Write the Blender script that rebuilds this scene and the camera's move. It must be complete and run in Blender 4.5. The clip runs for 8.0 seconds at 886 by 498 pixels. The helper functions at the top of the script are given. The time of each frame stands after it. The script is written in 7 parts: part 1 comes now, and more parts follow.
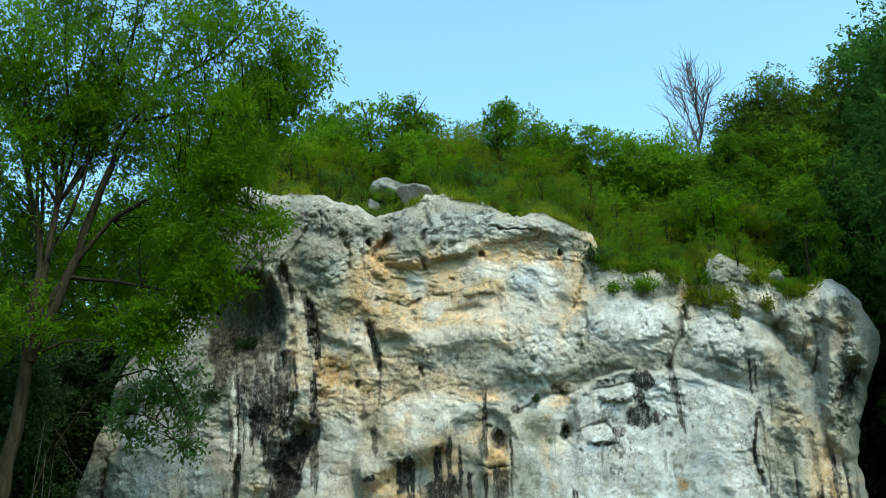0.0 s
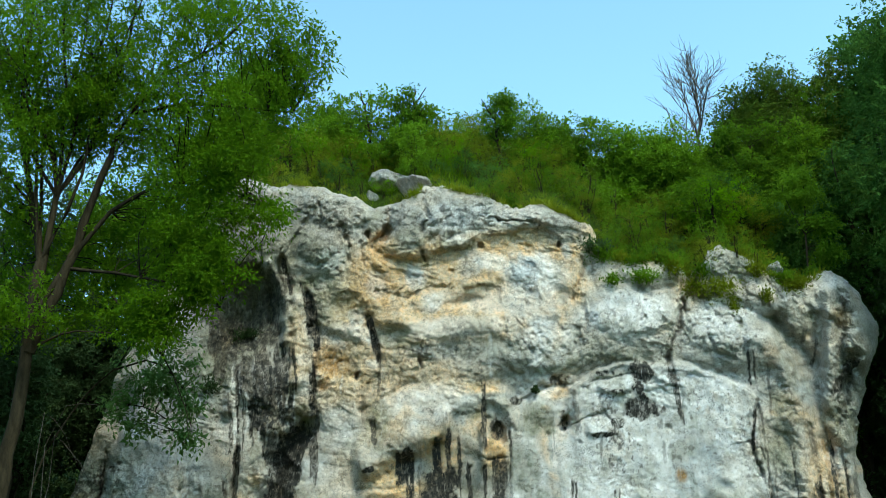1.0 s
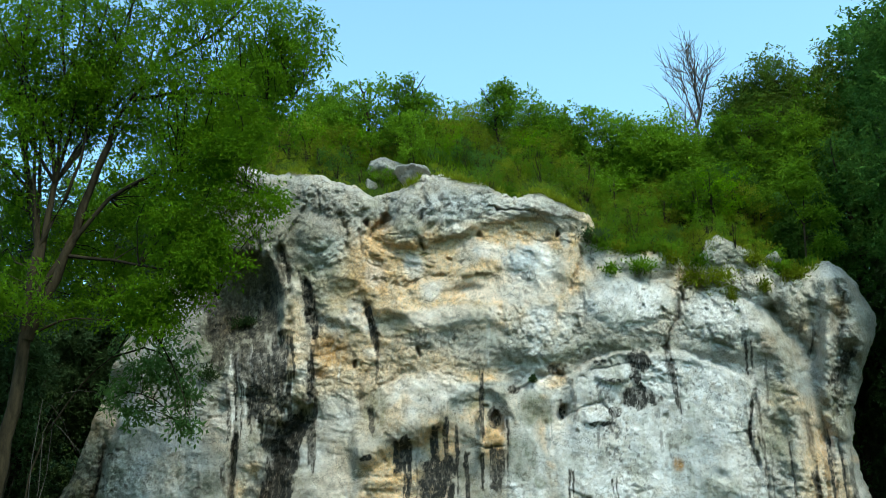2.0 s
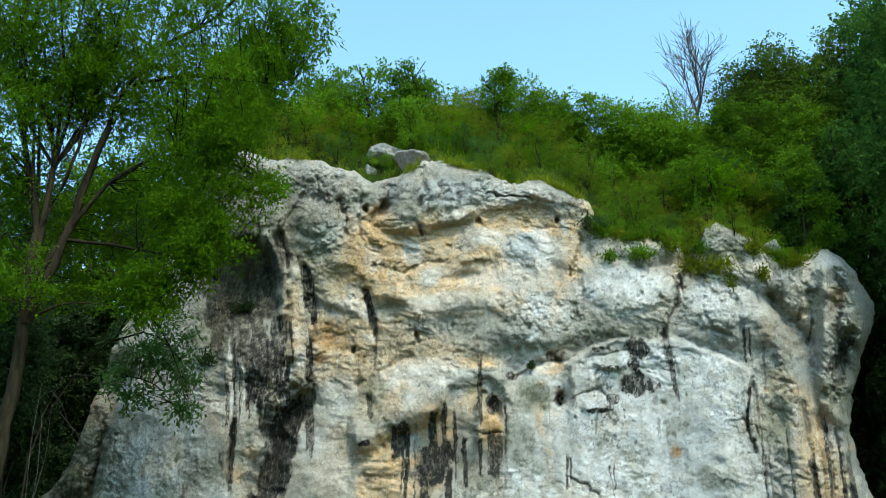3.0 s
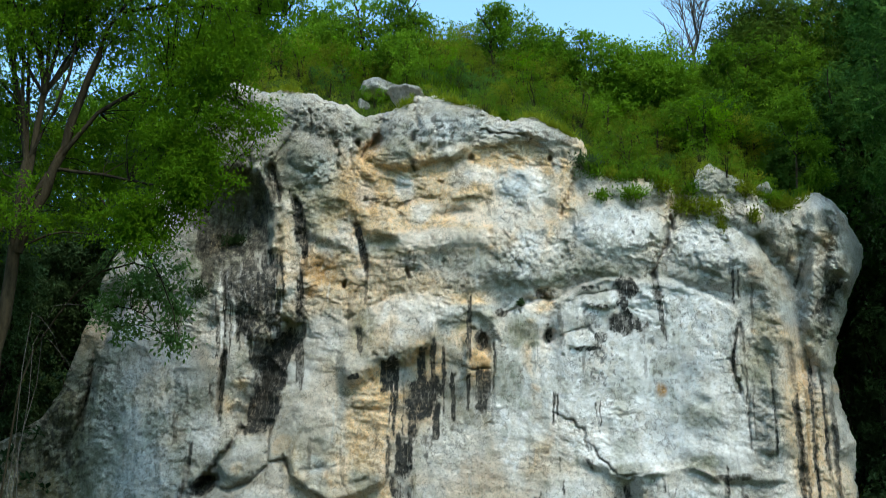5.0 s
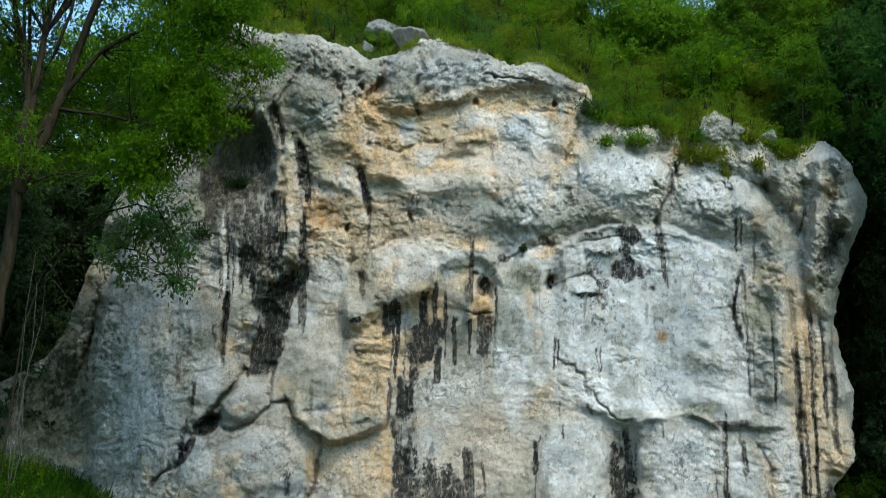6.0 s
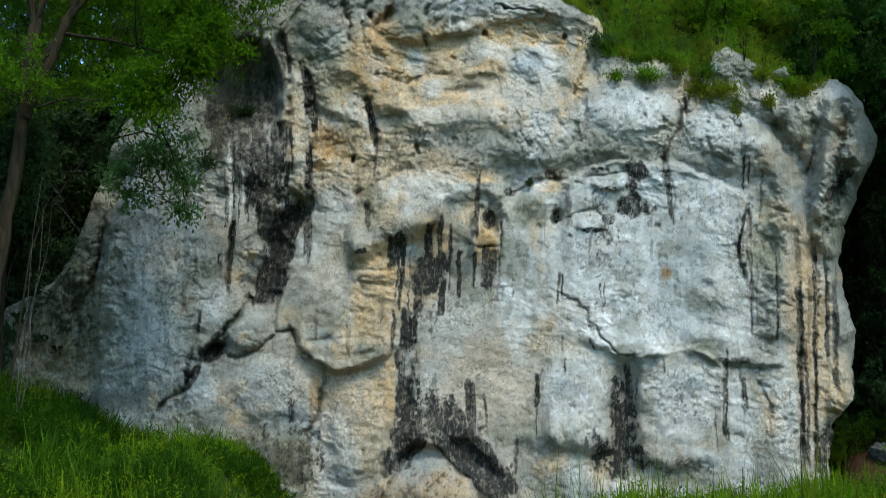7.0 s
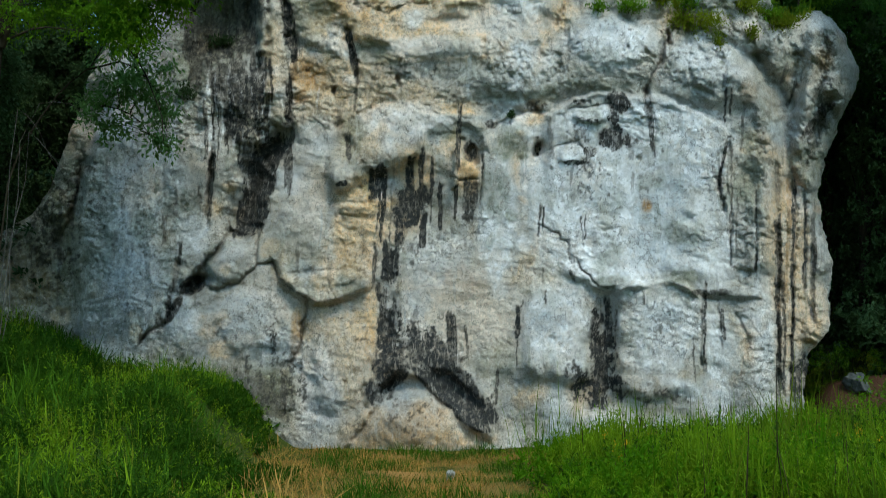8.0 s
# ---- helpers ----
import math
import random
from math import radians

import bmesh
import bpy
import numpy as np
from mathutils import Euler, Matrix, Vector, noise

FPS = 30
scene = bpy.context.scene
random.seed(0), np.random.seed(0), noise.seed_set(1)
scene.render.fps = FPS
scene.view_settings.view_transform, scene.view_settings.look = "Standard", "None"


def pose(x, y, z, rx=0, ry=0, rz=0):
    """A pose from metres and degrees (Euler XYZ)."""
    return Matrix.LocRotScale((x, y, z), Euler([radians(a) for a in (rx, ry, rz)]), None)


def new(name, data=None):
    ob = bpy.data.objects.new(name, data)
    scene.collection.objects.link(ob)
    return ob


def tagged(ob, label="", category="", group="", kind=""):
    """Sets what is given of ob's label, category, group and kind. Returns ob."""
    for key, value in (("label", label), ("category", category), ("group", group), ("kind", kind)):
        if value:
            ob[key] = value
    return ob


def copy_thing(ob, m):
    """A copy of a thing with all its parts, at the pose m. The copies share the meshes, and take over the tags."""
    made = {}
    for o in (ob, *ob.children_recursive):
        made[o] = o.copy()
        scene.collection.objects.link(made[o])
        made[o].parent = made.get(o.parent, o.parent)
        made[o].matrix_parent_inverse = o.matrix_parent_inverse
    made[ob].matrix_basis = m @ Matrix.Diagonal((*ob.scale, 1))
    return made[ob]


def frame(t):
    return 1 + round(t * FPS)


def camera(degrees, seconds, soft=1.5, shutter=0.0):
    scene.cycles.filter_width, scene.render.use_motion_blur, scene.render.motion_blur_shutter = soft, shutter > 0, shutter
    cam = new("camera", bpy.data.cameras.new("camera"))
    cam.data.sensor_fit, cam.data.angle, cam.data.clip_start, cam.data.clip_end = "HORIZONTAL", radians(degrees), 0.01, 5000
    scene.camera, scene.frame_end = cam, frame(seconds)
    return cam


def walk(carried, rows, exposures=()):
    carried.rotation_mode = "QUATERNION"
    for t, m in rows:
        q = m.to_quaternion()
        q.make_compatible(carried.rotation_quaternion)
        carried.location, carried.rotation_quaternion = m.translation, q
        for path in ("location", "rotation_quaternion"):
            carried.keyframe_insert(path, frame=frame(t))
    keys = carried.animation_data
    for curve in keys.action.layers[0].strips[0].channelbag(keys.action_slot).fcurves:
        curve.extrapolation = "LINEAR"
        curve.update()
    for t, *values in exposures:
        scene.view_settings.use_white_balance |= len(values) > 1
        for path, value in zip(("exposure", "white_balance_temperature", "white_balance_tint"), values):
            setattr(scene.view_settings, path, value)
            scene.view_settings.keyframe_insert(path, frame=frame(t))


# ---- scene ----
# The camera: a hand-held tilt from the treetops down to the meadow, from one standing place.
cam = camera(46.0, 8.0, soft=0.9, shutter=0.5)
EYE = (0.0, 0.0, 1.6)
TURNS = [
    (0.0, 111.796, 2.905, 2.074),
    (0.5, 111.611, 2.912, 2.065),
    (1.0, 111.328, 2.905, 2.025),
    (1.5, 111.018, 2.838, 1.947),
    (3.0, 109.939, 2.430, 1.704),
    (3.5, 109.464, 2.297, 1.653),
    (4.0, 108.929, 2.053, 1.528),
    (4.5, 107.798, 1.824, 1.158),
    (6.0, 103.388, 0.906, 0.916),
    (6.5, 101.691, 0.428, 0.989),
    (7.0, 99.697, -0.133, 1.017),
    (7.5, 97.939, -0.154, 0.315),
    (8.0, 96.000, 0.000, -0.000),
]
walk(cam, [(t, pose(*EYE, rx, ry, rz)) for t, rx, ry, rz in TURNS],
     exposures=[(0.0, 1.50, 6560, -11), (3.5, 1.51, 6500, -5), (4.5, 1.49, 6470, -3), (6.0, 1.31, 6350, 0), (7.0, 1.16, 6170, -2), (8.0, 1.12, 6060, -4)])

# ---- world and sun ----
SUN_ELEVATION, SUN_TURN = 53.0, 150.0
world = bpy.data.worlds.new("sky")
scene.world = world
world.use_nodes = True
sky = world.node_tree.nodes.new("ShaderNodeTexSky")
sky.sky_type = 'NISHITA'
sky.sun_disc = False
sky.sun_elevation = radians(SUN_ELEVATION)
sky.sun_rotation = radians(SUN_TURN)
sky.dust_density = 1.2
sky.ozone_density = 0.0
back = world.node_tree.nodes["Background"]
back.inputs["Strength"].default_value = 0.15
haze = world.node_tree.nodes.new("ShaderNodeMix")
haze.data_type, haze.blend_type = 'RGBA', 'MULTIPLY'
haze.inputs[0].default_value = 1.0
haze.inputs[7].default_value = (0.84, 1.0, 1.0, 1.0)
world.node_tree.links.new(sky.outputs["Color"], haze.inputs[6])
world.node_tree.links.new(haze.outputs[2], back.inputs["Color"])
sun_data = bpy.data.lights.new("sun", 'SUN')
sun_data.energy = 1.12
sun_data.angle = radians(14)
sun_data.color = (1.0, 0.93, 0.82)
sun = new("sun", sun_data)
a, e = radians(SUN_TURN), radians(SUN_ELEVATION)
to_sun = Vector((math.sin(a) * math.cos(e), math.cos(a) * math.cos(e), math.sin(e)))
sun.matrix_world = Matrix.Translation((0, 0, 40)) @ to_sun.to_track_quat("Z", "Y").to_matrix().to_4x4()

# ---- materials ----


def material(name, rough=0.9):
    m = bpy.data.materials.new(name)
    m.use_nodes = True
    bsdf = m.node_tree.nodes["Principled BSDF"]
    bsdf.inputs["Roughness"].default_value = rough
    bsdf.inputs["Specular IOR Level"].default_value = 0.25
    return m, m.node_tree, bsdf


def node(tree, kind, **inputs):
    n = tree.nodes.new("ShaderNode" + kind)
    for key, value in inputs.items():
        n.inputs[key.replace("_", " ")].default_value = value
    return n


def noise_tex(tree, scale, detail=6.0, rough=0.6, stretch=(1, 1, 1), warp=0.0):
    co = node(tree, "TexCoord")
    mp = node(tree, "Mapping", Scale=stretch)
    tx = node(tree, "TexNoise", Scale=scale, Detail=detail, Roughness=rough, Distortion=warp)
    tree.links.new(co.outputs["Object"], mp.inputs["Vector"])
    tree.links.new(mp.outputs["Vector"], tx.inputs["Vector"])
    return tx.outputs["Fac"]


def remap(tree, socket, lo, hi, to0=0.0, to1=1.0):
    n = node(tree, "MapRange")
    n.inputs["From Min"].default_value, n.inputs["From Max"].default_value = lo, hi
    n.inputs["To Min"].default_value, n.inputs["To Max"].default_value = to0, to1
    tree.links.new(socket, n.inputs["Value"])
    return n.outputs["Result"]


def calc(tree, op, x, y):
    n = tree.nodes.new("ShaderNodeMath")
    n.operation = op
    n.use_clamp = True
    for i, v in enumerate((x, y)):
        if isinstance(v, (int, float)):
            n.inputs[i].default_value = v
        else:
            tree.links.new(v, n.inputs[i])
    return n.outputs[0]


def mix(tree, fac, a, b, how='MIX'):
    n = tree.nodes.new("ShaderNodeMix")
    n.data_type = 'RGBA'
    n.blend_type = how
    for key, v in ((0, fac), (6, a), (7, b)):
        if isinstance(v, (int, float)):
            n.inputs[key].default_value = v
        elif isinstance(v, tuple):
            n.inputs[key].default_value = (*v, 1)
        else:
            tree.links.new(v, n.inputs[key])
    return n.outputs[2]


def bump(tree, bsdf, height, strength, distance, under=None):
    n = node(tree, "Bump", Strength=strength, Distance=distance)
    tree.links.new(height, n.inputs["Height"])
    if under:
        tree.links.new(under, n.inputs["Normal"])
    tree.links.new(n.outputs["Normal"], bsdf.inputs["Normal"])
    return n.outputs["Normal"]


def fissures(tree, scale, warp):
    """How far a point lies from the edges of irregular cells whose outlines wander by warp."""
    co = node(tree, "TexCoord")
    wander = node(tree, "TexNoise", Scale=2.2 * scale, Detail=4.0, Roughness=0.6)
    tree.links.new(co.outputs["Object"], wander.inputs["Vector"])
    off = tree.nodes.new("ShaderNodeVectorMath")
    off.operation = 'MULTIPLY_ADD'
    off.inputs[1].default_value = (warp, warp, warp)
    tree.links.new(wander.outputs["Color"], off.inputs[0])
    tree.links.new(co.outputs["Object"], off.inputs[2])
    cell = node(tree, "TexVoronoi", Scale=scale)
    cell.feature = 'DISTANCE_TO_EDGE'
    tree.links.new(off.outputs[0], cell.inputs["Vector"])
    return cell.outputs["Distance"]


def rock_material():
    m, tree, bsdf = material("limestone", 0.93)
    at = tree.nodes.new("ShaderNodeAttribute")
    at.attribute_name = "tone"
    sep = tree.nodes.new("ShaderNodeSeparateColor")
    tree.links.new(at.outputs["Color"], sep.inputs["Color"])
    black, ochre, white, grey = sep.outputs[0], sep.outputs[1], sep.outputs[2], at.outputs["Alpha"]
    big = noise_tex(tree, 0.9, 8, 0.62)
    mid = noise_tex(tree, 5.0, 8, 0.72, (1, 1, 0.8))
    mid2 = noise_tex(tree, 2.3, 8, 0.72)
    fine = noise_tex(tree, 14.0, 7, 0.8)
    tiny = noise_tex(tree, 40.0, 4, 0.7)
    run = noise_tex(tree, 7.0, 6, 0.7, (1, 1, 0.16), 0.4)
    col = mix(tree, remap(tree, big, 0.38, 0.62), (0.43, 0.39, 0.35), (0.70, 0.60, 0.51))
    col = mix(tree, remap(tree, mid2, 0.48, 0.64, 0.0, 0.6), col, (0.63, 0.485, 0.325))
    col = mix(tree, remap(tree, mid2, 0.44, 0.33, 0.0, 0.6), col, (0.33, 0.315, 0.29))
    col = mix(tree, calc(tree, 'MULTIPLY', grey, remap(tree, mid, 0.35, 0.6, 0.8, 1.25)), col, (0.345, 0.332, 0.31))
    col = mix(tree, calc(tree, 'MULTIPLY', ochre, remap(tree, mid, 0.36, 0.58, 0.6, 1.25)), col, (0.92, 0.585, 0.295))
    col = mix(tree, calc(tree, 'MULTIPLY', white, remap(tree, mid, 0.34, 0.52, 0.7, 1.15)), col, (0.915, 0.87, 0.87))
    tint = tree.nodes.new("ShaderNodeAttribute")
    tint.attribute_name = "tint"
    hue = tree.nodes.new("ShaderNodeSeparateColor")
    tree.links.new(tint.outputs["Color"], hue.inputs["Color"])
    algae = noise_tex(tree, 1.6, 8, 0.7, (1, 1, 0.7))
    col = mix(tree, calc(tree, 'MULTIPLY', remap(tree, algae, 0.52, 0.66, 0.0, 0.5), remap(tree, ochre, 0.0, 0.6, 1.0, 0.1)), col, (0.33, 0.305, 0.205))
    col = mix(tree, calc(tree, 'MULTIPLY', hue.outputs[2], remap(tree, mid2, 0.36, 0.56, 0.6, 1.2)), col, (0.47, 0.50, 0.53))
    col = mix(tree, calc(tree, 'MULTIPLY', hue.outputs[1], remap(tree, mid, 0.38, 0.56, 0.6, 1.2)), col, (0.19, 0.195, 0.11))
    col = mix(tree, calc(tree, 'MULTIPLY', hue.outputs[0], remap(tree, mid, 0.36, 0.56, 0.5, 1.2)), col, (0.46, 0.235, 0.075))
    # lichen, pores and fresh chips, fewer where the rock has been washed white
    worn = remap(tree, white, 0.10, 0.85, 0.78, 0.15)
    col = mix(tree, calc(tree, 'MULTIPLY', worn, remap(tree, mid, 0.57, 0.68, 0.0, 0.5)), col, (0.16, 0.155, 0.13))
    col = mix(tree, remap(tree, mid, 0.43, 0.34, 0.0, 0.28), col, (0.70, 0.60, 0.47))
    col = mix(tree, calc(tree, 'MULTIPLY', worn, remap(tree, fine, 0.54, 0.63, 0.0, 0.6)), col, (0.11, 0.108, 0.09))
    col = mix(tree, remap(tree, fine, 0.45, 0.36, 0.0, 0.42), col, (0.74, 0.67, 0.57))
    col = mix(tree, calc(tree, 'MULTIPLY', worn, remap(tree, tiny, 0.57, 0.68, 0.0, 0.55)), col, (0.12, 0.115, 0.10))
    specks = calc(tree, 'MULTIPLY', remap(tree, noise_tex(tree, 20.0, 4, 0.65), 0.60, 0.66), remap(tree, big, 0.40, 0.60))
    col = mix(tree, calc(tree, 'MULTIPLY', specks, 0.70), col, (0.10, 0.09, 0.075))
    dash = noise_tex(tree, 14.0, 6, 0.7, (1, 1, 0.22), 0.6)
    bed = noise_tex(tree, 11.0, 6, 0.7, (0.4, 1, 1.5), 0.5)
    col = mix(tree, calc(tree, 'MULTIPLY', worn, remap(tree, run, 0.52, 0.68, 0.0, 0.32)), col, (0.36, 0.335, 0.275))
    col = mix(tree, remap(tree, run, 0.44, 0.32, 0.0, 0.35), col, (0.80, 0.74, 0.66))
    col = mix(tree, calc(tree, 'MULTIPLY', worn, remap(tree, bed, 0.56, 0.66, 0.0, 0.45)), col, (0.15, 0.135, 0.105))
    col = mix(tree, remap(tree, dash, 0.60, 0.72, 0.0, 0.35), col, (0.19, 0.165, 0.13))
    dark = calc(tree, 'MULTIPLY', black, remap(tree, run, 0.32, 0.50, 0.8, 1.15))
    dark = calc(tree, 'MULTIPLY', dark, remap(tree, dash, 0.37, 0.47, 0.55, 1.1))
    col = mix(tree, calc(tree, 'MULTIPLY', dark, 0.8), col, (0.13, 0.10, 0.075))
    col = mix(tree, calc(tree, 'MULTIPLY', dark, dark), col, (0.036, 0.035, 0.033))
    # thin broken fissures
    where = remap(tree, noise_tex(tree, 1.3, 4, 0.6), 0.46, 0.60)
    thin = calc(tree, 'MULTIPLY', remap(tree, fissures(tree, 3.2, 0.35), 0.035, 0.008), where)
    small = calc(tree, 'MULTIPLY', remap(tree, fissures(tree, 9.0, 0.12), 0.05, 0.01), remap(tree, mid2, 0.47, 0.60))
    col = mix(tree, calc(tree, 'MULTIPLY', thin, 0.55), col, (0.11, 0.095, 0.075))
    col = mix(tree, calc(tree, 'MULTIPLY', small, 0.45), col, (0.14, 0.12, 0.09))
    tree.links.new(col, bsdf.inputs["Base Color"])
    n = bump(tree, bsdf, remap(tree, calc(tree, 'ADD', thin, small), 0.0, 1.0, 1.0, 0.0), 0.8, 0.04)
    n = bump(tree, bsdf, mid, 0.5, 0.08, n)
    n = bump(tree, bsdf, fine, 1.0, 0.05, n)
    n = bump(tree, bsdf, tiny, 1.0, 0.02, n)
    return m


def ground_material():
    m, tree, bsdf = material("meadow_soil", 1.0)
    bsdf.inputs["Specular IOR Level"].default_value = 0.0
    at = tree.nodes.new("ShaderNodeAttribute")
    at.attribute_name = "tone"
    sep = tree.nodes.new("ShaderNodeSeparateColor")
    tree.links.new(at.outputs["Color"], sep.inputs["Color"])
    a = noise_tex(tree, 3.0, 8, 0.7)
    b = noise_tex(tree, 30.0, 5, 0.7)
    col = mix(tree, remap(tree, a, 0.35, 0.65), (0.022, 0.042, 0.007), (0.045, 0.065, 0.013))
    col = mix(tree, sep.outputs[0], col, (0.27, 0.145, 0.045))
    col = mix(tree, sep.outputs[1], col, (0.075, 0.036, 0.022))
    col = mix(tree, remap(tree, b, 0.5, 0.75, 0, 0.5), col, (0.03, 0.03, 0.015))
    tree.links.new(col, bsdf.inputs["Base Color"])
    bump(tree, bsdf, b, 0.6, 0.05)
    return m


def leaf_material(name, dark, light, thin=0.4):
    m, tree, bsdf = material(name, 0.6)
    bsdf.inputs["Specular IOR Level"].default_value = 0.03
    geo = tree.nodes.new("ShaderNodeNewGeometry")
    clump = noise_tex(tree, 0.9, 3, 0.6)
    col = mix(tree, geo.outputs["Random Per Island"], dark, light)
    col = mix(tree, remap(tree, clump, 0.35, 0.7, 0, 0.55), col, light)
    col = mix(tree, remap(tree, noise_tex(tree, 2.1, 3, 0.6), 0.5, 0.32, 0, 0.6), col, dark)
    each = tree.nodes.new("ShaderNodeObjectInfo").outputs["Random"]
    col = mix(tree, remap(tree, each, 0.0, 0.5, 0.65, 0.0), col, tuple(0.75 * c for c in dark))
    col = mix(tree, remap(tree, each, 0.55, 1.0, 0.0, 0.7), col, tuple(1.2 * c for c in light))
    tree.links.new(col, bsdf.inputs["Base Color"])
    tr = tree.nodes.new("ShaderNodeBsdfTranslucent")
    tree.links.new(mix(tree, 0.5, col, tuple(min(1, 1.7 * c) for c in light)), tr.inputs["Color"])
    mx = tree.nodes.new("ShaderNodeMixShader")
    mx.inputs[0].default_value = thin
    tree.links.new(bsdf.outputs[0], mx.inputs[1])
    tree.links.new(tr.outputs[0], mx.inputs[2])
    tree.links.new(mx.outputs[0], tree.nodes["Material Output"].inputs["Surface"])
    return m


def bark_material(name, a, b):
    m, tree, bsdf = material(name, 0.95)
    bsdf.inputs["Specular IOR Level"].default_value = 0.05
    n1 = noise_tex(tree, 9.0, 7, 0.7, (1, 1, 0.25))
    tree.links.new(mix(tree, remap(tree, n1, 0.35, 0.65), a, b), bsdf.inputs["Base Color"])
    bump(tree, bsdf, n1, 0.8, 0.03)
    return m


ROCK = rock_material()
SOIL = ground_material()
LEAF_ASH = leaf_material("ash_leaf", (0.018, 0.058, 0.003), (0.094, 0.178, 0.007), 0.5)
LEAF_BUSH = leaf_material("bush_leaf", (0.026, 0.074, 0.006), (0.128, 0.226, 0.013))
# Darker leaf for the wood: its deep shade is put into the colour.
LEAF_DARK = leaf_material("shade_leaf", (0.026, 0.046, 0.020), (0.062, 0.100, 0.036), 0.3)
LEAF_MID = leaf_material("wood_leaf", (0.020, 0.058, 0.012), (0.074, 0.150, 0.026), 0.38)
LEAF_OLIVE = leaf_material("olive_leaf", (0.060, 0.095, 0.005), (0.165, 0.195, 0.014))
GRASS = leaf_material("grass_blade", (0.014, 0.044, 0.003), (0.060, 0.124, 0.007), 0.3)
STRAW = leaf_material("dry_grass", (0.26, 0.14, 0.035), (0.46, 0.26, 0.065), 0.3)
LEAF_BLUE = leaf_material("grey_green_leaf", (0.055, 0.12, 0.025), (0.20, 0.31, 0.10), 0.4)
LEAF_WARM = leaf_material("rusty_leaf", (0.034, 0.078, 0.010), (0.105, 0.150, 0.020))
LEAF_LIME = leaf_material("bright_leaf", (0.045, 0.12, 0.002), (0.12, 0.24, 0.005))
MEADOW = leaf_material("meadow_blade", (0.028, 0.074, 0.003), (0.140, 0.215, 0.007), 0.35)
BARK = bark_material("bark", (0.016, 0.013, 0.008), (0.046, 0.036, 0.022))
# Darker than the crag's rock: the block's shade is put into its colour.
STONE = bark_material("shaded_stone", (0.045, 0.047, 0.040), (0.115, 0.112, 0.10))
PETAL = leaf_material("yellow_petal", (0.50, 0.22, 0.01), (0.72, 0.42, 0.02), 0.3)
STALK = leaf_material("dark_stalk", (0.030, 0.024, 0.012), (0.085, 0.055, 0.024), 0.1)
DEADWOOD = bark_material("dead_wood", (0.06, 0.052, 0.048), (0.13, 0.112, 0.10))

# ---- building helpers ----


def part(name, mesh, mat, parent=None, label=""):
    """One mesh object, under a thing where a parent is given."""
    if isinstance(mesh, bmesh.types.BMesh):
        me = bpy.data.meshes.new(name)
        mesh.to_mesh(me)
        mesh.free()
        mesh = me
    if mat and not mesh.materials:
        mesh.materials.append(mat)
    ob = new(name, mesh)
    ob.parent = parent
    if label:
        ob["label"] = label
    return ob


def array_mesh(name, verts, quads, mat, smooth=False):
    """A mesh from numpy arrays of corners and four-cornered faces."""
    me = bpy.data.meshes.new(name)
    verts, quads = np.ascontiguousarray(verts, np.float32), np.ascontiguousarray(quads, np.int32)
    me.vertices.add(len(verts))
    me.vertices.foreach_set("co", verts.ravel())
    me.loops.add(quads.size)
    me.loops.foreach_set("vertex_index", quads.ravel())
    me.polygons.add(len(quads))
    me.polygons.foreach_set("loop_start", np.arange(len(quads), dtype=np.int32) * 4)
    me.polygons.foreach_set("use_smooth", np.full(len(quads), smooth))
    me.update(calc_edges=True)
    me.materials.append(mat)
    return me


def lattice(ix, iy, seed):
    h = (ix.astype(np.int64) * 374761393 + iy.astype(np.int64) * 668265263 + seed * 974711) & 0x7FFFFFFF
    h = ((h ^ (h >> 13)) * 1274126177) & 0x7FFFFFFF
    return ((h ^ (h >> 16)) & 0xFFFF) / 65535.0


def value_noise(x, y, seed=0):
    ix, iy = np.floor(x), np.floor(y)
    fx, fy = x - ix, y - iy
    fx, fy = fx * fx * fx * (fx * (fx * 6 - 15) + 10), fy * fy * fy * (fy * (fy * 6 - 15) + 10)
    ix, iy = ix.astype(np.int64), iy.astype(np.int64)
    top = lattice(ix, iy, seed) * (1 - fx) + lattice(ix + 1, iy, seed) * fx
    low = lattice(ix, iy + 1, seed) * (1 - fx) + lattice(ix + 1, iy + 1, seed) * fx
    return (top * (1 - fy) + low * fy) * 2 - 1


def fbm(x, y, octaves=5, gain=0.5, seed=0, ridge=False):
    total, amp, norm = 0.0, 1.0, 0.0
    for k in range(octaves):
        n = value_noise(x * 2 ** k + 17.3 * k, y * 2 ** k - 9.1 * k, seed + k)
        total = total + amp * ((1 - 2 * np.abs(n)) if ridge else n)
        norm += amp
        amp *= gain
    return total / norm


def smooth(lo, hi, v):
    t = np.clip((v - lo) / (hi - lo), 0, 1)
    return t * t * (3 - 2 * t)


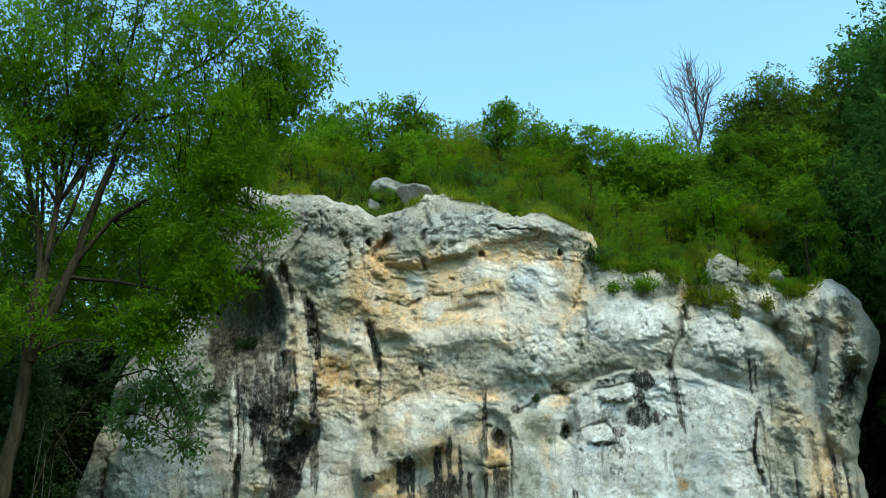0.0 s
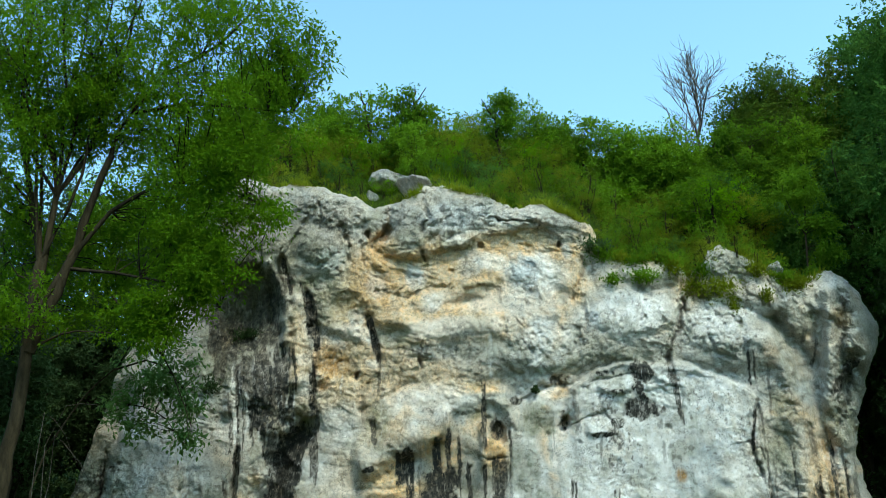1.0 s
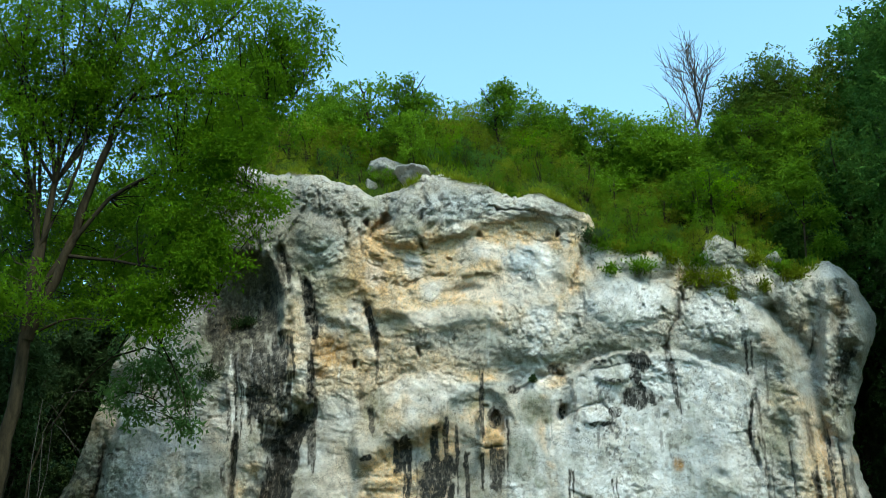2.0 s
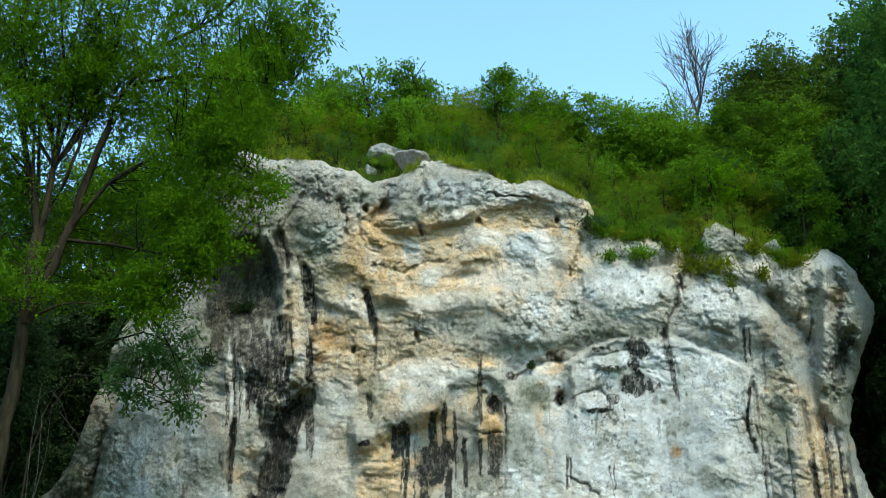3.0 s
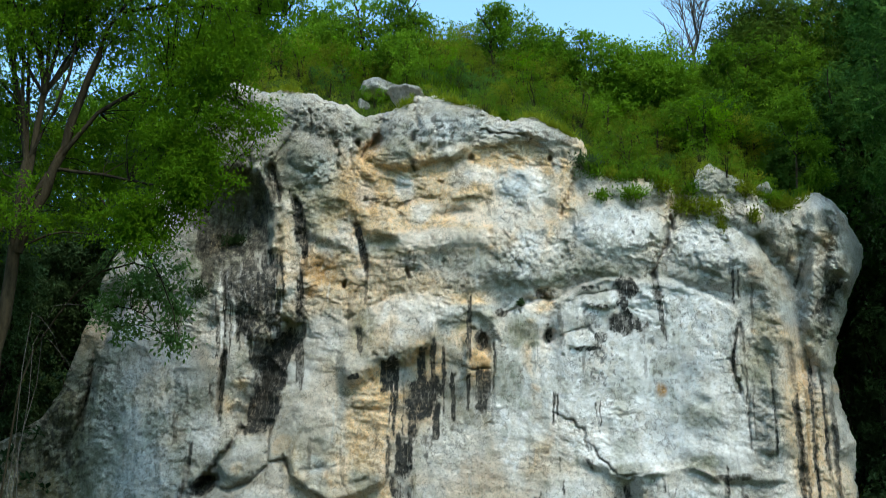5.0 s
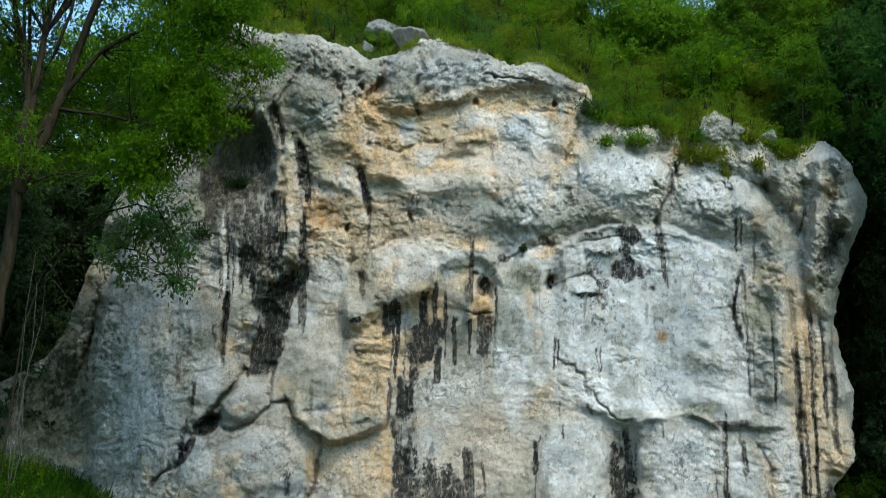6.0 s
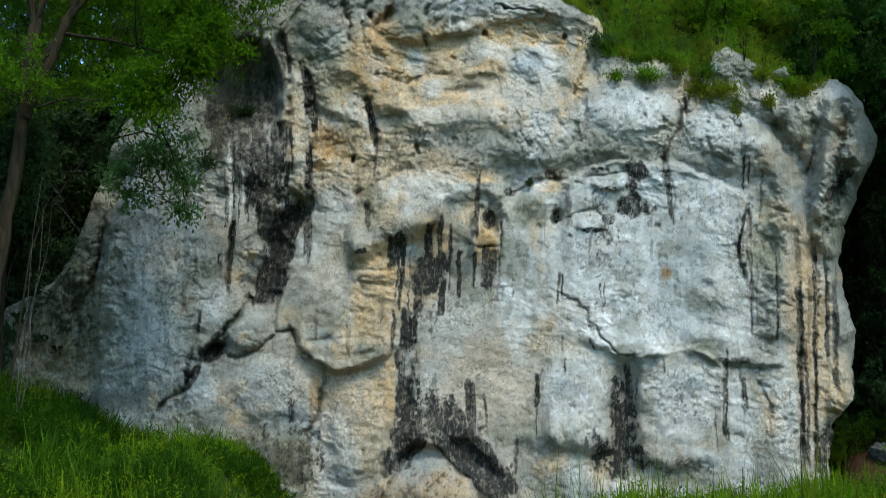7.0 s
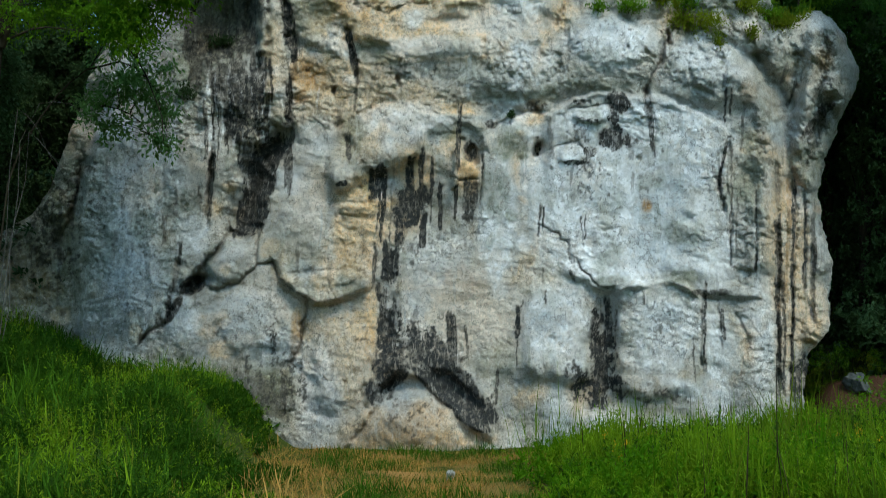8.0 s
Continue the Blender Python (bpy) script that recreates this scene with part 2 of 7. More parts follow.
# ---- the ground: meadow, bank and hillside in one sheet ----
FACE = 22.0
RIM_X = [-12.00, -6.34, -5.97, -5.85, -5.53, -4.88, -4.48, -4.08, -3.76, -3.16, -2.64, -2.12, -1.92, -1.47, -1.27, -1.05, -0.74, -0.48, -0.02, 0.62, 1.13, 1.31, 1.64, 2.03, 2.52, 3.01, 3.14, 3.15, 3.75, 4.81, 5.03, 5.20, 5.58, 5.82, 6.08, 6.49, 6.78, 7.43, 7.82, 7.96, 8.30, 8.67, 8.92, 8.96, 12.00]
RIM_Z = [7.57, 10.85, 11.26, 11.53, 11.80, 12.24, 12.22, 11.97, 12.04, 11.92, 11.72, 11.48, 11.33, 11.33, 11.42, 11.52, 11.68, 11.78, 11.65, 11.45, 11.22, 11.06, 11.19, 11.15, 10.85, 10.55, 10.27, 9.83, 9.69, 9.56, 9.22, 9.28, 9.77, 9.97, 9.77, 9.49, 9.18, 8.90, 8.99, 9.12, 9.12, 8.82, 8.32, 7.87, 6.07]


def rim(x):
    return np.interp(x, RIM_X, RIM_Z)


def ground_height(x, y):
    x, y = np.asarray(x, float), np.asarray(y, float)
    flat = -0.22 + 0.05 * fbm(x * 0.5, y * 0.5, 3, seed=5)
    bank = 1.25 * smooth(-2.9, -4.6, x) + 1.20 * smooth(-5.5, -10.0, x)
    bank = bank * smooth(10.0, 19.5, y) - 0.25 * smooth(-6, -9, x) * smooth(15, 11, y)
    right = 0.35 * smooth(7.5, 10.5, x) * smooth(18, 24, y) + 1.2 * smooth(7.7, 8.7, x) * smooth(21.7, 23.4, y) * smooth(25.5, 24.0, y)
    # unseen rise behind the camera, added to keep low sky light off the face
    flat = flat + 22.0 * smooth(-14.0, -60.0, y)
    k = y / FACE
    top = EYE[2] + (rim(x / np.maximum(k, 0.5)) - 0.25 - EYE[2]) * np.minimum(k, 1.08)
    crest = np.minimum(top + 0.80 * np.maximum(y - 23.2, 0), 16.5 + 0.05 * (y - 23))
    start = 23.05 + 2.2 * smooth(5.5, 7.5, x / np.maximum(k, 0.5))
    behind = flat + bank + right + (crest - flat - bank) * smooth(start, start + 0.45, y)
    slope = flat + bank + right + np.minimum(0.62 * np.maximum(y - 26.5, 0), 15.0 + 0.03 * np.maximum(y - 48, 0))
    side = np.maximum(smooth(6.9, 8.3, x / np.maximum(k, 0.5)), smooth(-5.2, -7.4, x / np.maximum(k, 0.5)))
    return np.where(y > 22.5, behind * (1 - side) + slope * side, flat + bank + right)


def build_ground():
    near_x = np.arange(-22, 22.01, 0.22)
    far = np.array([24, 27, 31, 37, 46, 60, 85, 130, 220, 400, 800, 1600.0])
    xs = np.concatenate([-far[::-1], near_x, far])
    ys = np.concatenate([-far[::-1], np.arange(-22, 8, 2.0), np.arange(8, 40.01, 0.22), 40 + far - 20])
    X, Y = np.meshgrid(xs, ys)
    Z = ground_height(X, Y) + 0.06 * fbm(X * 1.3, Y * 1.3, 4, seed=9)
    n, m = X.shape
    idx = np.arange(n * m).reshape(n, m)
    quads = np.stack([idx[:-1, :-1], idx[:-1, 1:], idx[1:, 1:], idx[1:, :-1]], -1).reshape(-1, 4)
    me = array_mesh("ground", np.stack([X, Y, Z], -1).reshape(-1, 3), quads, SOIL, True)
    dry = np.exp(-((X + 0.6) / 1.6) ** 2) * smooth(12, 14, Y) * smooth(22.5, 21.0, Y) * smooth(-0.3, 0.3, fbm(X, Y, 4, seed=3) + 0.25)
    bare = smooth(7.4, 8.4, X) * smooth(19.5, 21.5, Y) * smooth(27.0, 25.5, Y)
    col = np.zeros((n * m, 4), np.float32)
    col[:, 0], col[:, 1] = dry.ravel(), np.clip(bare, 0, 1).ravel()
    at = me.attributes.new("tone", 'FLOAT_COLOR', 'POINT')
    at.data.foreach_set("color", col.ravel())
    ob = part("ground", me, SOIL)
    tagged(ob, "meadow and wooded hillside of grassy brown earth", "ground", kind="structure")


build_ground()

# ---- the cliff ----
# The face is shaped as a relief over its own plane: X to the side, Z up, and H towards the meadow.
STEP = 0.0225
GX, GZ = np.meshgrid(np.arange(-10.4, 9.8, STEP), np.arange(-1.3, 13.1, STEP))
H = np.zeros_like(GX)
BLACK, OCHRE, WHITE, GREY, RUST, MOSS_AND_SHADE, BLUE = (np.zeros_like(GX) for _ in range(7))
WX = GX + 0.11 * fbm(GX * 1.6, GZ * 1.6, 4, seed=21) + 0.04 * fbm(GX * 6, GZ * 6, 3, seed=23)
WZ = GZ + 0.11 * fbm(GX * 1.6, GZ * 1.6, 4, seed=31) + 0.04 * fbm(GX * 6, GZ * 6, 3, seed=33)
FINE = fbm(GX * 3.2, GZ * 3.2, 5, 0.6, seed=41)
GRAIN = fbm(GX * 9.0, GZ * 8.0, 4, 0.7, seed=57)
SPECK = fbm(GX * 17.0, GZ * 13.0, 3, 0.7, seed=59)
RUNS = fbm(GX * 9.0 + 0.6 * FINE, GZ * 0.8, 4, 0.65, seed=55)
DRIP = fbm(GX * 4.5, GZ * 0.5, 5, 0.65, seed=51)


def cells(x, y, seed):
    """Distances to the nearest and second nearest of scattered places, one in each unit square."""
    ix, iy = np.floor(x), np.floor(y)
    first, second = np.full(x.shape, 9.0), np.full(x.shape, 9.0)
    for dx in (-1, 0, 1):
        for dy in (-1, 0, 1):
            jx, jy = (ix + dx).astype(np.int64), (iy + dy).astype(np.int64)
            d = np.hypot(jx + lattice(jx, jy, seed) - x, jy + lattice(jx, jy, seed + 7) - y)
            second = np.minimum(second, np.maximum(first, d))
            first = np.minimum(first, d)
    return first, second


def window(c, rx, rz, margin=1.0):
    """The rows and columns of the relief round a place."""
    i0, i1 = np.searchsorted(GX[0], (c[0] - rx * margin, c[0] + rx * margin))
    j0, j1 = np.searchsorted(GZ[:, 0], (c[1] - rz * margin, c[1] + rz * margin))
    return slice(max(j0, 0), max(j1, 0)), slice(max(i0, 0), max(i1, 0))


def bulge(c, rx, rz, h, turn=0.0, hard=0.0):
    """A swelling (or hollow, h below 0); hard: how abruptly it ends."""
    big = max(rx, rz)
    w = window(c, big, big, 2.2)
    x, z = WX[w] - c[0], WZ[w] - c[1]
    ca, sa = math.cos(radians(turn)), math.sin(radians(turn))
    q = ((x * ca + z * sa) / rx) ** 2 + ((z * ca - x * sa) / rz) ** 2
    H[w] += h * (np.exp(-q) * (1 - hard) + smooth(1.2, 0.45, q) * hard)


def along(pts, ends):
    """Height above a line across the face, and a weight that fades out past its ends."""
    xs, zs = [p[0] for p in pts], [p[1] for p in pts]
    s = WZ - np.interp(WX, xs, zs) + 0.05 * FINE
    return s, smooth(xs[0] - ends, xs[0] + ends, GX) * smooth(xs[-1] + ends, xs[-1] - ends, GX)


def ledge(pts, d, up, under, ends=0.3):
    """An overhang: along pts the rock stands out by d; it runs back over up above the line and within under below it."""
    s, w = along(pts, ends)
    H[:] += d * w * np.where(s > 0, np.exp(-(s / up) ** 2), smooth(-under, 0.02, s))


def shelf(pts, d, rise, down, ends=0.3):
    """A step whose upper edge follows pts: below it the rock stands out by d."""
    s, w = along(pts, ends)
    H[:] += d * w * np.where(s > 0, smooth(rise, 0, s), np.exp(-(s / down) ** 2))


def distance(pts, w, wob=1.0):
    """How far the relief's points lie from a line, and on which side of it (1: above or left)."""
    x, z = GX[w] + (WX[w] - GX[w]) * wob, GZ[w] + (WZ[w] - GZ[w]) * wob
    x, z = x + 0.035 * wob * GRAIN[w], z - 0.035 * wob * FINE[w]
    best, side = np.full(x.shape, 9.0), np.zeros(x.shape)
    for (x0, z0), (x1, z1) in zip(pts, pts[1:]):
        dx, dz = x1 - x0, z1 - z0
        t = np.clip(((x - x0) * dx + (z - z0) * dz) / (dx * dx + dz * dz + 1e-9), 0, 1)
        d = np.hypot(x - x0 - t * dx, z - z0 - t * dz)
        s = np.sign(dx * (z - z0) - dz * (x - x0)) * (1 if dx - 0.3 * dz > 0 else -1)
        side = np.where(d < best, s, side)
        best = np.minimum(best, d)
    return best, side


def crack(pts, width, depth, dark=0.0, wob=0.6, step=0.15):
    """A broken, uneven joint; the rock on its upper side stands a little proud. Below 0, depth raises a rib."""
    xs, zs = [p[0] for p in pts], [p[1] for p in pts]
    c = ((min(xs) + max(xs)) / 2, (min(zs) + max(zs)) / 2)
    w = window(c, (max(xs) - min(xs)) / 2 + 4 * width + 0.5, (max(zs) - min(zs)) / 2 + 4 * width + 0.5)
    depth = 0.62 * depth if depth > 0 else depth
    d, side = distance(pts, w, wob)
    uneven = 0.35 + 1.1 * smooth(-0.55, 0.5, FINE[w] + 0.35 * RUNS[w] + 0.45 * GRAIN[w])
    if depth < 0 or width > 0.15:
        uneven = 0.85 + 0.35 * smooth(-0.6, 0.6, FINE[w])
    cut = np.exp(-(d / (width * uneven)) ** 2)
    H[w] -= depth * cut * (0.55 + 0.45 * uneven)
    if depth > 0 and width < 0.15:
        H[w] += step * depth * smooth(-0.15, 0.15, side * d / width) * smooth(4 * width + 0.4, width, d)
    if dark:
        BLACK[w] = np.maximum(BLACK[w], 0.8 * dark * smooth(0.35, 0.9, cut) * smooth(-0.35, 0.2, FINE[w] + 0.5 * RUNS[w]))


def streak(top, bottom, width, amount=0.9, channel=None, ragged=0.5):
    """A stain that water has drawn down the face: a solid core, ragged sides, and single runs at its foot."""
    channel = BLACK if channel is None else channel
    c = ((top[0] + bottom[0]) / 2, (top[1] + bottom[1]) / 2)
    w = window(c, abs(top[0] - bottom[0]) / 2 + 2.5 * width + 0.15, abs(top[1] - bottom[1]) / 2 + 0.4)
    t = (top[1] - GZ[w]) / (top[1] - bottom[1])
    x = GX[w] + 0.5 * (WX[w] - GX[w]) + 0.02 * GRAIN[w] - (top[0] + (bottom[0] - top[0]) * t)
    edge = width * np.maximum(1.0 + ragged * (1.1 * DRIP[w] + 0.5 * FINE[w]) - 0.25 * t, 0.15)
    m = smooth(1.25, 0.55, np.abs(x) / edge)
    m = m * smooth(-0.12, 0.20, t + 0.30 * DRIP[w] + 0.12 * FINE[w] + 0.15 * RUNS[w]) * smooth(1.08, 0.80, t + ragged * (0.35 * RUNS[w] + 0.2 * DRIP[w]))
    m = smooth(0.12, 0.55, m * (0.5 + 0.5 * smooth(-0.40, 0.10, GRAIN[w] + 0.7 * RUNS[w]))) * (0.72 + 0.28 * smooth(-0.3, 0.05, SPECK[w]))
    channel[w] = np.maximum(channel[w], amount * m)


def patch(c, rx, rz, amount, channel, ragged=0.6, turn=0.0, solid=0.3):
    """A blotch of colour with a ragged edge."""
    big = max(rx, rz)
    w = window(c, big, big, 1.9)
    x, z = GX[w] - c[0], GZ[w] - c[1]
    ca, sa = math.cos(radians(turn)), math.sin(radians(turn))
    q = np.sqrt(((x * ca + z * sa) / rx) ** 2 + ((z * ca - x * sa) / rz) ** 2)
    m = smooth(1.30, 0.60, q + ragged * (0.6 * FINE[w] + 0.35 * DRIP[w]))
    if channel is BLACK:
        m = smooth(0.15, 0.6, m * (solid + (1 - solid) * smooth(-0.35, 0.08, GRAIN[w] + 0.8 * RUNS[w] + 0.3 * FINE[w]))) * (0.7 + 0.3 * smooth(-0.3, 0.05, SPECK[w]))
    else:
        m = m * (0.60 + 0.40 * smooth(-0.4, 0.3, GRAIN[w] + 0.6 * FINE[w]))
    channel[w] = np.maximum(channel[w], amount * m)


def speckle(c, rx, rz, amount, share=0.0, turn=0.0, channel=None):
    """Small dark lichen spots, thick in the middle; share: from -0.3 (many) to 0.3 (few)."""
    channel = BLACK if channel is None else channel
    big = max(rx, rz)
    w = window(c, big, big, 1.7)
    x, z = GX[w] - c[0], GZ[w] - c[1]
    ca, sa = math.cos(radians(turn)), math.sin(radians(turn))
    q = np.sqrt(((x * ca + z * sa) / rx) ** 2 + ((z * ca - x * sa) / rz) ** 2)
    inside = smooth(1.4, 0.3, q + 0.5 * FINE[w])
    m = smooth(0.02, 0.20, 0.40 * SPECK[w] + 0.45 * GRAIN[w] + 0.35 * RUNS[w] - share - 0.30 * (1 - inside)) * smooth(0.0, 0.25, inside)
    channel[w] = np.maximum(channel[w], 0.7 * amount * m)


# rough form of the whole crag
H += 0.9 * np.exp(-((GX - 2.0) / 5.5) ** 2)
H += 0.22 * fbm(GX * 0.35, GZ * 0.35, 3, seed=61) + 0.15 * fbm(GX * 0.9, GZ * 0.9, 3, seed=71)
H -= 0.9 * smooth(6.2, 8.6, GX)
# the left fringe lies well back behind the edge of the shoulder slab
SLAB_EDGE = np.interp(GZ, [1.0, 2.0, 3.7, 5.6, 7.0, 8.2], [-7.35, -7.52, -7.82, -7.65, -7.15, -7.3])
H -= 0.85 * smooth(0.10, -0.16, WX - SLAB_EDGE) * smooth(7.8, 6.8, GZ)

# -- top of the crag: grey domes, their undersides and the gap between them
ledge([(-5.93, 10.28), (-5.41, 10.29), (-4.83, 10.13), (-4.00, 10.22)], 0.55, 0.7, 0.45, 0.3)
bulge((-4.92, 10.99), 0.85, 0.55, 0.30, -8, 0.3)
bulge((-4.54, 11.89), 0.45, 0.28, 0.22, -15, 0.3)
bulge((-3.14, 10.45), 0.46, 0.40, 0.50, 15, 0.4)
bulge((-2.84, 11.30), 0.85, 0.42, 0.30, -18, 0.3)
ledge([(-3.61, 9.93), (-3.16, 9.82), (-2.65, 9.93)], 0.20, 0.3, 0.30, 0.2)
crack([(-3.96, 10.25), (-3.68, 10.65), (-3.49, 11.06)], 0.07, 0.25, 0.3)
crack([(-2.52, 9.97), (-2.49, 10.45), (-2.64, 10.87)], 0.05, 0.22)
bulge((-0.92, 10.85), 0.50, 0.62, 0.48, -25, 0.4)
bulge((0.14, 10.98), 1.0, 0.48, 0.36, 12, 0.3)
ledge([(-1.49, 10.15), (-1.05, 10.07), (-0.60, 10.21), (0.04, 10.21), (0.57, 10.48)], 0.32, 0.45, 0.22, 0.2)
crack([(-0.65, 11.76), (-0.76, 11.34), (-0.67, 10.94), (-0.84, 10.61)], 0.05, 0.28, 0.25)
crack([(-0.64, 10.70), (-0.05, 11.04), (0.74, 11.26)], 0.05, 0.07)
crack([(-0.46, 10.31), (0.19, 10.58), (0.57, 10.59)], 0.04, 0.08)
bulge((-1.66, 10.65), 0.14, 0.26, -0.55, -20, 0.5)
bulge((-2.09, 10.61), 0.055, 0.10, -0.45, 0, 0.9)
crack([(-1.47, 11.37), (-1.55, 10.95), (-1.72, 10.66), (-1.94, 10.39)], 0.09, 0.38)
bulge((2.32, 10.75), 0.80, 0.26, 0.34, -12, 0.4)
ledge([(0.83, 10.52), (1.60, 10.62), (2.48, 10.30), (3.12, 10.32)], 0.20, 0.32, 0.16, 0.2)
crack([(0.75, 10.89), (0.90, 10.85), (0.97, 10.77), (1.29, 10.79), (1.74, 10.70)], 0.03, 0.22, 0.8)
bulge((0.50, 10.17), 0.07, 0.09, -0.30, 0, 0.7)
bulge((2.29, 10.14), 0.06, 0.06, -0.45, 0, 0.9)
bulge((2.01, 9.97), 0.28, 0.10, -0.16, 5)
crack([(-0.83, 10.15), (-0.78, 9.95)], 0.05, 0.20, 0.7)
crack([(2.74, 9.79), (2.80, 9.56), (2.68, 9.36), (2.46, 8.84)], 0.05, 0.30, 0.3)
bulge((2.92, 9.49), 0.10, 0.5, -0.20)
bulge((5.82, 9.55), 0.50, 0.50, 0.36, -35, 0.5)
crack([(5.07, 9.38), (5.05, 8.98), (4.91, 8.59)], 0.12, 0.55, 0.3)
bulge((4.17, 9.36), 0.45, 0.18, 0.18)
ledge([(3.39, 9.09), (4.12, 8.87), (4.75, 8.99)], -0.22, 0.18, 0.1, 0.1)
bulge((6.33, 8.65), 0.45, 0.24, 0.18, -25, 0.3)
ledge([(6.07, 8.56), (6.48, 8.38), (6.89, 8.23)], 0.08, 0.25, 0.22, 0.15)
bulge((7.24, 8.47), 0.35, 0.28, 0.20, -20)
crack([(5.34, 8.70), (5.87, 8.41), (6.40, 8.26), (6.74, 8.04)], 0.05, 0.12)

# -- the ochre wall, its hollows, and the rolling belly below
crack([(-1.42, 9.14), (-1.21, 9.03), (-0.82, 9.25), (-0.25, 9.27)], 0.045, 0.16)
ledge([(0.06, 9.26), (0.45, 9.32), (0.73, 9.25)], 0.12, 0.12, 0.08, 0.12)
bulge((0.24, 8.91), 0.42, 0.13, -0.28, 10)
bulge((0.46, 9.54), 0.8, 0.3, 0.16)
ledge([(-2.03, 8.61), (-1.53, 8.54), (-1.04, 8.43)], 0.28, 0.35, 0.30, 0.25)
bulge((-1.66, 8.26), 0.40, 0.22, -0.18, -10)
bulge((-2.15, 9.07), 0.35, 0.35, 0.20)
bulge((-2.65, 9.37), 0.35, 0.25, 0.18, 15)
ledge([(-3.04, 8.52), (-2.54, 8.41), (-2.10, 8.15)], 0.22, 0.3, 0.25, 0.2)
bulge((-2.85, 7.61), 0.35, 0.30, -0.16)
bulge((1.53, 9.56), 0.55, 0.4, 0.16)
bulge((2.18, 8.92), 0.32, 0.26, -0.20)
bulge((0.21, 8.30), 1.7, 0.36, 0.34, 6)
bulge((1.86, 7.90), 0.34, 0.28, 0.22)
crack([(1.15, 8.45), (1.28, 7.92), (1.47, 7.66)], 0.05, 0.14)
ledge([(-0.20, 7.45), (0.41, 7.52), (1.04, 7.67), (1.76, 7.43), (2.25, 7.46), (2.64, 7.72), (3.50, 7.65), (4.37, 7.77)], 0.44, 1.0, 0.62, 0.9)
bulge((3.76, 8.39), 0.95, 0.55, 0.42, 0, 0.35)
crack([(2.66, 8.83), (2.68, 8.18), (2.44, 7.68)], 0.10, 0.25)
crack([(4.89, 8.46), (4.69, 7.95), (4.47, 7.58), (4.38, 7.23)], 0.07, 0.55, 0.5)
crack([(4.41, 7.20), (4.56, 6.82), (4.58, 6.38), (4.49, 5.84)], 0.03, 0.06, 0.55)
bulge((5.68, 7.90), 0.80, 0.52, 0.42, 0, 0.35)
ledge([(4.83, 7.28), (5.43, 7.25), (6.34, 7.36)], 0.30, 0.6, 0.42, 0.2)
crack([(6.03, 8.27), (6.06, 7.76), (6.06, 7.37)], 0.06, 0.18)
crack([(5.35, 7.73), (5.45, 7.40), (5.78, 7.26)], 0.06, 0.15)

# -- below the belly: knobs, pockets and thin joints
crack([(-2.06, 8.67), (-1.97, 8.28), (-1.87, 7.88), (-1.88, 7.50)], 0.08, 0.34, 0.85)
bulge((-2.37, 7.37), 0.05, 0.11, -0.40, -12, 0.9)
bulge((-0.94, 7.54), 0.05, 0.14, -0.34, 15, 0.9)
crack([(-1.84, 6.81), (-1.64, 6.89), (-1.44, 7.08), (-1.13, 7.19)], 0.06, 0.18)
bulge((-0.90, 6.83), 0.8, 0.32, 0.26, 8)
bulge((-2.01, 6.14), 0.10, 0.20, -0.24, 10)
bulge((-2.19, 6.64), 0.10, 0.10, -0.18)
bulge((1.04, 6.73), 0.22, 0.22, -0.22, -20)
crack([(0.97, 6.55), (1.29, 6.72), (1.60, 6.88), (2.09, 6.88)], 0.05, 0.22, 0.4)
bulge((1.69, 6.46), 0.50, 0.32, 0.28)
crack([(1.92, 7.04), (2.08, 6.83)], 0.06, 0.12, 0.6)

# -- the recess in the shoulder, its ribs and the black gully
bulge((-4.74, 9.07), 0.72, 1.05, -0.95, 0, 0.25)
bulge((-5.22, 8.04), 0.30, 0.8, -0.60)
RILLS = np.exp(-((GX - (-4.74, 9.07)[0]) / 0.9) ** 2 - ((GZ - (-4.74, 8.94)[1]) / 1.5) ** 2)
H += RILLS * 0.26 * fbm(WX * 2.4, WZ * 0.45, 4, 0.6, seed=75, ridge=True)
crack([(-4.29, 10.10), (-4.05, 9.50), (-3.89, 8.89), (-3.91, 8.24)], 0.09, -0.45)
crack([(-3.96, 10.18), (-3.82, 9.56)], 0.07, 0.30, 0.7)
crack([(-3.73, 9.15), (-3.66, 8.23), (-3.68, 7.33)], 0.14, -0.30)
crack([(-3.41, 9.24), (-3.21, 8.47), (-3.26, 7.69), (-3.33, 6.69)], 0.11, 0.34, 0.5)
bulge((-4.46, 7.37), 0.55, 0.60, 0.42, 0, 0.2)
bulge((-4.79, 5.78), 0.45, 0.60, 0.22)
crack([(-3.65, 6.27), (-3.88, 5.86), (-4.09, 5.15), (-4.40, 4.46)], 0.30, 1.5)
ledge([(-4.43, 6.25), (-4.01, 6.17), (-3.55, 6.31)], 0.25, 0.3, 0.12, 0.1)
crack([(-5.09, 8.04), (-5.11, 7.27), (-5.17, 6.78)], 0.10, -0.30)
crack([(-4.95, 6.03), (-4.93, 5.43), (-4.97, 5.07)], 0.04, 0.20, 0.6)
crack([(-5.17, 5.20), (-5.12, 4.90)], 0.04, 0.14, 0.6)

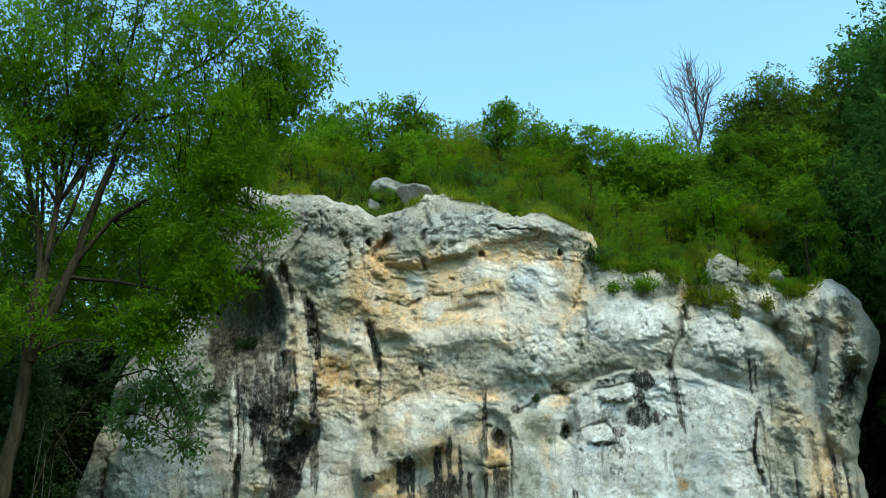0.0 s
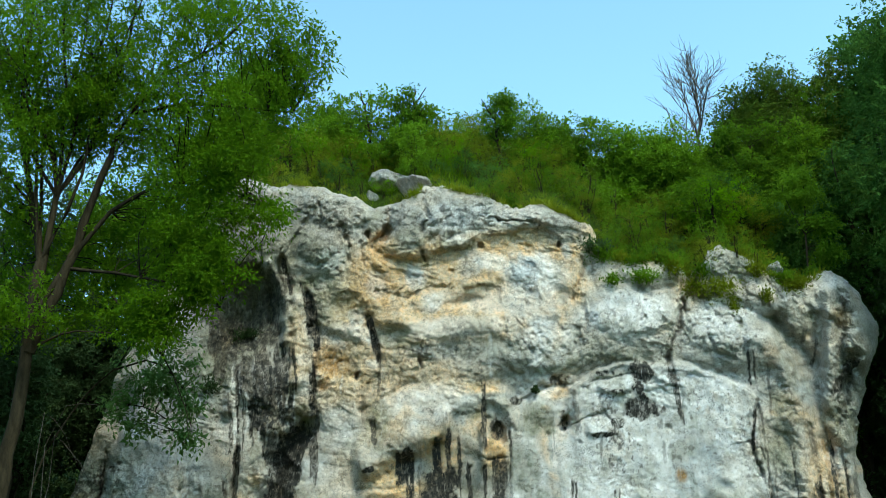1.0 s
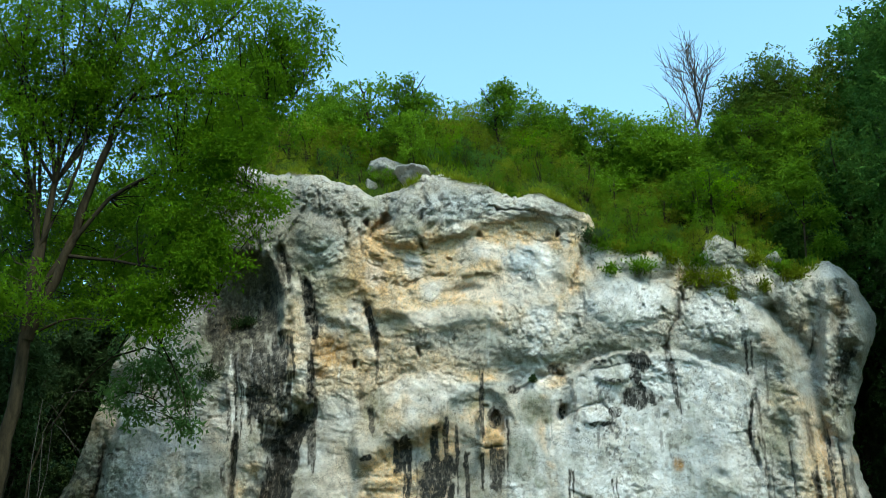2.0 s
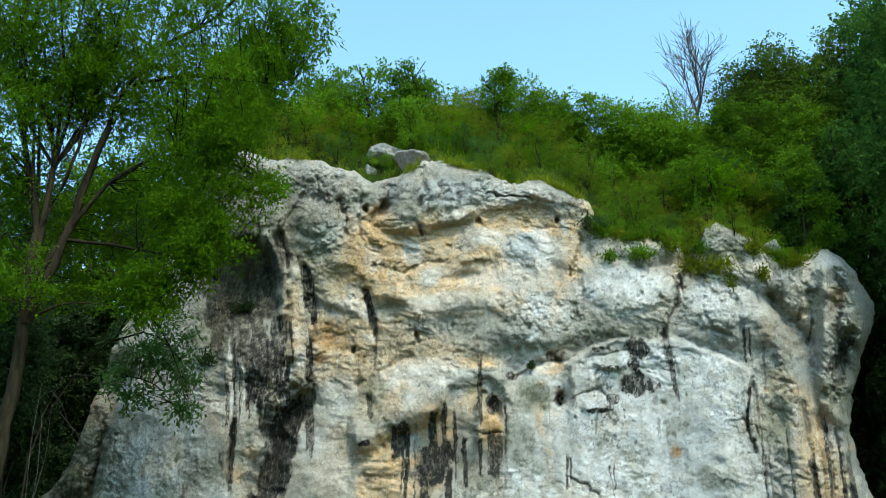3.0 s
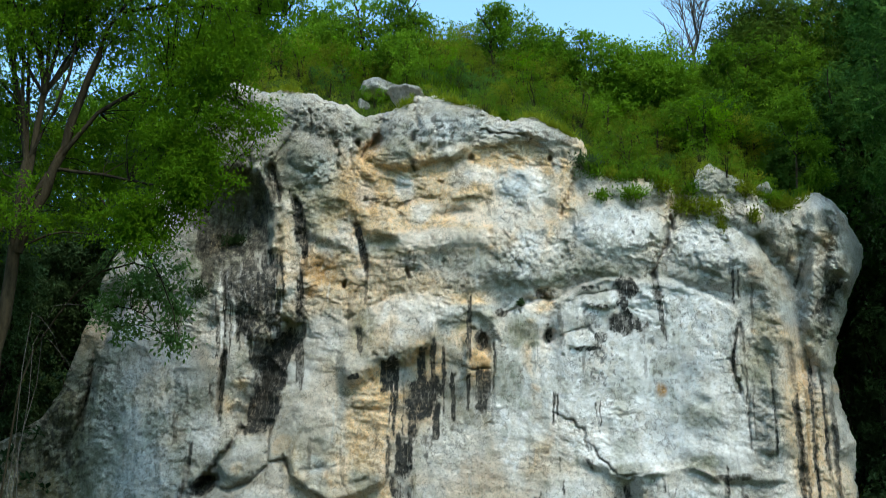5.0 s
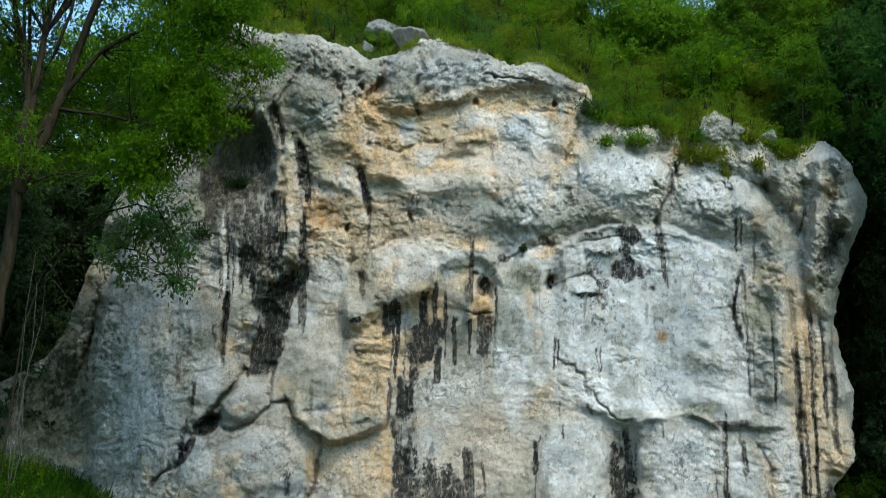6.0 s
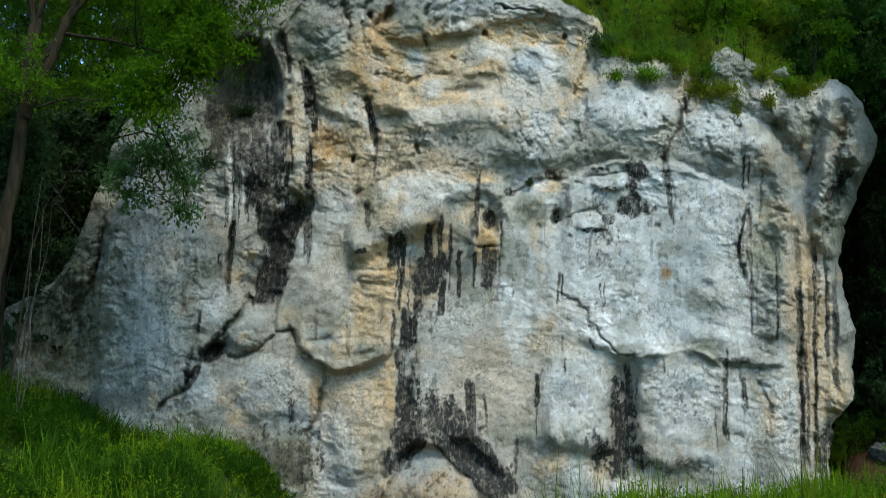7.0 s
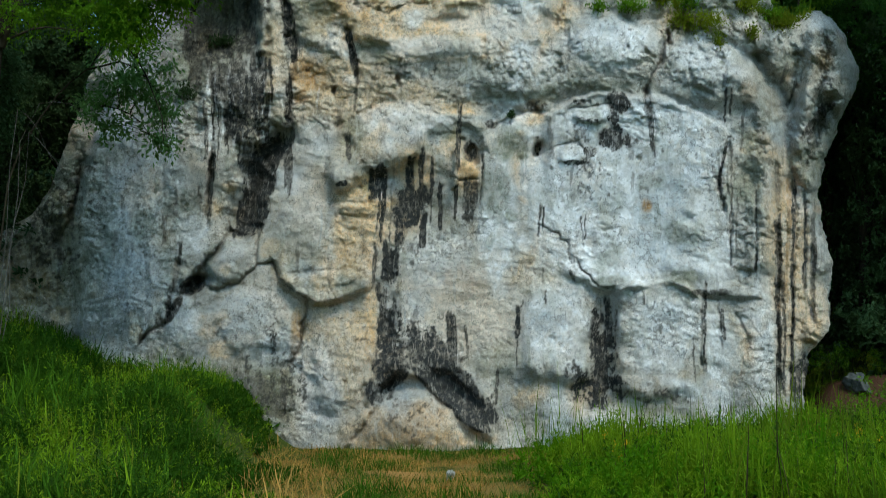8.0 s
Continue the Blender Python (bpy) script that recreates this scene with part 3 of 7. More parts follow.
# -- the streaked alcove, its lobed roof and the deep pocket
ledge([(-2.42, 5.29), (-1.96, 5.45), (-1.54, 5.66), (-0.93, 5.80), (-0.44, 6.14)], 0.50, 0.55, 0.34, 0.12)
ledge([(-0.43, 6.46), (-0.06, 6.64), (0.38, 6.77), (0.79, 6.56), (1.01, 6.18)], 0.24, 0.40, 0.40, 0.15)
bulge((-1.46, 6.23), 0.60, 0.35, 0.20, 12)
bulge((-0.66, 5.00), 1.0, 0.9, -0.38, 0, 0.3)
bulge((-1.97, 4.94), 0.40, 0.45, 0.18)
bulge((0.60, 5.92), 0.16, 0.27, -0.50, 5, 0.5)
crack([(0.17, 5.48), (0.40, 5.40), (0.72, 5.43)], 0.03, 0.16, 0.8)
crack([(0.28, 6.15), (0.25, 5.31)], 0.06, -0.22)
crack([(0.85, 6.01), (0.81, 5.05), (0.75, 4.24)], 0.05, 0.15)
bulge((2.02, 6.07), 0.11, 0.20, -0.45, -8, 0.75)
crack([(-2.21, 4.66), (-1.51, 4.54)], 0.05, 0.14)
crack([(-2.39, 4.93), (-1.62, 4.92)], 0.06, 0.12)

# -- the white slab: its lit upper edge, broken steps and joints
shelf([(2.20, 6.78), (2.77, 7.10), (3.33, 7.23), (4.06, 7.12), (4.73, 7.13), (5.24, 6.88), (5.81, 6.58), (6.11, 6.35)], 0.34, 0.12, 1.6, 0.15)
ledge([(2.48, 5.83), (2.78, 5.77), (3.06, 5.86)], 0.11, 0.16, 0.08, 0.1)
crack([(2.04, 5.95), (2.39, 6.12), (2.88, 6.22), (3.04, 6.03)], 0.03, 0.14, 0.5)
ledge([(2.86, 6.75), (3.22, 6.63), (3.62, 6.71)], 0.12, 0.16, 0.08, 0.1)
crack([(2.70, 6.97), (3.19, 7.01), (3.56, 7.04)], 0.03, 0.10, 0.5)
crack([(3.75, 7.11), (3.54, 6.62), (3.29, 6.14)], 0.06, 0.16, 0.3)
crack([(6.13, 6.31), (6.00, 5.89), (5.87, 5.47), (5.91, 5.06), (6.01, 4.76)], 0.06, 0.40, 0.5, 0.3)
bulge((5.05, 4.39), 0.45, 0.40, 0.22)
bulge((5.17, 4.56), 0.16, 0.13, -0.24)
bulge((3.90, 5.62), 1.2, 0.7, 0.14)
crack([(2.05, 4.88), (2.03, 4.18)], 0.03, 0.08, 0.7, 0.3)

# -- foot of the slab: joint, black cleft, blocks and their undersides
crack([(2.11, 4.41), (2.41, 4.33), (2.64, 4.17), (2.80, 3.80), (2.92, 3.47), (3.15, 3.18), (3.51, 3.06), (3.89, 3.13)], 0.03, 0.16, 0.8, 1.2)
ledge([(2.58, 3.47), (2.88, 3.32), (3.23, 3.14), (3.77, 3.06), (4.25, 3.20)], 0.26, 0.4, 0.20, 0.15)
bulge((3.37, 2.01), 0.30, 1.0, -0.45, 0, 0.4)
bulge((3.20, 0.84), 0.65, 0.45, -0.40, 0, 0.3)
bulge((2.33, 2.37), 0.75, 0.85, 0.28, 0, 0.3)
ledge([(1.73, 1.45), (2.26, 1.33), (2.67, 1.19), (3.05, 1.37)], 0.28, 0.4, 0.25, 0.12)
shelf([(3.67, 2.97), (4.13, 3.16), (4.73, 3.20), (5.26, 3.02), (5.55, 2.73)], 0.34, 0.14, 1.3, 0.12)
bulge((4.58, 2.01), 0.75, 0.8, 0.22, 0, 0.3)
ledge([(3.61, 1.01), (4.32, 0.93), (5.27, 0.98)], 0.22, 0.5, 0.25, 0.2)
bulge((5.39, 3.44), 0.45, 0.30, 0.24)
ledge([(4.73, 3.20), (5.14, 3.11), (5.44, 2.99), (5.80, 3.04), (6.15, 2.87), (6.63, 2.92)], 0.28, 0.5, 0.18, 0.15)
crack([(5.50, 2.97), (5.46, 2.01), (5.42, 1.31)], 0.035, 0.15, 0.5)
crack([(5.77, 2.85), (5.89, 2.25), (5.86, 1.78)], 0.05, 0.15, 0.5)
ledge([(0.66, 1.54), (1.37, 1.37), (2.08, 1.42)], 0.14, 0.4, 0.3, 0.2)
crack([(1.45, 3.62), (1.87, 3.59)], 0.03, 0.08, 0.5)

# -- the pillar with its lens of rock, and the fitted blocks at the foot
bulge((-2.93, 4.17), 0.62, 0.9, 0.40)
bulge((-2.44, 3.32), 0.80, 0.20, 0.22, 5, 0.3)
ledge([(-3.45, 3.28), (-3.15, 2.99), (-2.85, 2.85), (-2.19, 2.92), (-1.54, 3.13)], 0.42, 0.42, 0.16, 0.1)
crack([(-3.59, 3.59), (-3.46, 3.28), (-3.12, 2.97), (-2.85, 2.85)], 0.035, 0.30, 0.5, 0.3)
crack([(-3.33, 3.42), (-2.68, 3.44), (-1.96, 3.52), (-1.54, 3.32)], 0.04, 0.12, 0.3)
bulge((-6.76, 3.92), 0.95, 1.9, 0.55, 0, 0.3)
bulge((-4.59, 3.68), 0.42, 0.55, 0.40, -20, 0.5)
bulge((-3.97, 2.37), 0.85, 0.70, 0.42, 0, 0.35)
bulge((-2.18, 1.54), 0.60, 1.1, 0.42, 0, 0.3)
crack([(-6.42, 1.90), (-6.20, 2.20), (-5.89, 2.28), (-5.74, 2.58), (-5.56, 2.99), (-5.35, 3.28), (-5.05, 3.56), (-4.78, 3.95), (-4.55, 4.29)], 0.075, 0.6, 0.45, 0.6)
bulge((-5.28, 3.14), 0.36, 0.15, -0.75, 48, 0.5)
bulge((-5.15, 3.32), 0.20, 0.12, -0.4, 0, 0.4)
crack([(-5.04, 3.11), (-4.76, 3.02), (-4.34, 3.16), (-4.11, 3.42), (-3.92, 3.56), (-3.61, 3.59)], 0.05, 0.34, 0.45, 0.6)
crack([(-5.01, 3.44), (-5.04, 3.11)], 0.05, 0.3, 0.4)
crack([(-3.87, 4.41), (-3.94, 4.04), (-3.97, 3.59)], 0.05, 0.26, 0.5)
crack([(-2.85, 2.82), (-2.89, 2.43), (-3.04, 1.90), (-3.19, 1.54)], 0.055, 0.34, 0.6, 0.6)
shelf([(-4.55, 1.54), (-3.95, 1.48), (-3.24, 1.42), (-2.65, 0.96)], -0.08, 0.2, 0.8, 0.2)
crack([(-5.58, 4.04), (-5.60, 3.56), (-5.77, 2.97), (-5.81, 2.49)], 0.07, 0.28, 0.4)
crack([(-4.91, 5.87), (-4.97, 5.26), (-5.02, 4.47)], 0.05, 0.24, 0.5)
crack([(-4.58, 5.62), (-4.62, 4.65)], 0.06, 0.14)
crack([(-7.69, 5.99), (-7.77, 5.38), (-7.84, 4.83), (-7.97, 4.41), (-8.15, 4.07), (-8.46, 3.97)], 0.08, 0.42, 0.6)
crack([(-8.28, 4.65), (-8.21, 4.29)], 0.06, 0.25, 0.6)
bulge((-8.23, 4.89), 0.35, 0.32, 0.32, 0, 0.4)
bulge((-8.05, 5.75), 0.30, 0.40, 0.25)
bulge((-8.65, 3.44), 0.8, 0.5, -0.35)
crack([(-8.63, 2.97), (-8.04, 3.08), (-7.79, 2.73)], 0.07, 0.25)
bulge((-6.59, 6.24), 0.5, 0.7, 0.18)
bulge((-5.94, 4.65), 0.3, 0.8, -0.16)
bulge((-7.42, 2.49), 0.5, 0.5, 0.20)
crack([(-7.31, 2.73), (-6.66, 2.91), (-6.18, 2.73)], 0.04, 0.10)

# -- arch at the foot, with a pale boss inside it
bulge((0.19, 0.84), 0.75, 0.34, -0.75, -38, 0.3)
bulge((-1.11, 0.96), 0.40, 0.34, -0.45, 35)
ledge([(-1.60, 0.70), (-1.32, 1.10), (-0.99, 1.31), (-0.58, 1.26), (-0.11, 0.86), (0.37, 0.40), (1.01, 0.09)], 0.42, 0.7, 0.20, 0.12)
bulge((-0.58, 0.20), 0.85, 0.72, 0.55)
crack([(-2.02, -0.23), (-1.69, 0.14), (-1.52, 0.43), (-1.32, 0.66), (-1.11, 1.07)], 0.045, 0.22, 0.4, 0.75)
bulge((-1.24, 2.13), 0.22, 0.9, -0.30)
bulge((-1.12, 3.56), 0.20, 0.7, -0.22)

# -- upright wrinkles of the shoulder slab, and the fluted corner
SLAB = smooth(-5.3, -5.9, GX) * smooth(6.6, 5.6, GZ)
H += SLAB * 0.10 * fbm(WX * 2.2, WZ * 0.8, 4, 0.55, seed=79, ridge=True)
FLUTE = smooth(5.9, 6.3, GX) * smooth(6.6, 5.6, GZ)
H += FLUTE * 0.06 * fbm(WX * 3.0, WZ * 0.16, 3, 0.5, seed=77, ridge=True)
crack([(6.56, 7.60), (6.88, 6.98), (7.05, 6.42), (7.06, 5.75), (6.83, 4.77), (6.71, 3.68)], 0.30, -0.55)
crack([(6.79, 7.98), (7.22, 7.10), (7.39, 6.24), (7.38, 5.26)], 0.26, 1.05)
bulge((6.60, 5.99), 0.40, 0.30, 0.25)
bulge((6.70, 5.32), 0.25, 0.35, -0.22)
bulge((7.43, 7.23), 0.35, 0.6, -0.30)
crack([(8.03, 8.60), (7.89, 7.48), (7.69, 6.73), (7.62, 6.11)], 0.15, -0.48)
crack([(8.30, 8.48), (8.19, 7.60), (7.97, 6.85)], 0.10, 0.5)
crack([(8.34, 7.16), (8.05, 6.55), (7.78, 5.81)], 0.12, 0.50, 0.5)
bulge((8.49, 7.85), 0.45, 0.9, 0.35, 0, 0.3)
ledge([(7.50, 5.62), (7.79, 5.38), (8.04, 5.07)], 0.25, 0.4, 0.25, 0.1)
bulge((8.03, 3.74), 0.20, 0.42, 0.35, 0, 0.3)
bulge((8.02, 2.67), 0.24, 0.45, 0.42, 0, 0.3)
ledge([(7.61, 2.04), (7.90, 1.94), (8.26, 2.01)], 0.45, 0.4, 0.15, 0.1)
crack([(7.15, 5.75), (7.12, 4.17), (7.04, 2.49), (7.03, 0.84)], 0.07, 0.28, 0.6, 0.2)
crack([(7.46, 5.62), (7.52, 4.65), (7.40, 2.97), (7.31, 2.01), (7.22, 0.60)], 0.05, 0.25, 0.6, 0.2)
crack([(7.69, 5.26), (7.72, 4.17), (7.63, 2.97)], 0.04, 0.20, 0.6, 0.2)
crack([(7.81, 3.92), (7.80, 2.49)], 0.05, 0.20, 0.6, 0.2)
crack([(6.15, 6.24), (6.05, 5.38), (6.15, 4.53), (6.05, 3.56)], 0.04, 0.14, 0.3, 0.2)
crack([(6.67, 5.14), (6.66, 4.04), (6.60, 3.44)], 0.03, 0.14, 0.6, 0.2)
crack([(6.21, 2.49), (6.42, 2.01), (6.25, 1.31)], 0.07, 0.22, 0.3, 0.3)
bulge((8.18, 8.56), 0.42, 0.50, 0.38, -10, 0.45)
bulge((8.50, 7.38), 0.35, 0.6, 0.22)
crack([(7.87, 8.57), (7.83, 7.93), (7.63, 7.43)], 0.07, 0.22)
crack([(8.42, 8.55), (8.24, 7.91)], 0.05, 0.18)
ledge([(7.73, 6.92), (8.17, 7.02), (8.77, 7.37)], 0.35, 0.5, 0.5, 0.1)

# -- colours: broad tones first
patch((-4.34, 11.24), 2.1, 0.95, 0.80, GREY, 0.7)
patch((-3.16, 10.76), 1.1, 0.7, 0.65, GREY, 0.8)
patch((-0.44, 10.97), 1.3, 0.55, 0.6, GREY, 0.7)
patch((2.39, 10.82), 0.9, 0.25, 0.6, GREY, 0.7)
patch((6.05, 9.33), 0.8, 0.5, 0.85, GREY, 0.7)
patch((7.99, 7.41), 1.1, 1.5, 0.35, GREY, 0.5)
patch((7.06, 7.71), 0.5, 0.8, 0.3, GREY, 0.5)
patch((8.22, 8.82), 0.5, 0.3, 0.5, GREY, 0.3)
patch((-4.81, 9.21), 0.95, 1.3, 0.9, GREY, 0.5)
patch((-5.91, 8.08), 1.0, 1.3, 0.7, GREY, 0.6)
# undersides of belly and right block: grey algae, with their shade painted in
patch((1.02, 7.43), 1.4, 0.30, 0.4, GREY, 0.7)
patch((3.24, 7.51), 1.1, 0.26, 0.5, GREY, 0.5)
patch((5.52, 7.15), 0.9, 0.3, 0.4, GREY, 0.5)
patch((5.75, 8.03), 0.9, 0.5, 0.45, GREY, 0.8)
patch((6.67, 6.72), 0.5, 0.9, 0.6, GREY, 0.7)
patch((0.48, 6.51), 0.7, 0.3, 0.65, GREY, 0.6)
patch((-1.05, 5.95), 0.7, 0.2, 0.6, GREY, 0.5, 20)
patch((-1.83, 9.59), 0.65, 0.95, 1.0, OCHRE, 0.5)
patch((-1.88, 10.07), 0.35, 0.45, 1.0, OCHRE, 0.4)
patch((-0.61, 9.80), 0.9, 0.45, 0.85, OCHRE, 0.6)
patch((-0.39, 8.85), 1.1, 0.7, 0.65, OCHRE, 0.7)
patch((1.20, 10.26), 0.9, 0.28, 0.9, OCHRE, 0.5)
patch((2.32, 9.92), 0.5, 0.25, 0.85, OCHRE, 0.5)
patch((0.59, 8.54), 1.7, 0.45, 0.55, OCHRE, 0.7)
patch((1.82, 8.22), 0.5, 0.4, 0.85, OCHRE, 0.5)
patch((2.51, 9.11), 0.2, 0.5, 0.85, OCHRE, 0.5)
patch((-2.91, 7.68), 0.45, 0.5, 0.95, OCHRE, 0.5)
patch((-2.42, 7.15), 0.7, 0.9, 0.45, OCHRE, 0.8)
patch((-1.55, 7.74), 0.6, 0.6, 0.5, OCHRE, 0.7)
patch((-3.66, 7.97), 0.25, 0.9, 0.55, OCHRE, 0.5)
patch((0.39, 6.95), 1.6, 0.16, 0.75, OCHRE, 0.5)
patch((1.83, 6.76), 0.4, 0.18, 0.95, OCHRE, 0.5)
patch((-1.61, 5.04), 0.7, 0.5, 0.95, OCHRE, 0.5)
patch((-0.64, 5.59), 0.5, 0.5, 0.8, OCHRE, 0.6)
patch((0.55, 5.54), 0.28, 0.5, 0.95, OCHRE, 0.4)
patch((-1.75, 4.34), 0.7, 0.5, 0.75, OCHRE, 0.6)
patch((-2.80, 4.74), 0.4, 0.9, 0.35, OCHRE, 0.6)
patch((1.65, 9.42), 0.7, 0.55, 0.75, WHITE, 0.7)
patch((-1.00, 9.55), 0.25, 0.3, 0.7, WHITE, 0.5)
patch((-0.17, 8.32), 1.2, 0.25, 0.55, WHITE, 0.7)
patch((2.17, 8.01), 0.3, 0.3, 0.45, WHITE, 0.6)
patch((3.69, 8.39), 1.1, 0.50, 0.85, WHITE, 0.8)
patch((5.77, 8.16), 0.9, 0.5, 0.65, WHITE, 0.9)
patch((-2.16, 8.29), 0.7, 0.2, 0.55, WHITE, 0.6, -18)
patch((-0.72, 6.69), 0.9, 0.35, 0.60, WHITE, 0.8)
patch((-2.68, 6.29), 0.5, 0.5, 0.5, WHITE, 0.8)
patch((4.24, 6.58), 1.9, 0.60, 1.0, WHITE, 0.3)
patch((5.11, 5.81), 0.9, 0.9, 1.0, WHITE, 0.4)
patch((3.26, 5.18), 1.6, 1.3, 1.0, WHITE, 0.5)
patch((2.22, 5.58), 0.7, 0.9, 0.75, WHITE, 0.6)
patch((1.22, 4.80), 0.42, 1.2, 0.8, WHITE, 0.4)
patch((1.15, 4.41), 0.45, 1.4, 0.85, WHITE, 0.4)
patch((3.55, 3.92), 1.6, 1.0, 0.85, WHITE, 0.5)
patch((5.59, 4.17), 0.6, 1.2, 0.7, WHITE, 0.6)
patch((2.33, 2.37), 0.75, 0.9, 0.8, WHITE, 0.6)
patch((4.70, 2.13), 0.95, 0.95, 0.75, WHITE, 0.7)
patch((5.76, 1.54), 0.3, 1.3, 0.7, WHITE, 0.6)
patch((6.72, 2.01), 0.25, 1.8, 0.5, WHITE, 0.6)
patch((-2.65, 0.96), 0.5, 1.1, 0.5, WHITE, 0.7)
patch((-3.97, 2.37), 0.8, 0.7, 0.25, WHITE, 0.8)
patch((-5.32, 6.36), 0.6, 1.2, 0.35, WHITE, 0.7)
patch((-2.93, 4.53), 0.5, 1.1, 0.35, WHITE, 0.6)
patch((0.43, 2.49), 1.4, 1.0, 0.56, OCHRE, 0.7)
patch((0.5, 2.6), 1.6, 1.3, 0.30, WHITE, 0.8)
patch((1.6, 3.5), 1.3, 0.8, 0.35, OCHRE, 0.9)
patch((4.6, 1.6), 1.0, 0.9, 0.25, OCHRE, 0.9)
patch((-0.1, 3.6), 0.9, 0.8, 0.45, WHITE, 0.8)
patch((-2.6, 1.6), 1.9, 1.5, 0.38, OCHRE, 0.8)
patch((-4.5, 3.0), 1.9, 1.5, 0.45, GREY, 0.8)
patch((-5.6, 5.4), 0.8, 1.2, 0.40, GREY, 0.8)
patch((-0.9, 0.2), 1.2, 0.6, 0.45, OCHRE, 0.7)
patch((-0.76, 2.85), 0.4, 0.5, 0.4, OCHRE, 0.6)
patch((1.45, 3.32), 0.5, 0.3, 0.6, OCHRE, 0.6)
patch((-1.85, 4.17), 0.5, 0.8, 0.75, OCHRE, 0.6)
patch((-1.53, 2.49), 0.16, 0.8, 0.85, OCHRE, 0.5)
patch((-3.08, 2.13), 0.16, 0.55, 0.8, OCHRE, 0.5)
patch((-0.52, -0.09), 1.6, 0.25, 0.75, OCHRE, 0.5)
patch((7.25, 3.80), 0.5, 2.2, 0.6, OCHRE, 0.7)
patch((7.80, 2.49), 0.35, 0.8, 0.4, OCHRE, 0.7)
patch((-8.22, 4.65), 0.5, 0.5, 0.45, OCHRE, 0.7)
patch((6.66, 4.04), 0.7, 1.4, 0.5, GREY, 0.7)
patch((5.57, 3.32), 0.8, 0.25, 0.6, GREY, 0.6)
patch((-3.94, 0.60), 0.9, 0.9, 0.95, GREY, 0.5)
patch((-0.52, 0.60), 0.7, 0.6, 0.6, GREY, 0.6)
# left fringe: dirty rock, with the overhanging trees' shade put into its grey
patch((-8.89, 3.44), 1.3, 1.4, 1.0, GREY, 0.4)
patch((-8.12, 5.26), 0.6, 1.0, 0.9, GREY, 0.5)
patch((-2.20, 3.20), 0.9, 0.15, 0.7, GREY, 0.5)
patch((4.32, 0.84), 0.9, 0.25, 0.7, GREY, 0.6)

# -- washes: blue-grey, iron red, and algae green that also carries painted shade
patch((1.47, 9.56), 0.40, 0.4, 0.75, BLUE, 0.7)
patch((1.42, 8.76), 0.5, 0.3, 0.5, BLUE, 0.7)
patch((-0.19, 7.80), 1.0, 0.2, 0.55, BLUE, 0.7)
patch((3.50, 8.92), 0.6, 0.3, 0.45, BLUE, 0.8)
patch((-0.06, 10.88), 1.0, 0.4, 0.45, BLUE, 0.8)
patch((-0.98, 6.33), 0.6, 0.2, 0.45, BLUE, 0.8)
patch((4.74, 4.76), 0.6, 0.6, 0.75, BLUE, 0.7)
patch((-6.53, 5.62), 1.2, 1.3, 0.6, BLUE, 0.8)
patch((7.71, 7.93), 0.4, 0.4, 0.5, BLUE, 0.7)
# olive beneath the belly: algae, and the underside's shade put into colour
patch((1.50, 7.21), 0.9, 0.14, 0.5, MOSS_AND_SHADE, 0.5)
patch((3.23, 7.45), 0.9, 0.16, 0.5, MOSS_AND_SHADE, 0.4)
patch((0.55, 7.77), 0.9, 0.25, 0.45, MOSS_AND_SHADE, 0.7)
patch((-1.54, 8.19), 0.4, 0.25, 0.6, MOSS_AND_SHADE, 0.6)
patch((-3.16, 9.53), 0.6, 0.35, 0.7, MOSS_AND_SHADE, 0.6)
patch((-2.91, 8.98), 0.5, 0.5, 0.55, MOSS_AND_SHADE, 0.7)
patch((-4.71, 10.70), 0.9, 0.3, 0.55, MOSS_AND_SHADE, 0.7)
# olive in the shoulder recess: growth, and the hollow's shade in the colour
patch((-4.81, 9.07), 0.9, 1.2, 0.85, MOSS_AND_SHADE, 0.5)
patch((-5.51, 7.55), 0.4, 0.8, 0.7, MOSS_AND_SHADE, 0.6)
patch((-1.10, 10.37), 0.4, 0.25, 0.5, MOSS_AND_SHADE, 0.6)
patch((-0.08, 10.25), 0.6, 0.14, 0.5, MOSS_AND_SHADE, 0.6)
patch((0.44, 9.28), 0.4, 0.06, 0.7, MOSS_AND_SHADE, 0.5)
patch((7.08, 7.83), 0.5, 0.6, 0.3, MOSS_AND_SHADE, 0.5)
patch((7.41, 6.81), 0.4, 0.6, 0.35, MOSS_AND_SHADE, 0.5)
patch((8.27, 6.89), 0.4, 0.7, 0.45, MOSS_AND_SHADE, 0.5)
# olive beneath the right-hand block, its shade painted in as well
patch((5.41, 7.28), 0.7, 0.25, 0.3, MOSS_AND_SHADE, 0.7)
patch((0.36, 6.40), 0.6, 0.22, 0.6, MOSS_AND_SHADE, 0.6)
patch((5.04, 4.28), 0.4, 0.3, 0.5, MOSS_AND_SHADE, 0.7)
patch((-2.85, 7.67), 0.40, 0.36, 0.80, RUST, 0.5)
patch((-3.10, 7.18), 0.25, 0.16, 0.75, RUST, 0.6)
patch((-1.95, 9.46), 0.55, 0.8, 0.40, RUST, 0.8)
patch((-1.81, 10.48), 0.25, 0.25, 0.55, RUST, 0.5)
patch((-0.60, 10.21), 0.35, 0.12, 0.45, RUST, 0.7)
patch((2.68, 10.93), 0.32, 0.08, 1.0, RUST, 0.4)
patch((-3.16, 12.01), 0.6, 0.08, 0.7, RUST, 0.4)
patch((4.34, 4.83), 0.13, 0.18, 0.9, RUST, 0.8)
patch((1.98, 7.04), 0.20, 0.12, 0.6, RUST, 0.7)
patch((0.55, 5.48), 0.2, 0.25, 0.55, RUST, 0.7)
patch((6.57, 7.29), 0.2, 0.3, 0.35, RUST, 0.7)
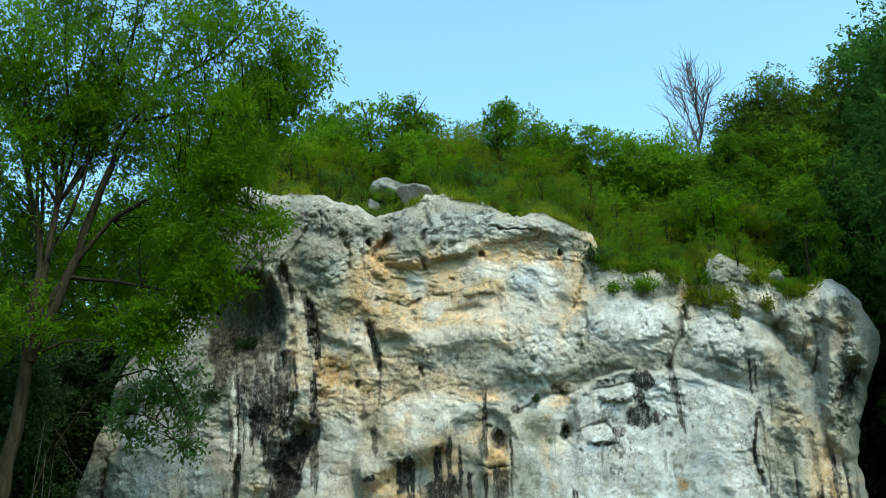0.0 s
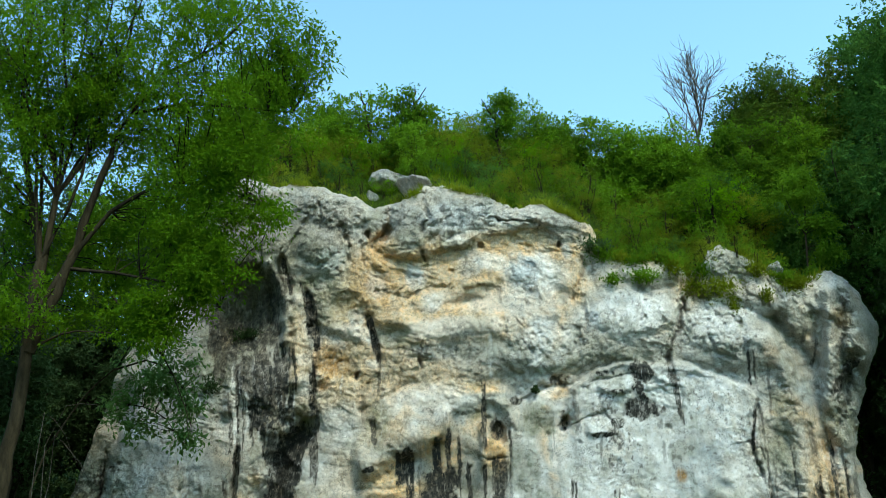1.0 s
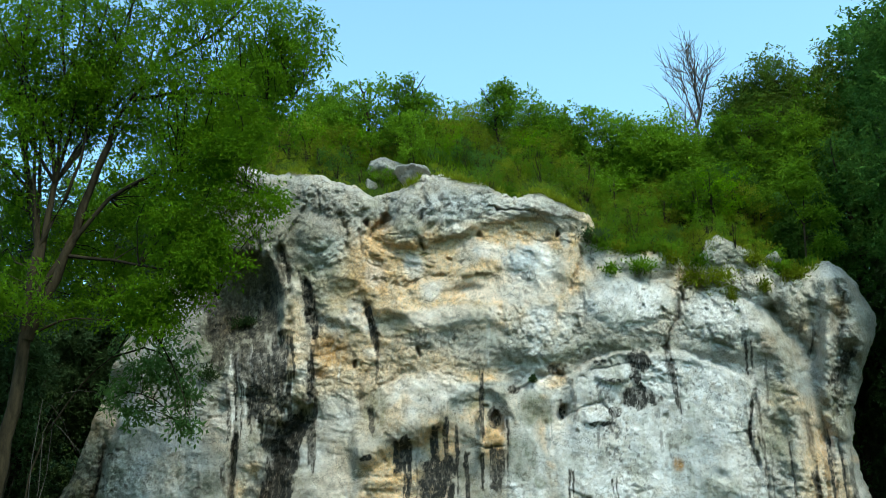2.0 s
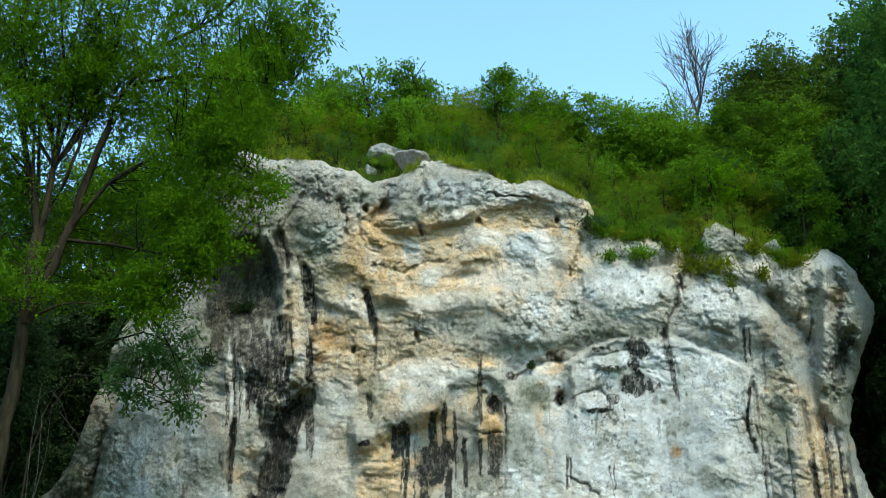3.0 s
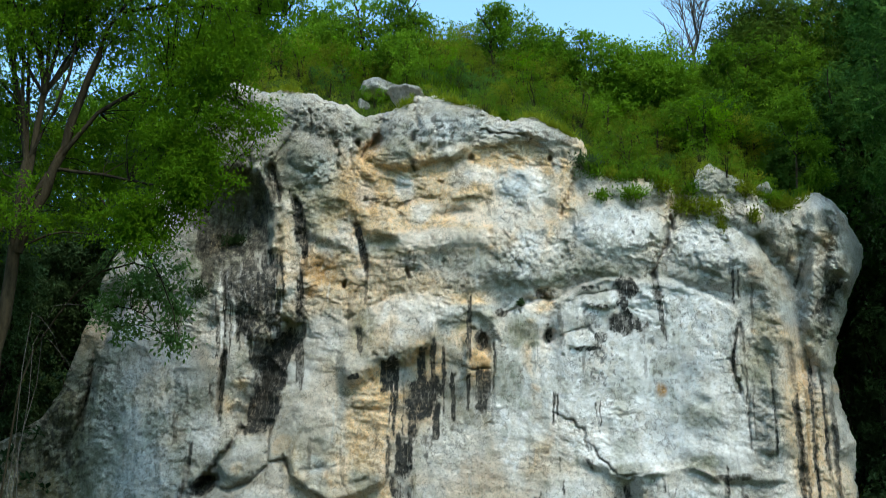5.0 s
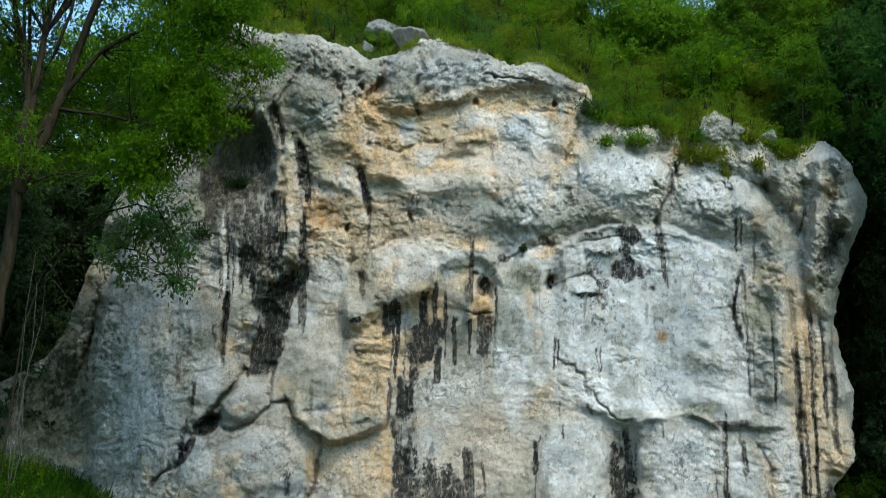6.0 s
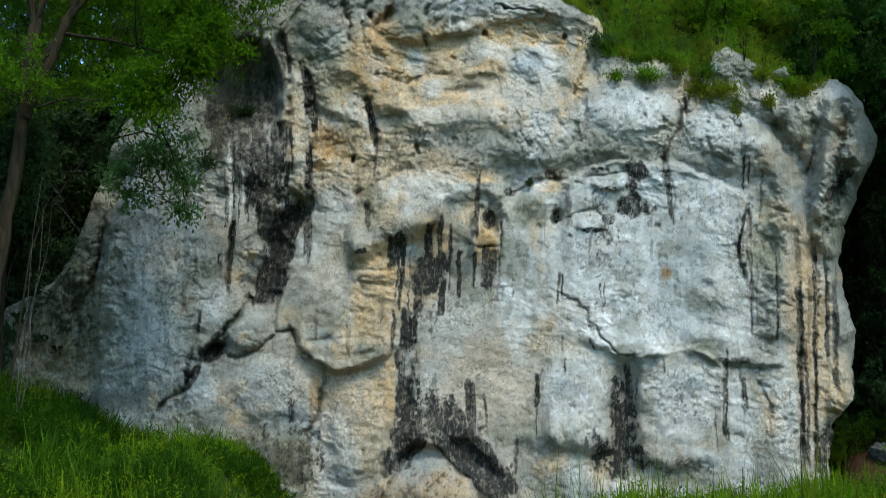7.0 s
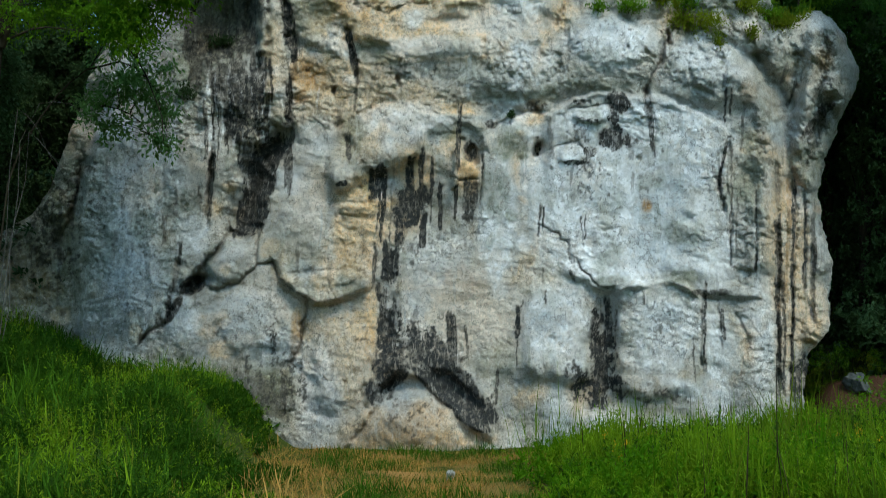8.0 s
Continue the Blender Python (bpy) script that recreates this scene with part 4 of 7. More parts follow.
patch((-6.70, 4.17), 0.9, 1.7, 0.55, BLUE, 0.8)
patch((-6.75, 3.9), 1.1, 1.9, 0.75, GREY, 0.8)
patch((-7.4, 4.3), 0.5, 1.6, 0.5, MOSS_AND_SHADE, 0.8)
speckle((-6.6, 4.6), 1.1, 1.6, 0.55, 0.08)
patch((-4.21, 2.49), 0.8, 0.5, 0.45, BLUE, 0.8)
patch((-2.52, 0.49), 0.5, 0.4, 0.45, BLUE, 0.8)
patch((4.74, 3.92), 0.8, 0.5, 0.6, BLUE, 0.8)
patch((6.01, 6.24), 0.3, 0.6, 0.3, BLUE, 0.7)
patch((-1.12, 2.73), 0.2, 0.6, 0.4, BLUE, 0.7)
patch((-6.76, 3.92), 0.9, 1.8, 0.25, WHITE, 0.9)
# left fringe again: olive dirt and tree shade in one colour
patch((-8.40, 3.20), 1.2, 0.7, 0.75, MOSS_AND_SHADE, 0.5)
patch((-8.02, 5.62), 0.6, 0.7, 0.55, MOSS_AND_SHADE, 0.7)
patch((-3.94, 0.84), 0.8, 0.6, 0.55, MOSS_AND_SHADE, 0.7)
patch((3.53, 3.20), 0.4, 0.16, 0.7, MOSS_AND_SHADE, 0.5)
patch((5.09, 3.32), 0.5, 0.15, 0.6, MOSS_AND_SHADE, 0.6)
patch((6.58, 5.26), 0.3, 0.7, 0.55, MOSS_AND_SHADE, 0.7)
patch((-3.16, 3.80), 0.6, 0.6, 0.35, MOSS_AND_SHADE, 0.8)
patch((1.14, 1.54), 0.6, 0.4, 0.45, MOSS_AND_SHADE, 0.8)
patch((-5.80, 4.17), 0.35, 0.9, 0.4, MOSS_AND_SHADE, 0.8)
patch((0.43, 3.20), 0.5, 0.4, 0.25, RUST, 0.7)
patch((-0.99, 0.02), 1.0, 0.3, 0.28, RUST, 0.7)
patch((-1.53, 1.90), 0.14, 0.4, 0.45, RUST, 0.6)
patch((-3.08, 2.13), 0.12, 0.5, 0.45, RUST, 0.6)
patch((-8.88, 3.20), 1.0, 0.7, 0.25, RUST, 0.8)
patch((-1.72, 3.68), 0.5, 0.4, 0.30, RUST, 0.8)
streak((7.40, 5.26), (7.23, 2.49), 0.06, 0.6, RUST)
streak((7.12, 4.17), (7.06, 1.54), 0.05, 0.5, RUST)
patch((4.34, 4.83), 0.12, 0.18, 0.6, RUST, 0.8)

# -- black water stains, top to bottom, with shade painted into recess, cave and arch
# three patches fill the shoulder recess with stain and painted shade
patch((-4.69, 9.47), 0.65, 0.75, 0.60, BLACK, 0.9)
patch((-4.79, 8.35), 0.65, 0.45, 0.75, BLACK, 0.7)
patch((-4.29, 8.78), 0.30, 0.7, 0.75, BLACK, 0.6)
streak((-5.57, 9.24), (-5.34, 7.92), 0.25, 0.75)
streak((-5.36, 8.57), (-5.32, 7.28), 0.18, 0.7)
streak((-5.09, 10.17), (-4.96, 9.08), 0.12, 0.7)
streak((-5.68, 10.47), (-5.69, 9.65), 0.08, 0.6)
streak((-4.48, 10.62), (-4.44, 10.00), 0.05, 0.6)
streak((-3.93, 10.11), (-3.80, 9.29), 0.07, 0.9)
streak((-3.41, 9.30), (-3.21, 7.95), 0.13, 0.92)
streak((-3.26, 8.08), (-3.34, 6.44), 0.09, 0.85)
streak((-3.72, 7.97), (-3.70, 6.96), 0.035, 0.85)
streak((-3.97, 8.24), (-3.90, 7.47), 0.06, 0.8)
streak((-4.84, 8.03), (-4.76, 7.01), 0.30, 0.6, None, 0.9)
streak((-4.28, 8.00), (-4.13, 6.23), 0.42, 0.75, None, 0.9)
streak((-4.51, 6.99), (-4.31, 6.24), 0.28, 0.9, None, 0.8)
streak((-4.19, 6.24), (-4.24, 5.51), 0.12, 0.7)
streak((-3.77, 6.16), (-4.12, 4.10), 0.34, 0.95, None, 0.5)
streak((-3.34, 6.32), (-3.30, 5.11), 0.10, 0.75, None, 0.9)
streak((-3.22, 6.93), (-3.25, 6.19), 0.07, 0.7)
streak((-4.95, 5.91), (-4.95, 5.07), 0.05, 0.75)
streak((-5.22, 5.32), (-5.13, 4.84), 0.035, 0.7)
streak((-2.01, 8.60), (-1.87, 7.82), 0.10, 0.92, None, 0.3)
streak((-1.87, 7.88), (-1.89, 6.87), 0.05, 0.55)
streak((-2.04, 6.51), (-2.02, 5.83), 0.11, 0.7, None, 0.9)
streak((-1.12, 9.02), (-1.03, 8.62), 0.04, 0.3)
streak((-1.44, 5.69), (-1.46, 4.91), 0.17, 0.92)
streak((-1.24, 5.56), (-1.31, 3.98), 0.06, 0.85)
streak((-1.12, 4.55), (-1.11, 4.03), 0.03, 0.8)
streak((-0.65, 6.01), (-0.72, 4.88), 0.11, 0.92)
streak((-0.44, 6.19), (-0.46, 4.87), 0.06, 0.88)
streak((-0.66, 5.23), (-0.75, 4.30), 0.36, 0.92, None, 0.6)
patch((-0.61, 4.99), 0.32, 0.24, 0.95, BLACK, 0.5)
streak((-0.38, 4.75), (-0.44, 3.94), 0.10, 0.9)
streak((-0.89, 4.54), (-0.91, 3.96), 0.10, 0.85)
streak((-0.22, 5.93), (-0.26, 4.40), 0.04, 0.85)
streak((-0.04, 5.21), (-0.06, 4.27), 0.06, 0.92, None, 0.3)
streak((0.36, 6.89), (0.28, 5.55), 0.05, 0.8)
streak((0.29, 5.31), (0.26, 4.49), 0.05, 0.85)
streak((0.60, 5.39), (0.51, 4.42), 0.17, 0.75, None, 0.9)
streak((0.85, 6.01), (0.78, 4.82), 0.03, 0.7)
# black fills the two deep pockets
patch((0.58, 6.02), 0.16, 0.24, 0.75, BLACK, 0.4)
patch((2.03, 6.13), 0.07, 0.20, 0.95, BLACK, 0.4)
patch((-2.14, 5.32), 0.18, 0.07, 0.9, BLACK, 0.5, 15)
patch((1.04, 6.61), 0.14, 0.10, 0.75, BLACK, 0.6)
patch((2.03, 7.00), 0.30, 0.10, 0.65, BLACK, 0.9)
patch((3.77, 7.10), 0.24, 0.24, 0.95, BLACK, 0.9, 0, 0.6)
patch((3.65, 6.74), 0.12, 0.22, 0.90, BLACK, 0.8)
patch((3.68, 6.27), 0.36, 0.24, 0.92, BLACK, 0.9, 0, 0.5)
patch((3.16, 6.02), 0.16, 0.12, 0.85, BLACK, 0.9)
# thin black lines along the small ledges of the slab
patch((3.02, 7.08), 0.35, 0.06, 0.75, BLACK, 0.9, -5)
patch((3.22, 6.69), 0.35, 0.05, 0.85, BLACK, 0.7, -12)
patch((2.78, 5.77), 0.30, 0.06, 0.85, BLACK, 0.7)
speckle((3.04, 5.42), 0.55, 0.60, 0.85, -0.02)
speckle((3.01, 6.39), 0.55, 0.40, 0.75, 0.02)
speckle((3.36, 5.05), 0.30, 0.35, 0.75, 0.0)
speckle((4.76, 6.37), 0.16, 0.50, 0.75, 0.0)
speckle((4.55, 5.59), 0.25, 0.25, 0.6, 0.05)
streak((4.43, 7.17), (4.52, 5.84), 0.06, 0.75, None, 0.8)
streak((6.11, 7.37), (6.05, 6.60), 0.04, 0.9)
streak((6.23, 7.34), (6.19, 6.74), 0.03, 0.75)
streak((6.11, 6.31), (5.85, 5.12), 0.05, 0.85, None, 0.3)
streak((6.47, 6.98), (6.36, 5.87), 0.03, 0.5)
streak((4.29, 7.59), (4.19, 7.27), 0.03, 0.7)
streak((2.09, 4.99), (2.03, 4.18), 0.035, 0.85)
streak((3.04, 4.72), (3.02, 4.14), 0.025, 0.85)
streak((2.95, 4.63), (2.94, 4.31), 0.02, 0.7)
speckle((3.98, 8.77), 0.9, 0.30, 0.7, 0.08)
speckle((5.57, 7.52), 0.7, 0.35, 0.6, 0.08)
speckle((-0.68, 7.83), 1.3, 0.28, 0.65, 0.06)
speckle((-0.74, 6.32), 1.0, 0.35, 0.65, 0.06)
speckle((-2.18, 6.89), 0.8, 0.6, 0.6, 0.08)
speckle((-2.15, 9.34), 0.5, 0.5, 0.55, 0.06)
speckle((-2.90, 11.02), 0.9, 0.6, 0.7, 0.02)
speckle((-0.83, 10.92), 0.8, 0.5, 0.75, 0.03)
speckle((0.20, 10.86), 0.9, 0.4, 0.65, 0.06)
speckle((2.38, 10.68), 0.8, 0.2, 0.65, 0.04)
speckle((1.12, 9.04), 1.1, 0.6, 0.5, 0.12)
speckle((6.21, 8.66), 0.6, 0.5, 0.75, 0.03)
streak((7.67, 7.68), (7.37, 6.93), 0.06, 0.6)
# dark band along the underside of the corner
streak((8.25, 7.02), (7.71, 6.30), 0.16, 0.75)
streak((7.46, 7.94), (7.26, 7.44), 0.05, 0.5)
streak((-1.10, 4.04), (-1.15, 3.20), 0.20, 0.95, None, 0.6)
streak((-1.27, 3.20), (-1.23, 2.01), 0.14, 0.85, None, 0.7)
streak((-1.43, 3.92), (-1.46, 3.08), 0.05, 0.75)
streak((-1.35, 5.14), (-1.39, 4.17), 0.03, 0.8)
speckle((-0.59, 3.92), 0.45, 0.35, 0.75, 0.0)
patch((-1.12, 2.01), 0.28, 0.7, 0.85, BLACK, 0.7)
patch((-0.52, 1.90), 0.55, 0.35, 0.85, BLACK, 0.9)
# next three patches, at the arch: stain plus its recess's shade, in black
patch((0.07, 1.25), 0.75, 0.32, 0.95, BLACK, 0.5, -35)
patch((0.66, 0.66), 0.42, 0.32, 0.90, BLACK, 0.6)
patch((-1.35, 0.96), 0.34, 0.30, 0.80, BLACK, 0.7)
streak((0.17, 2.49), (0.19, 1.07), 0.10, 0.85)
streak((-0.58, 2.43), (-0.58, 1.54), 0.12, 0.7)
streak((0.45, 2.49), (0.50, 1.54), 0.04, 0.7)
speckle((-0.46, 2.37), 0.7, 0.4, 0.6, 0.04)
streak((1.60, 2.73), (1.55, 2.01), 0.08, 0.85, None, 0.7)
streak((1.57, 2.13), (1.54, 1.42), 0.025, 0.8)
streak((2.14, 4.89), (2.14, 4.23), 0.03, 0.85)
streak((2.13, 3.56), (2.10, 3.20), 0.03, 0.6)
streak((2.17, 3.08), (2.17, 2.67), 0.02, 0.7)
streak((2.73, 3.50), (2.75, 3.23), 0.10, 0.7, None, 0.9)
streak((3.43, 2.91), (3.25, 0.60), 0.24, 0.95, None, 0.9)
streak((3.50, 2.67), (3.53, 1.78), 0.10, 0.7)
patch((3.26, 0.96), 0.60, 0.42, 0.97, BLACK, 0.4)
patch((2.77, 1.31), 0.25, 0.18, 0.75, BLACK, 0.7)
streak((2.75, 1.66), (2.74, 0.60), 0.05, 0.7)
streak((1.14, 1.42), (1.11, 0.60), 0.05, 0.7)
streak((4.20, 3.14), (4.22, 2.73), 0.05, 0.75)
streak((5.27, 2.01), (5.25, 1.07), 0.02, 0.6)
streak((5.56, 3.08), (5.50, 1.31), 0.03, 0.85)
streak((5.85, 2.85), (5.95, 2.01), 0.07, 0.8)
speckle((4.70, 2.13), 0.9, 0.7, 0.65, 0.06)
speckle((4.32, 0.78), 0.9, 0.2, 0.8, -0.02)
streak((6.20, 6.24), (6.07, 3.44), 0.035, 0.6)
streak((6.28, 5.26), (6.19, 3.56), 0.025, 0.45)
streak((6.67, 5.07), (6.62, 3.44), 0.025, 0.7)
streak((7.11, 4.41), (7.03, 0.60), 0.08, 0.75, None, 0.6)
streak((7.22, 3.56), (7.14, 0.60), 0.04, 0.7)
streak((7.49, 5.50), (7.31, 0.84), 0.05, 0.85)
streak((7.71, 5.26), (7.65, 2.97), 0.04, 0.85)
streak((7.87, 5.01), (7.85, 2.49), 0.06, 0.6)
# black below the corner's overhang, and a line along the ledge beside it
patch((7.52, 1.07), 0.25, 0.7, 0.9, BLACK, 0.4)
patch((5.62, 2.99), 0.5, 0.08, 0.6, BLACK, 0.8)
# cave and cleft between the blocks: their shadow painted black
patch((-5.30, 3.13), 0.30, 0.20, 0.9, BLACK, 0.3, 25, 0.8)
patch((-5.67, 2.63), 0.10, 0.34, 0.8, BLACK, 0.4, -30, 0.7)
streak((-4.88, 5.87), (-4.97, 4.41), 0.05, 0.7)
streak((-5.54, 4.11), (-5.57, 3.56), 0.06, 0.7)
streak((-5.78, 3.32), (-5.81, 2.49), 0.08, 0.7)
speckle((-3.58, 2.01), 0.20, 0.40, 1.0, -0.10)
streak((-3.36, 1.54), (-3.22, 1.45), 0.05, 0.7)
streak((-7.78, 5.87), (-7.84, 4.77), 0.06, 0.8)
speckle((-6.99, 3.92), 1.0, 1.6, 0.5, 0.08)
speckle((-3.94, 0.72), 0.8, 0.6, 0.65, 0.0)
speckle((-1.85, 4.04), 0.5, 0.6, 0.5, 0.06)
speckle((-2.06, 1.54), 0.5, 0.8, 0.5, 0.1)
speckle((-8.68, 4.04), 1.0, 0.8, 0.7, 0.0)
patch((-3.94, 0.96), 0.6, 0.5, 0.30, BLACK, 0.9)

patch((0.13, 9.23), 2.7, 1.35, 0.78, OCHRE, 0.8)
patch((-1.45, 6.85), 1.7, 1.0, 0.50, OCHRE, 0.9)
patch((-2.15, 8.94), 0.8, 0.9, 0.85, OCHRE, 0.6)
patch((1.18, 9.91), 1.5, 0.35, 0.85, OCHRE, 0.7)
# deeper tones: shade painted onto the shoulder and the arch; corner and gully darkened
# shoulder: grey-olive rock, with the ash tree's shade put into the colour
patch((-5.25, 11.15), 1.1, 0.8, 0.65, MOSS_AND_SHADE, 0.7)
patch((-4.19, 10.40), 1.1, 0.5, 0.60, MOSS_AND_SHADE, 0.7)
patch((-3.16, 10.07), 0.7, 0.4, 0.5, MOSS_AND_SHADE, 0.7)
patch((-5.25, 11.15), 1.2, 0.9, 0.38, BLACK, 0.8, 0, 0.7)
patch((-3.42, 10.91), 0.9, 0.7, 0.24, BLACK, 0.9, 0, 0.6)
# broad black over the recess deepens its painted shade
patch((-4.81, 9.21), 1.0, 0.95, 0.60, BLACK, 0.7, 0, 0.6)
patch((-5.85, 9.93), 0.5, 0.8, 0.75, MOSS_AND_SHADE, 0.6)
patch((8.03, 7.66), 1.0, 1.2, 0.25, MOSS_AND_SHADE, 0.7)
patch((7.12, 7.32), 0.5, 0.9, 0.25, MOSS_AND_SHADE, 0.6)
patch((8.59, 7.38), 0.5, 1.2, 0.3, MOSS_AND_SHADE, 0.5)
patch((6.95, 8.62), 0.7, 0.35, 0.65, GREY, 0.8)
patch((6.67, 9.30), 0.9, 0.3, 0.45, MOSS_AND_SHADE, 0.8)
patch((-2.65, 9.43), 0.6, 0.5, 0.45, MOSS_AND_SHADE, 0.8)
patch((-3.47, 7.32), 0.3, 0.6, 0.45, OCHRE, 0.6)
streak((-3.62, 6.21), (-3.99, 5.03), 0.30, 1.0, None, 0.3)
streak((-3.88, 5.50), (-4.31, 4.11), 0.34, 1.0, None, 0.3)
# black along the arch: water stain and painted shade of the recess together
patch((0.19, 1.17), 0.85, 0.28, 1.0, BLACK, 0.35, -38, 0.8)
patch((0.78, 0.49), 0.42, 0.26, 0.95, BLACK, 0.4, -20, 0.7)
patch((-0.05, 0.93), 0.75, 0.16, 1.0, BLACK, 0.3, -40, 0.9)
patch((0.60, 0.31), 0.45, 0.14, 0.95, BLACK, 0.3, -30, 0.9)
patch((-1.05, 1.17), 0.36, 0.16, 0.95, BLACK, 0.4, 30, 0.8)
patch((-3.94, 0.78), 0.80, 0.62, 0.48, BLACK, 0.7, 0, 0.6)
patch((-0.52, 0.31), 0.60, 0.40, 0.35, RUST, 0.9)
speckle((-0.64, 0.37), 0.7, 0.45, 0.8, 0.02)
patch((-3.01, 2.01), 0.14, 0.5, 0.7, OCHRE, 0.5)
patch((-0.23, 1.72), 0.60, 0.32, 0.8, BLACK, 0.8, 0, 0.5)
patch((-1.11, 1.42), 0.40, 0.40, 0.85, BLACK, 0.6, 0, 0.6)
streak((-1.12, 2.97), (-1.16, 1.54), 0.20, 0.9, None, 0.6)
# thin runs under the recess of the shoulder
run_rng = np.random.default_rng(29)
for k, x in enumerate(np.linspace(-5.15, -3.75, 30)):
    z = run_rng.uniform(7.0, 8.0)
    streak((x, z), (x + run_rng.uniform(0.0, 0.12), z - run_rng.uniform(0.7, 1.9)), run_rng.uniform(0.02, 0.06), run_rng.uniform(0.6, 0.95), (None, None, WHITE)[k % 3], 0.9)
# olive over the left fringe stands for the trees' shade
patch((-8.66, 3.56), 1.2, 1.3, 0.55, MOSS_AND_SHADE, 0.5)
patch((-8.65, 3.44), 1.3, 1.1, 0.25, OCHRE, 0.8)
patch((3.37, 1.90), 0.28, 0.95, 0.85, BLACK, 0.9, 0, 0.3)

# weathering in small blotches and runs over the whole face
wear = np.random.default_rng(37)
for _ in range(340):
    c = (wear.uniform(-8.5, 8.3), wear.uniform(-0.3, 10.5))
    size = wear.uniform(0.10, 0.45)
    kind = (OCHRE, GREY, BLUE, WHITE, MOSS_AND_SHADE, OCHRE, GREY, WHITE)[int(wear.integers(0, 8))]
    patch(c, size, size * wear.uniform(0.5, 1.6), wear.uniform(0.30, 0.75), kind, 0.9, wear.uniform(-40, 40))
for _ in range(150):
    c = (wear.uniform(-8.2, 8.3), wear.uniform(0.2, 8.5))
    kind = (BLACK, MOSS_AND_SHADE, GREY, BLUE, BLACK, WHITE)[int(wear.integers(0, 6))]
    streak(c, (c[0] + wear.uniform(-0.04, 0.04), c[1] - wear.uniform(0.25, 1.0)), wear.uniform(0.02, 0.07), wear.uniform(0.2, 0.5), kind, 0.9)
for _ in range(110):
    c = (wear.uniform(-8.2, 8.3), wear.uniform(0.2, 10.2))
    speckle(c, wear.uniform(0.15, 0.5), wear.uniform(0.08, 0.3), wear.uniform(0.3, 0.6), 0.06, wear.uniform(-25, 15))

# small pockets that water has eaten into the upper wall
pit_rng = np.random.default_rng(17)
for _ in range(36):
    size = pit_rng.uniform(0.02, 0.055)
    bulge((pit_rng.uniform(-3.4, 6.0), pit_rng.uniform(5.2, 10.4)), size, size * pit_rng.uniform(0.6, 1.5), -pit_rng.uniform(0.06, 0.16), 0, 0.6)


OUT_Z = np.linspace(-1.3, 13.0, 30)
LEFT_X = [-9.88, -9.88, -9.88, -9.88, -9.88, -9.88, -9.88, -9.88, -9.88, -9.88, -9.88, -9.67, -8.77, -8.42, -8.21, -8.12, -7.92, -7.69, -7.65, -7.45, -7.24, -7.08, -6.62, -6.24, -6.23, -6.22, -5.86, -5.85, -5.85, -5.85]
RIGHT_X = [7.54, 7.54, 7.54, 7.54, 7.59, 7.63, 7.62, 8.04, 8.22, 8.11, 8.16, 8.08, 8.01, 7.99, 8.08, 8.28, 8.45, 8.72, 8.91, 8.91, 8.74, 8.26, 7.90, 7.90, 7.90, 7.90, 7.90, 7.90, 7.90, 7.90]

BLOCKS = [
    ("shoulder_slab", "blue-grey weathered slab", [(-7.50, 6.48), (-5.88, 7.10), (-4.88, 5.87), (-5.00, 4.47), (-5.05, 3.56), (-5.35, 3.28), (-5.56, 2.99), (-5.74, 2.58), (-5.89, 2.28), (-6.20, 2.20), (-6.42, 1.90), (-6.43, 1.07), (-7.96, 1.07), (-7.85, 3.68), (-7.68, 5.62)]),
    ("foot_block", "small rounded block", [(-5.05, 3.56), (-4.78, 3.95), (-4.55, 4.29), (-4.13, 4.41), (-3.93, 4.04), (-3.95, 3.56), (-4.11, 3.42), (-4.34, 3.16), (-4.76, 3.02), (-5.04, 3.11)]),
    ("foot_block", "broad pale block", [(-5.04, 3.11), (-4.76, 3.02), (-4.34, 3.16), (-4.11, 3.42), (-3.92, 3.56), (-3.61, 3.59), (-3.46, 3.28), (-3.12, 2.97), (-2.85, 2.85), (-2.89, 2.43), (-3.04, 1.90), (-3.24, 1.48), (-4.07, 1.45), (-6.43, 1.07), (-6.42, 1.90), (-6.20, 2.20), (-5.89, 2.28), (-5.55, 2.85)]),
    ("foot_pillar", "pale pillar running down to the grass", [(-2.85, 2.85), (-2.19, 2.92), (-1.54, 3.13), (-1.47, 2.01), (-1.52, 0.84), (-1.69, 0.14), (-2.02, -0.23), (-2.15, -0.90), (-3.21, -0.90), (-3.24, 1.48), (-3.04, 1.90), (-2.89, 2.43)]),
]


# folds of the corner block and broken rock along the low rim
crack([(6.80, 8.17), (6.96, 7.46), (7.17, 6.67)], 0.08, 0.22)
crack([(7.72, 8.00), (7.51, 7.30), (7.61, 6.43)], 0.11, 0.26)
crack([(8.32, 7.77), (8.32, 7.20), (8.06, 6.53)], 0.10, 0.22)
crack([(7.32, 8.60), (7.65, 8.19), (8.15, 7.91)], 0.09, 0.22)
crack([(8.18, 8.95), (8.17, 8.49), (8.42, 8.09)], 0.07, 0.18)
crack([(5.34, 8.70), (5.56, 8.23), (6.00, 8.02)], 0.07, 0.16)
crack([(6.16, 9.26), (6.25, 8.76), (6.67, 8.44)], 0.08, 0.20)
crack([(6.76, 9.03), (6.97, 8.59), (6.78, 8.17)], 0.08, 0.20)
crack([(3.91, 9.30), (4.01, 8.77), (3.89, 8.12)], 0.05, 0.14)
bulge((6.53, 8.71), 0.30, 0.24, 0.12, -30, 0.4)
bulge((7.28, 7.95), 0.35, 0.25, 0.14, -20, 0.4)
patch((6.28, 8.26), 0.7, 0.35, 0.45, WHITE, 0.8)
patch((5.71, 6.76), 1.2, 0.25, 0.35, WHITE, 0.8, -12)

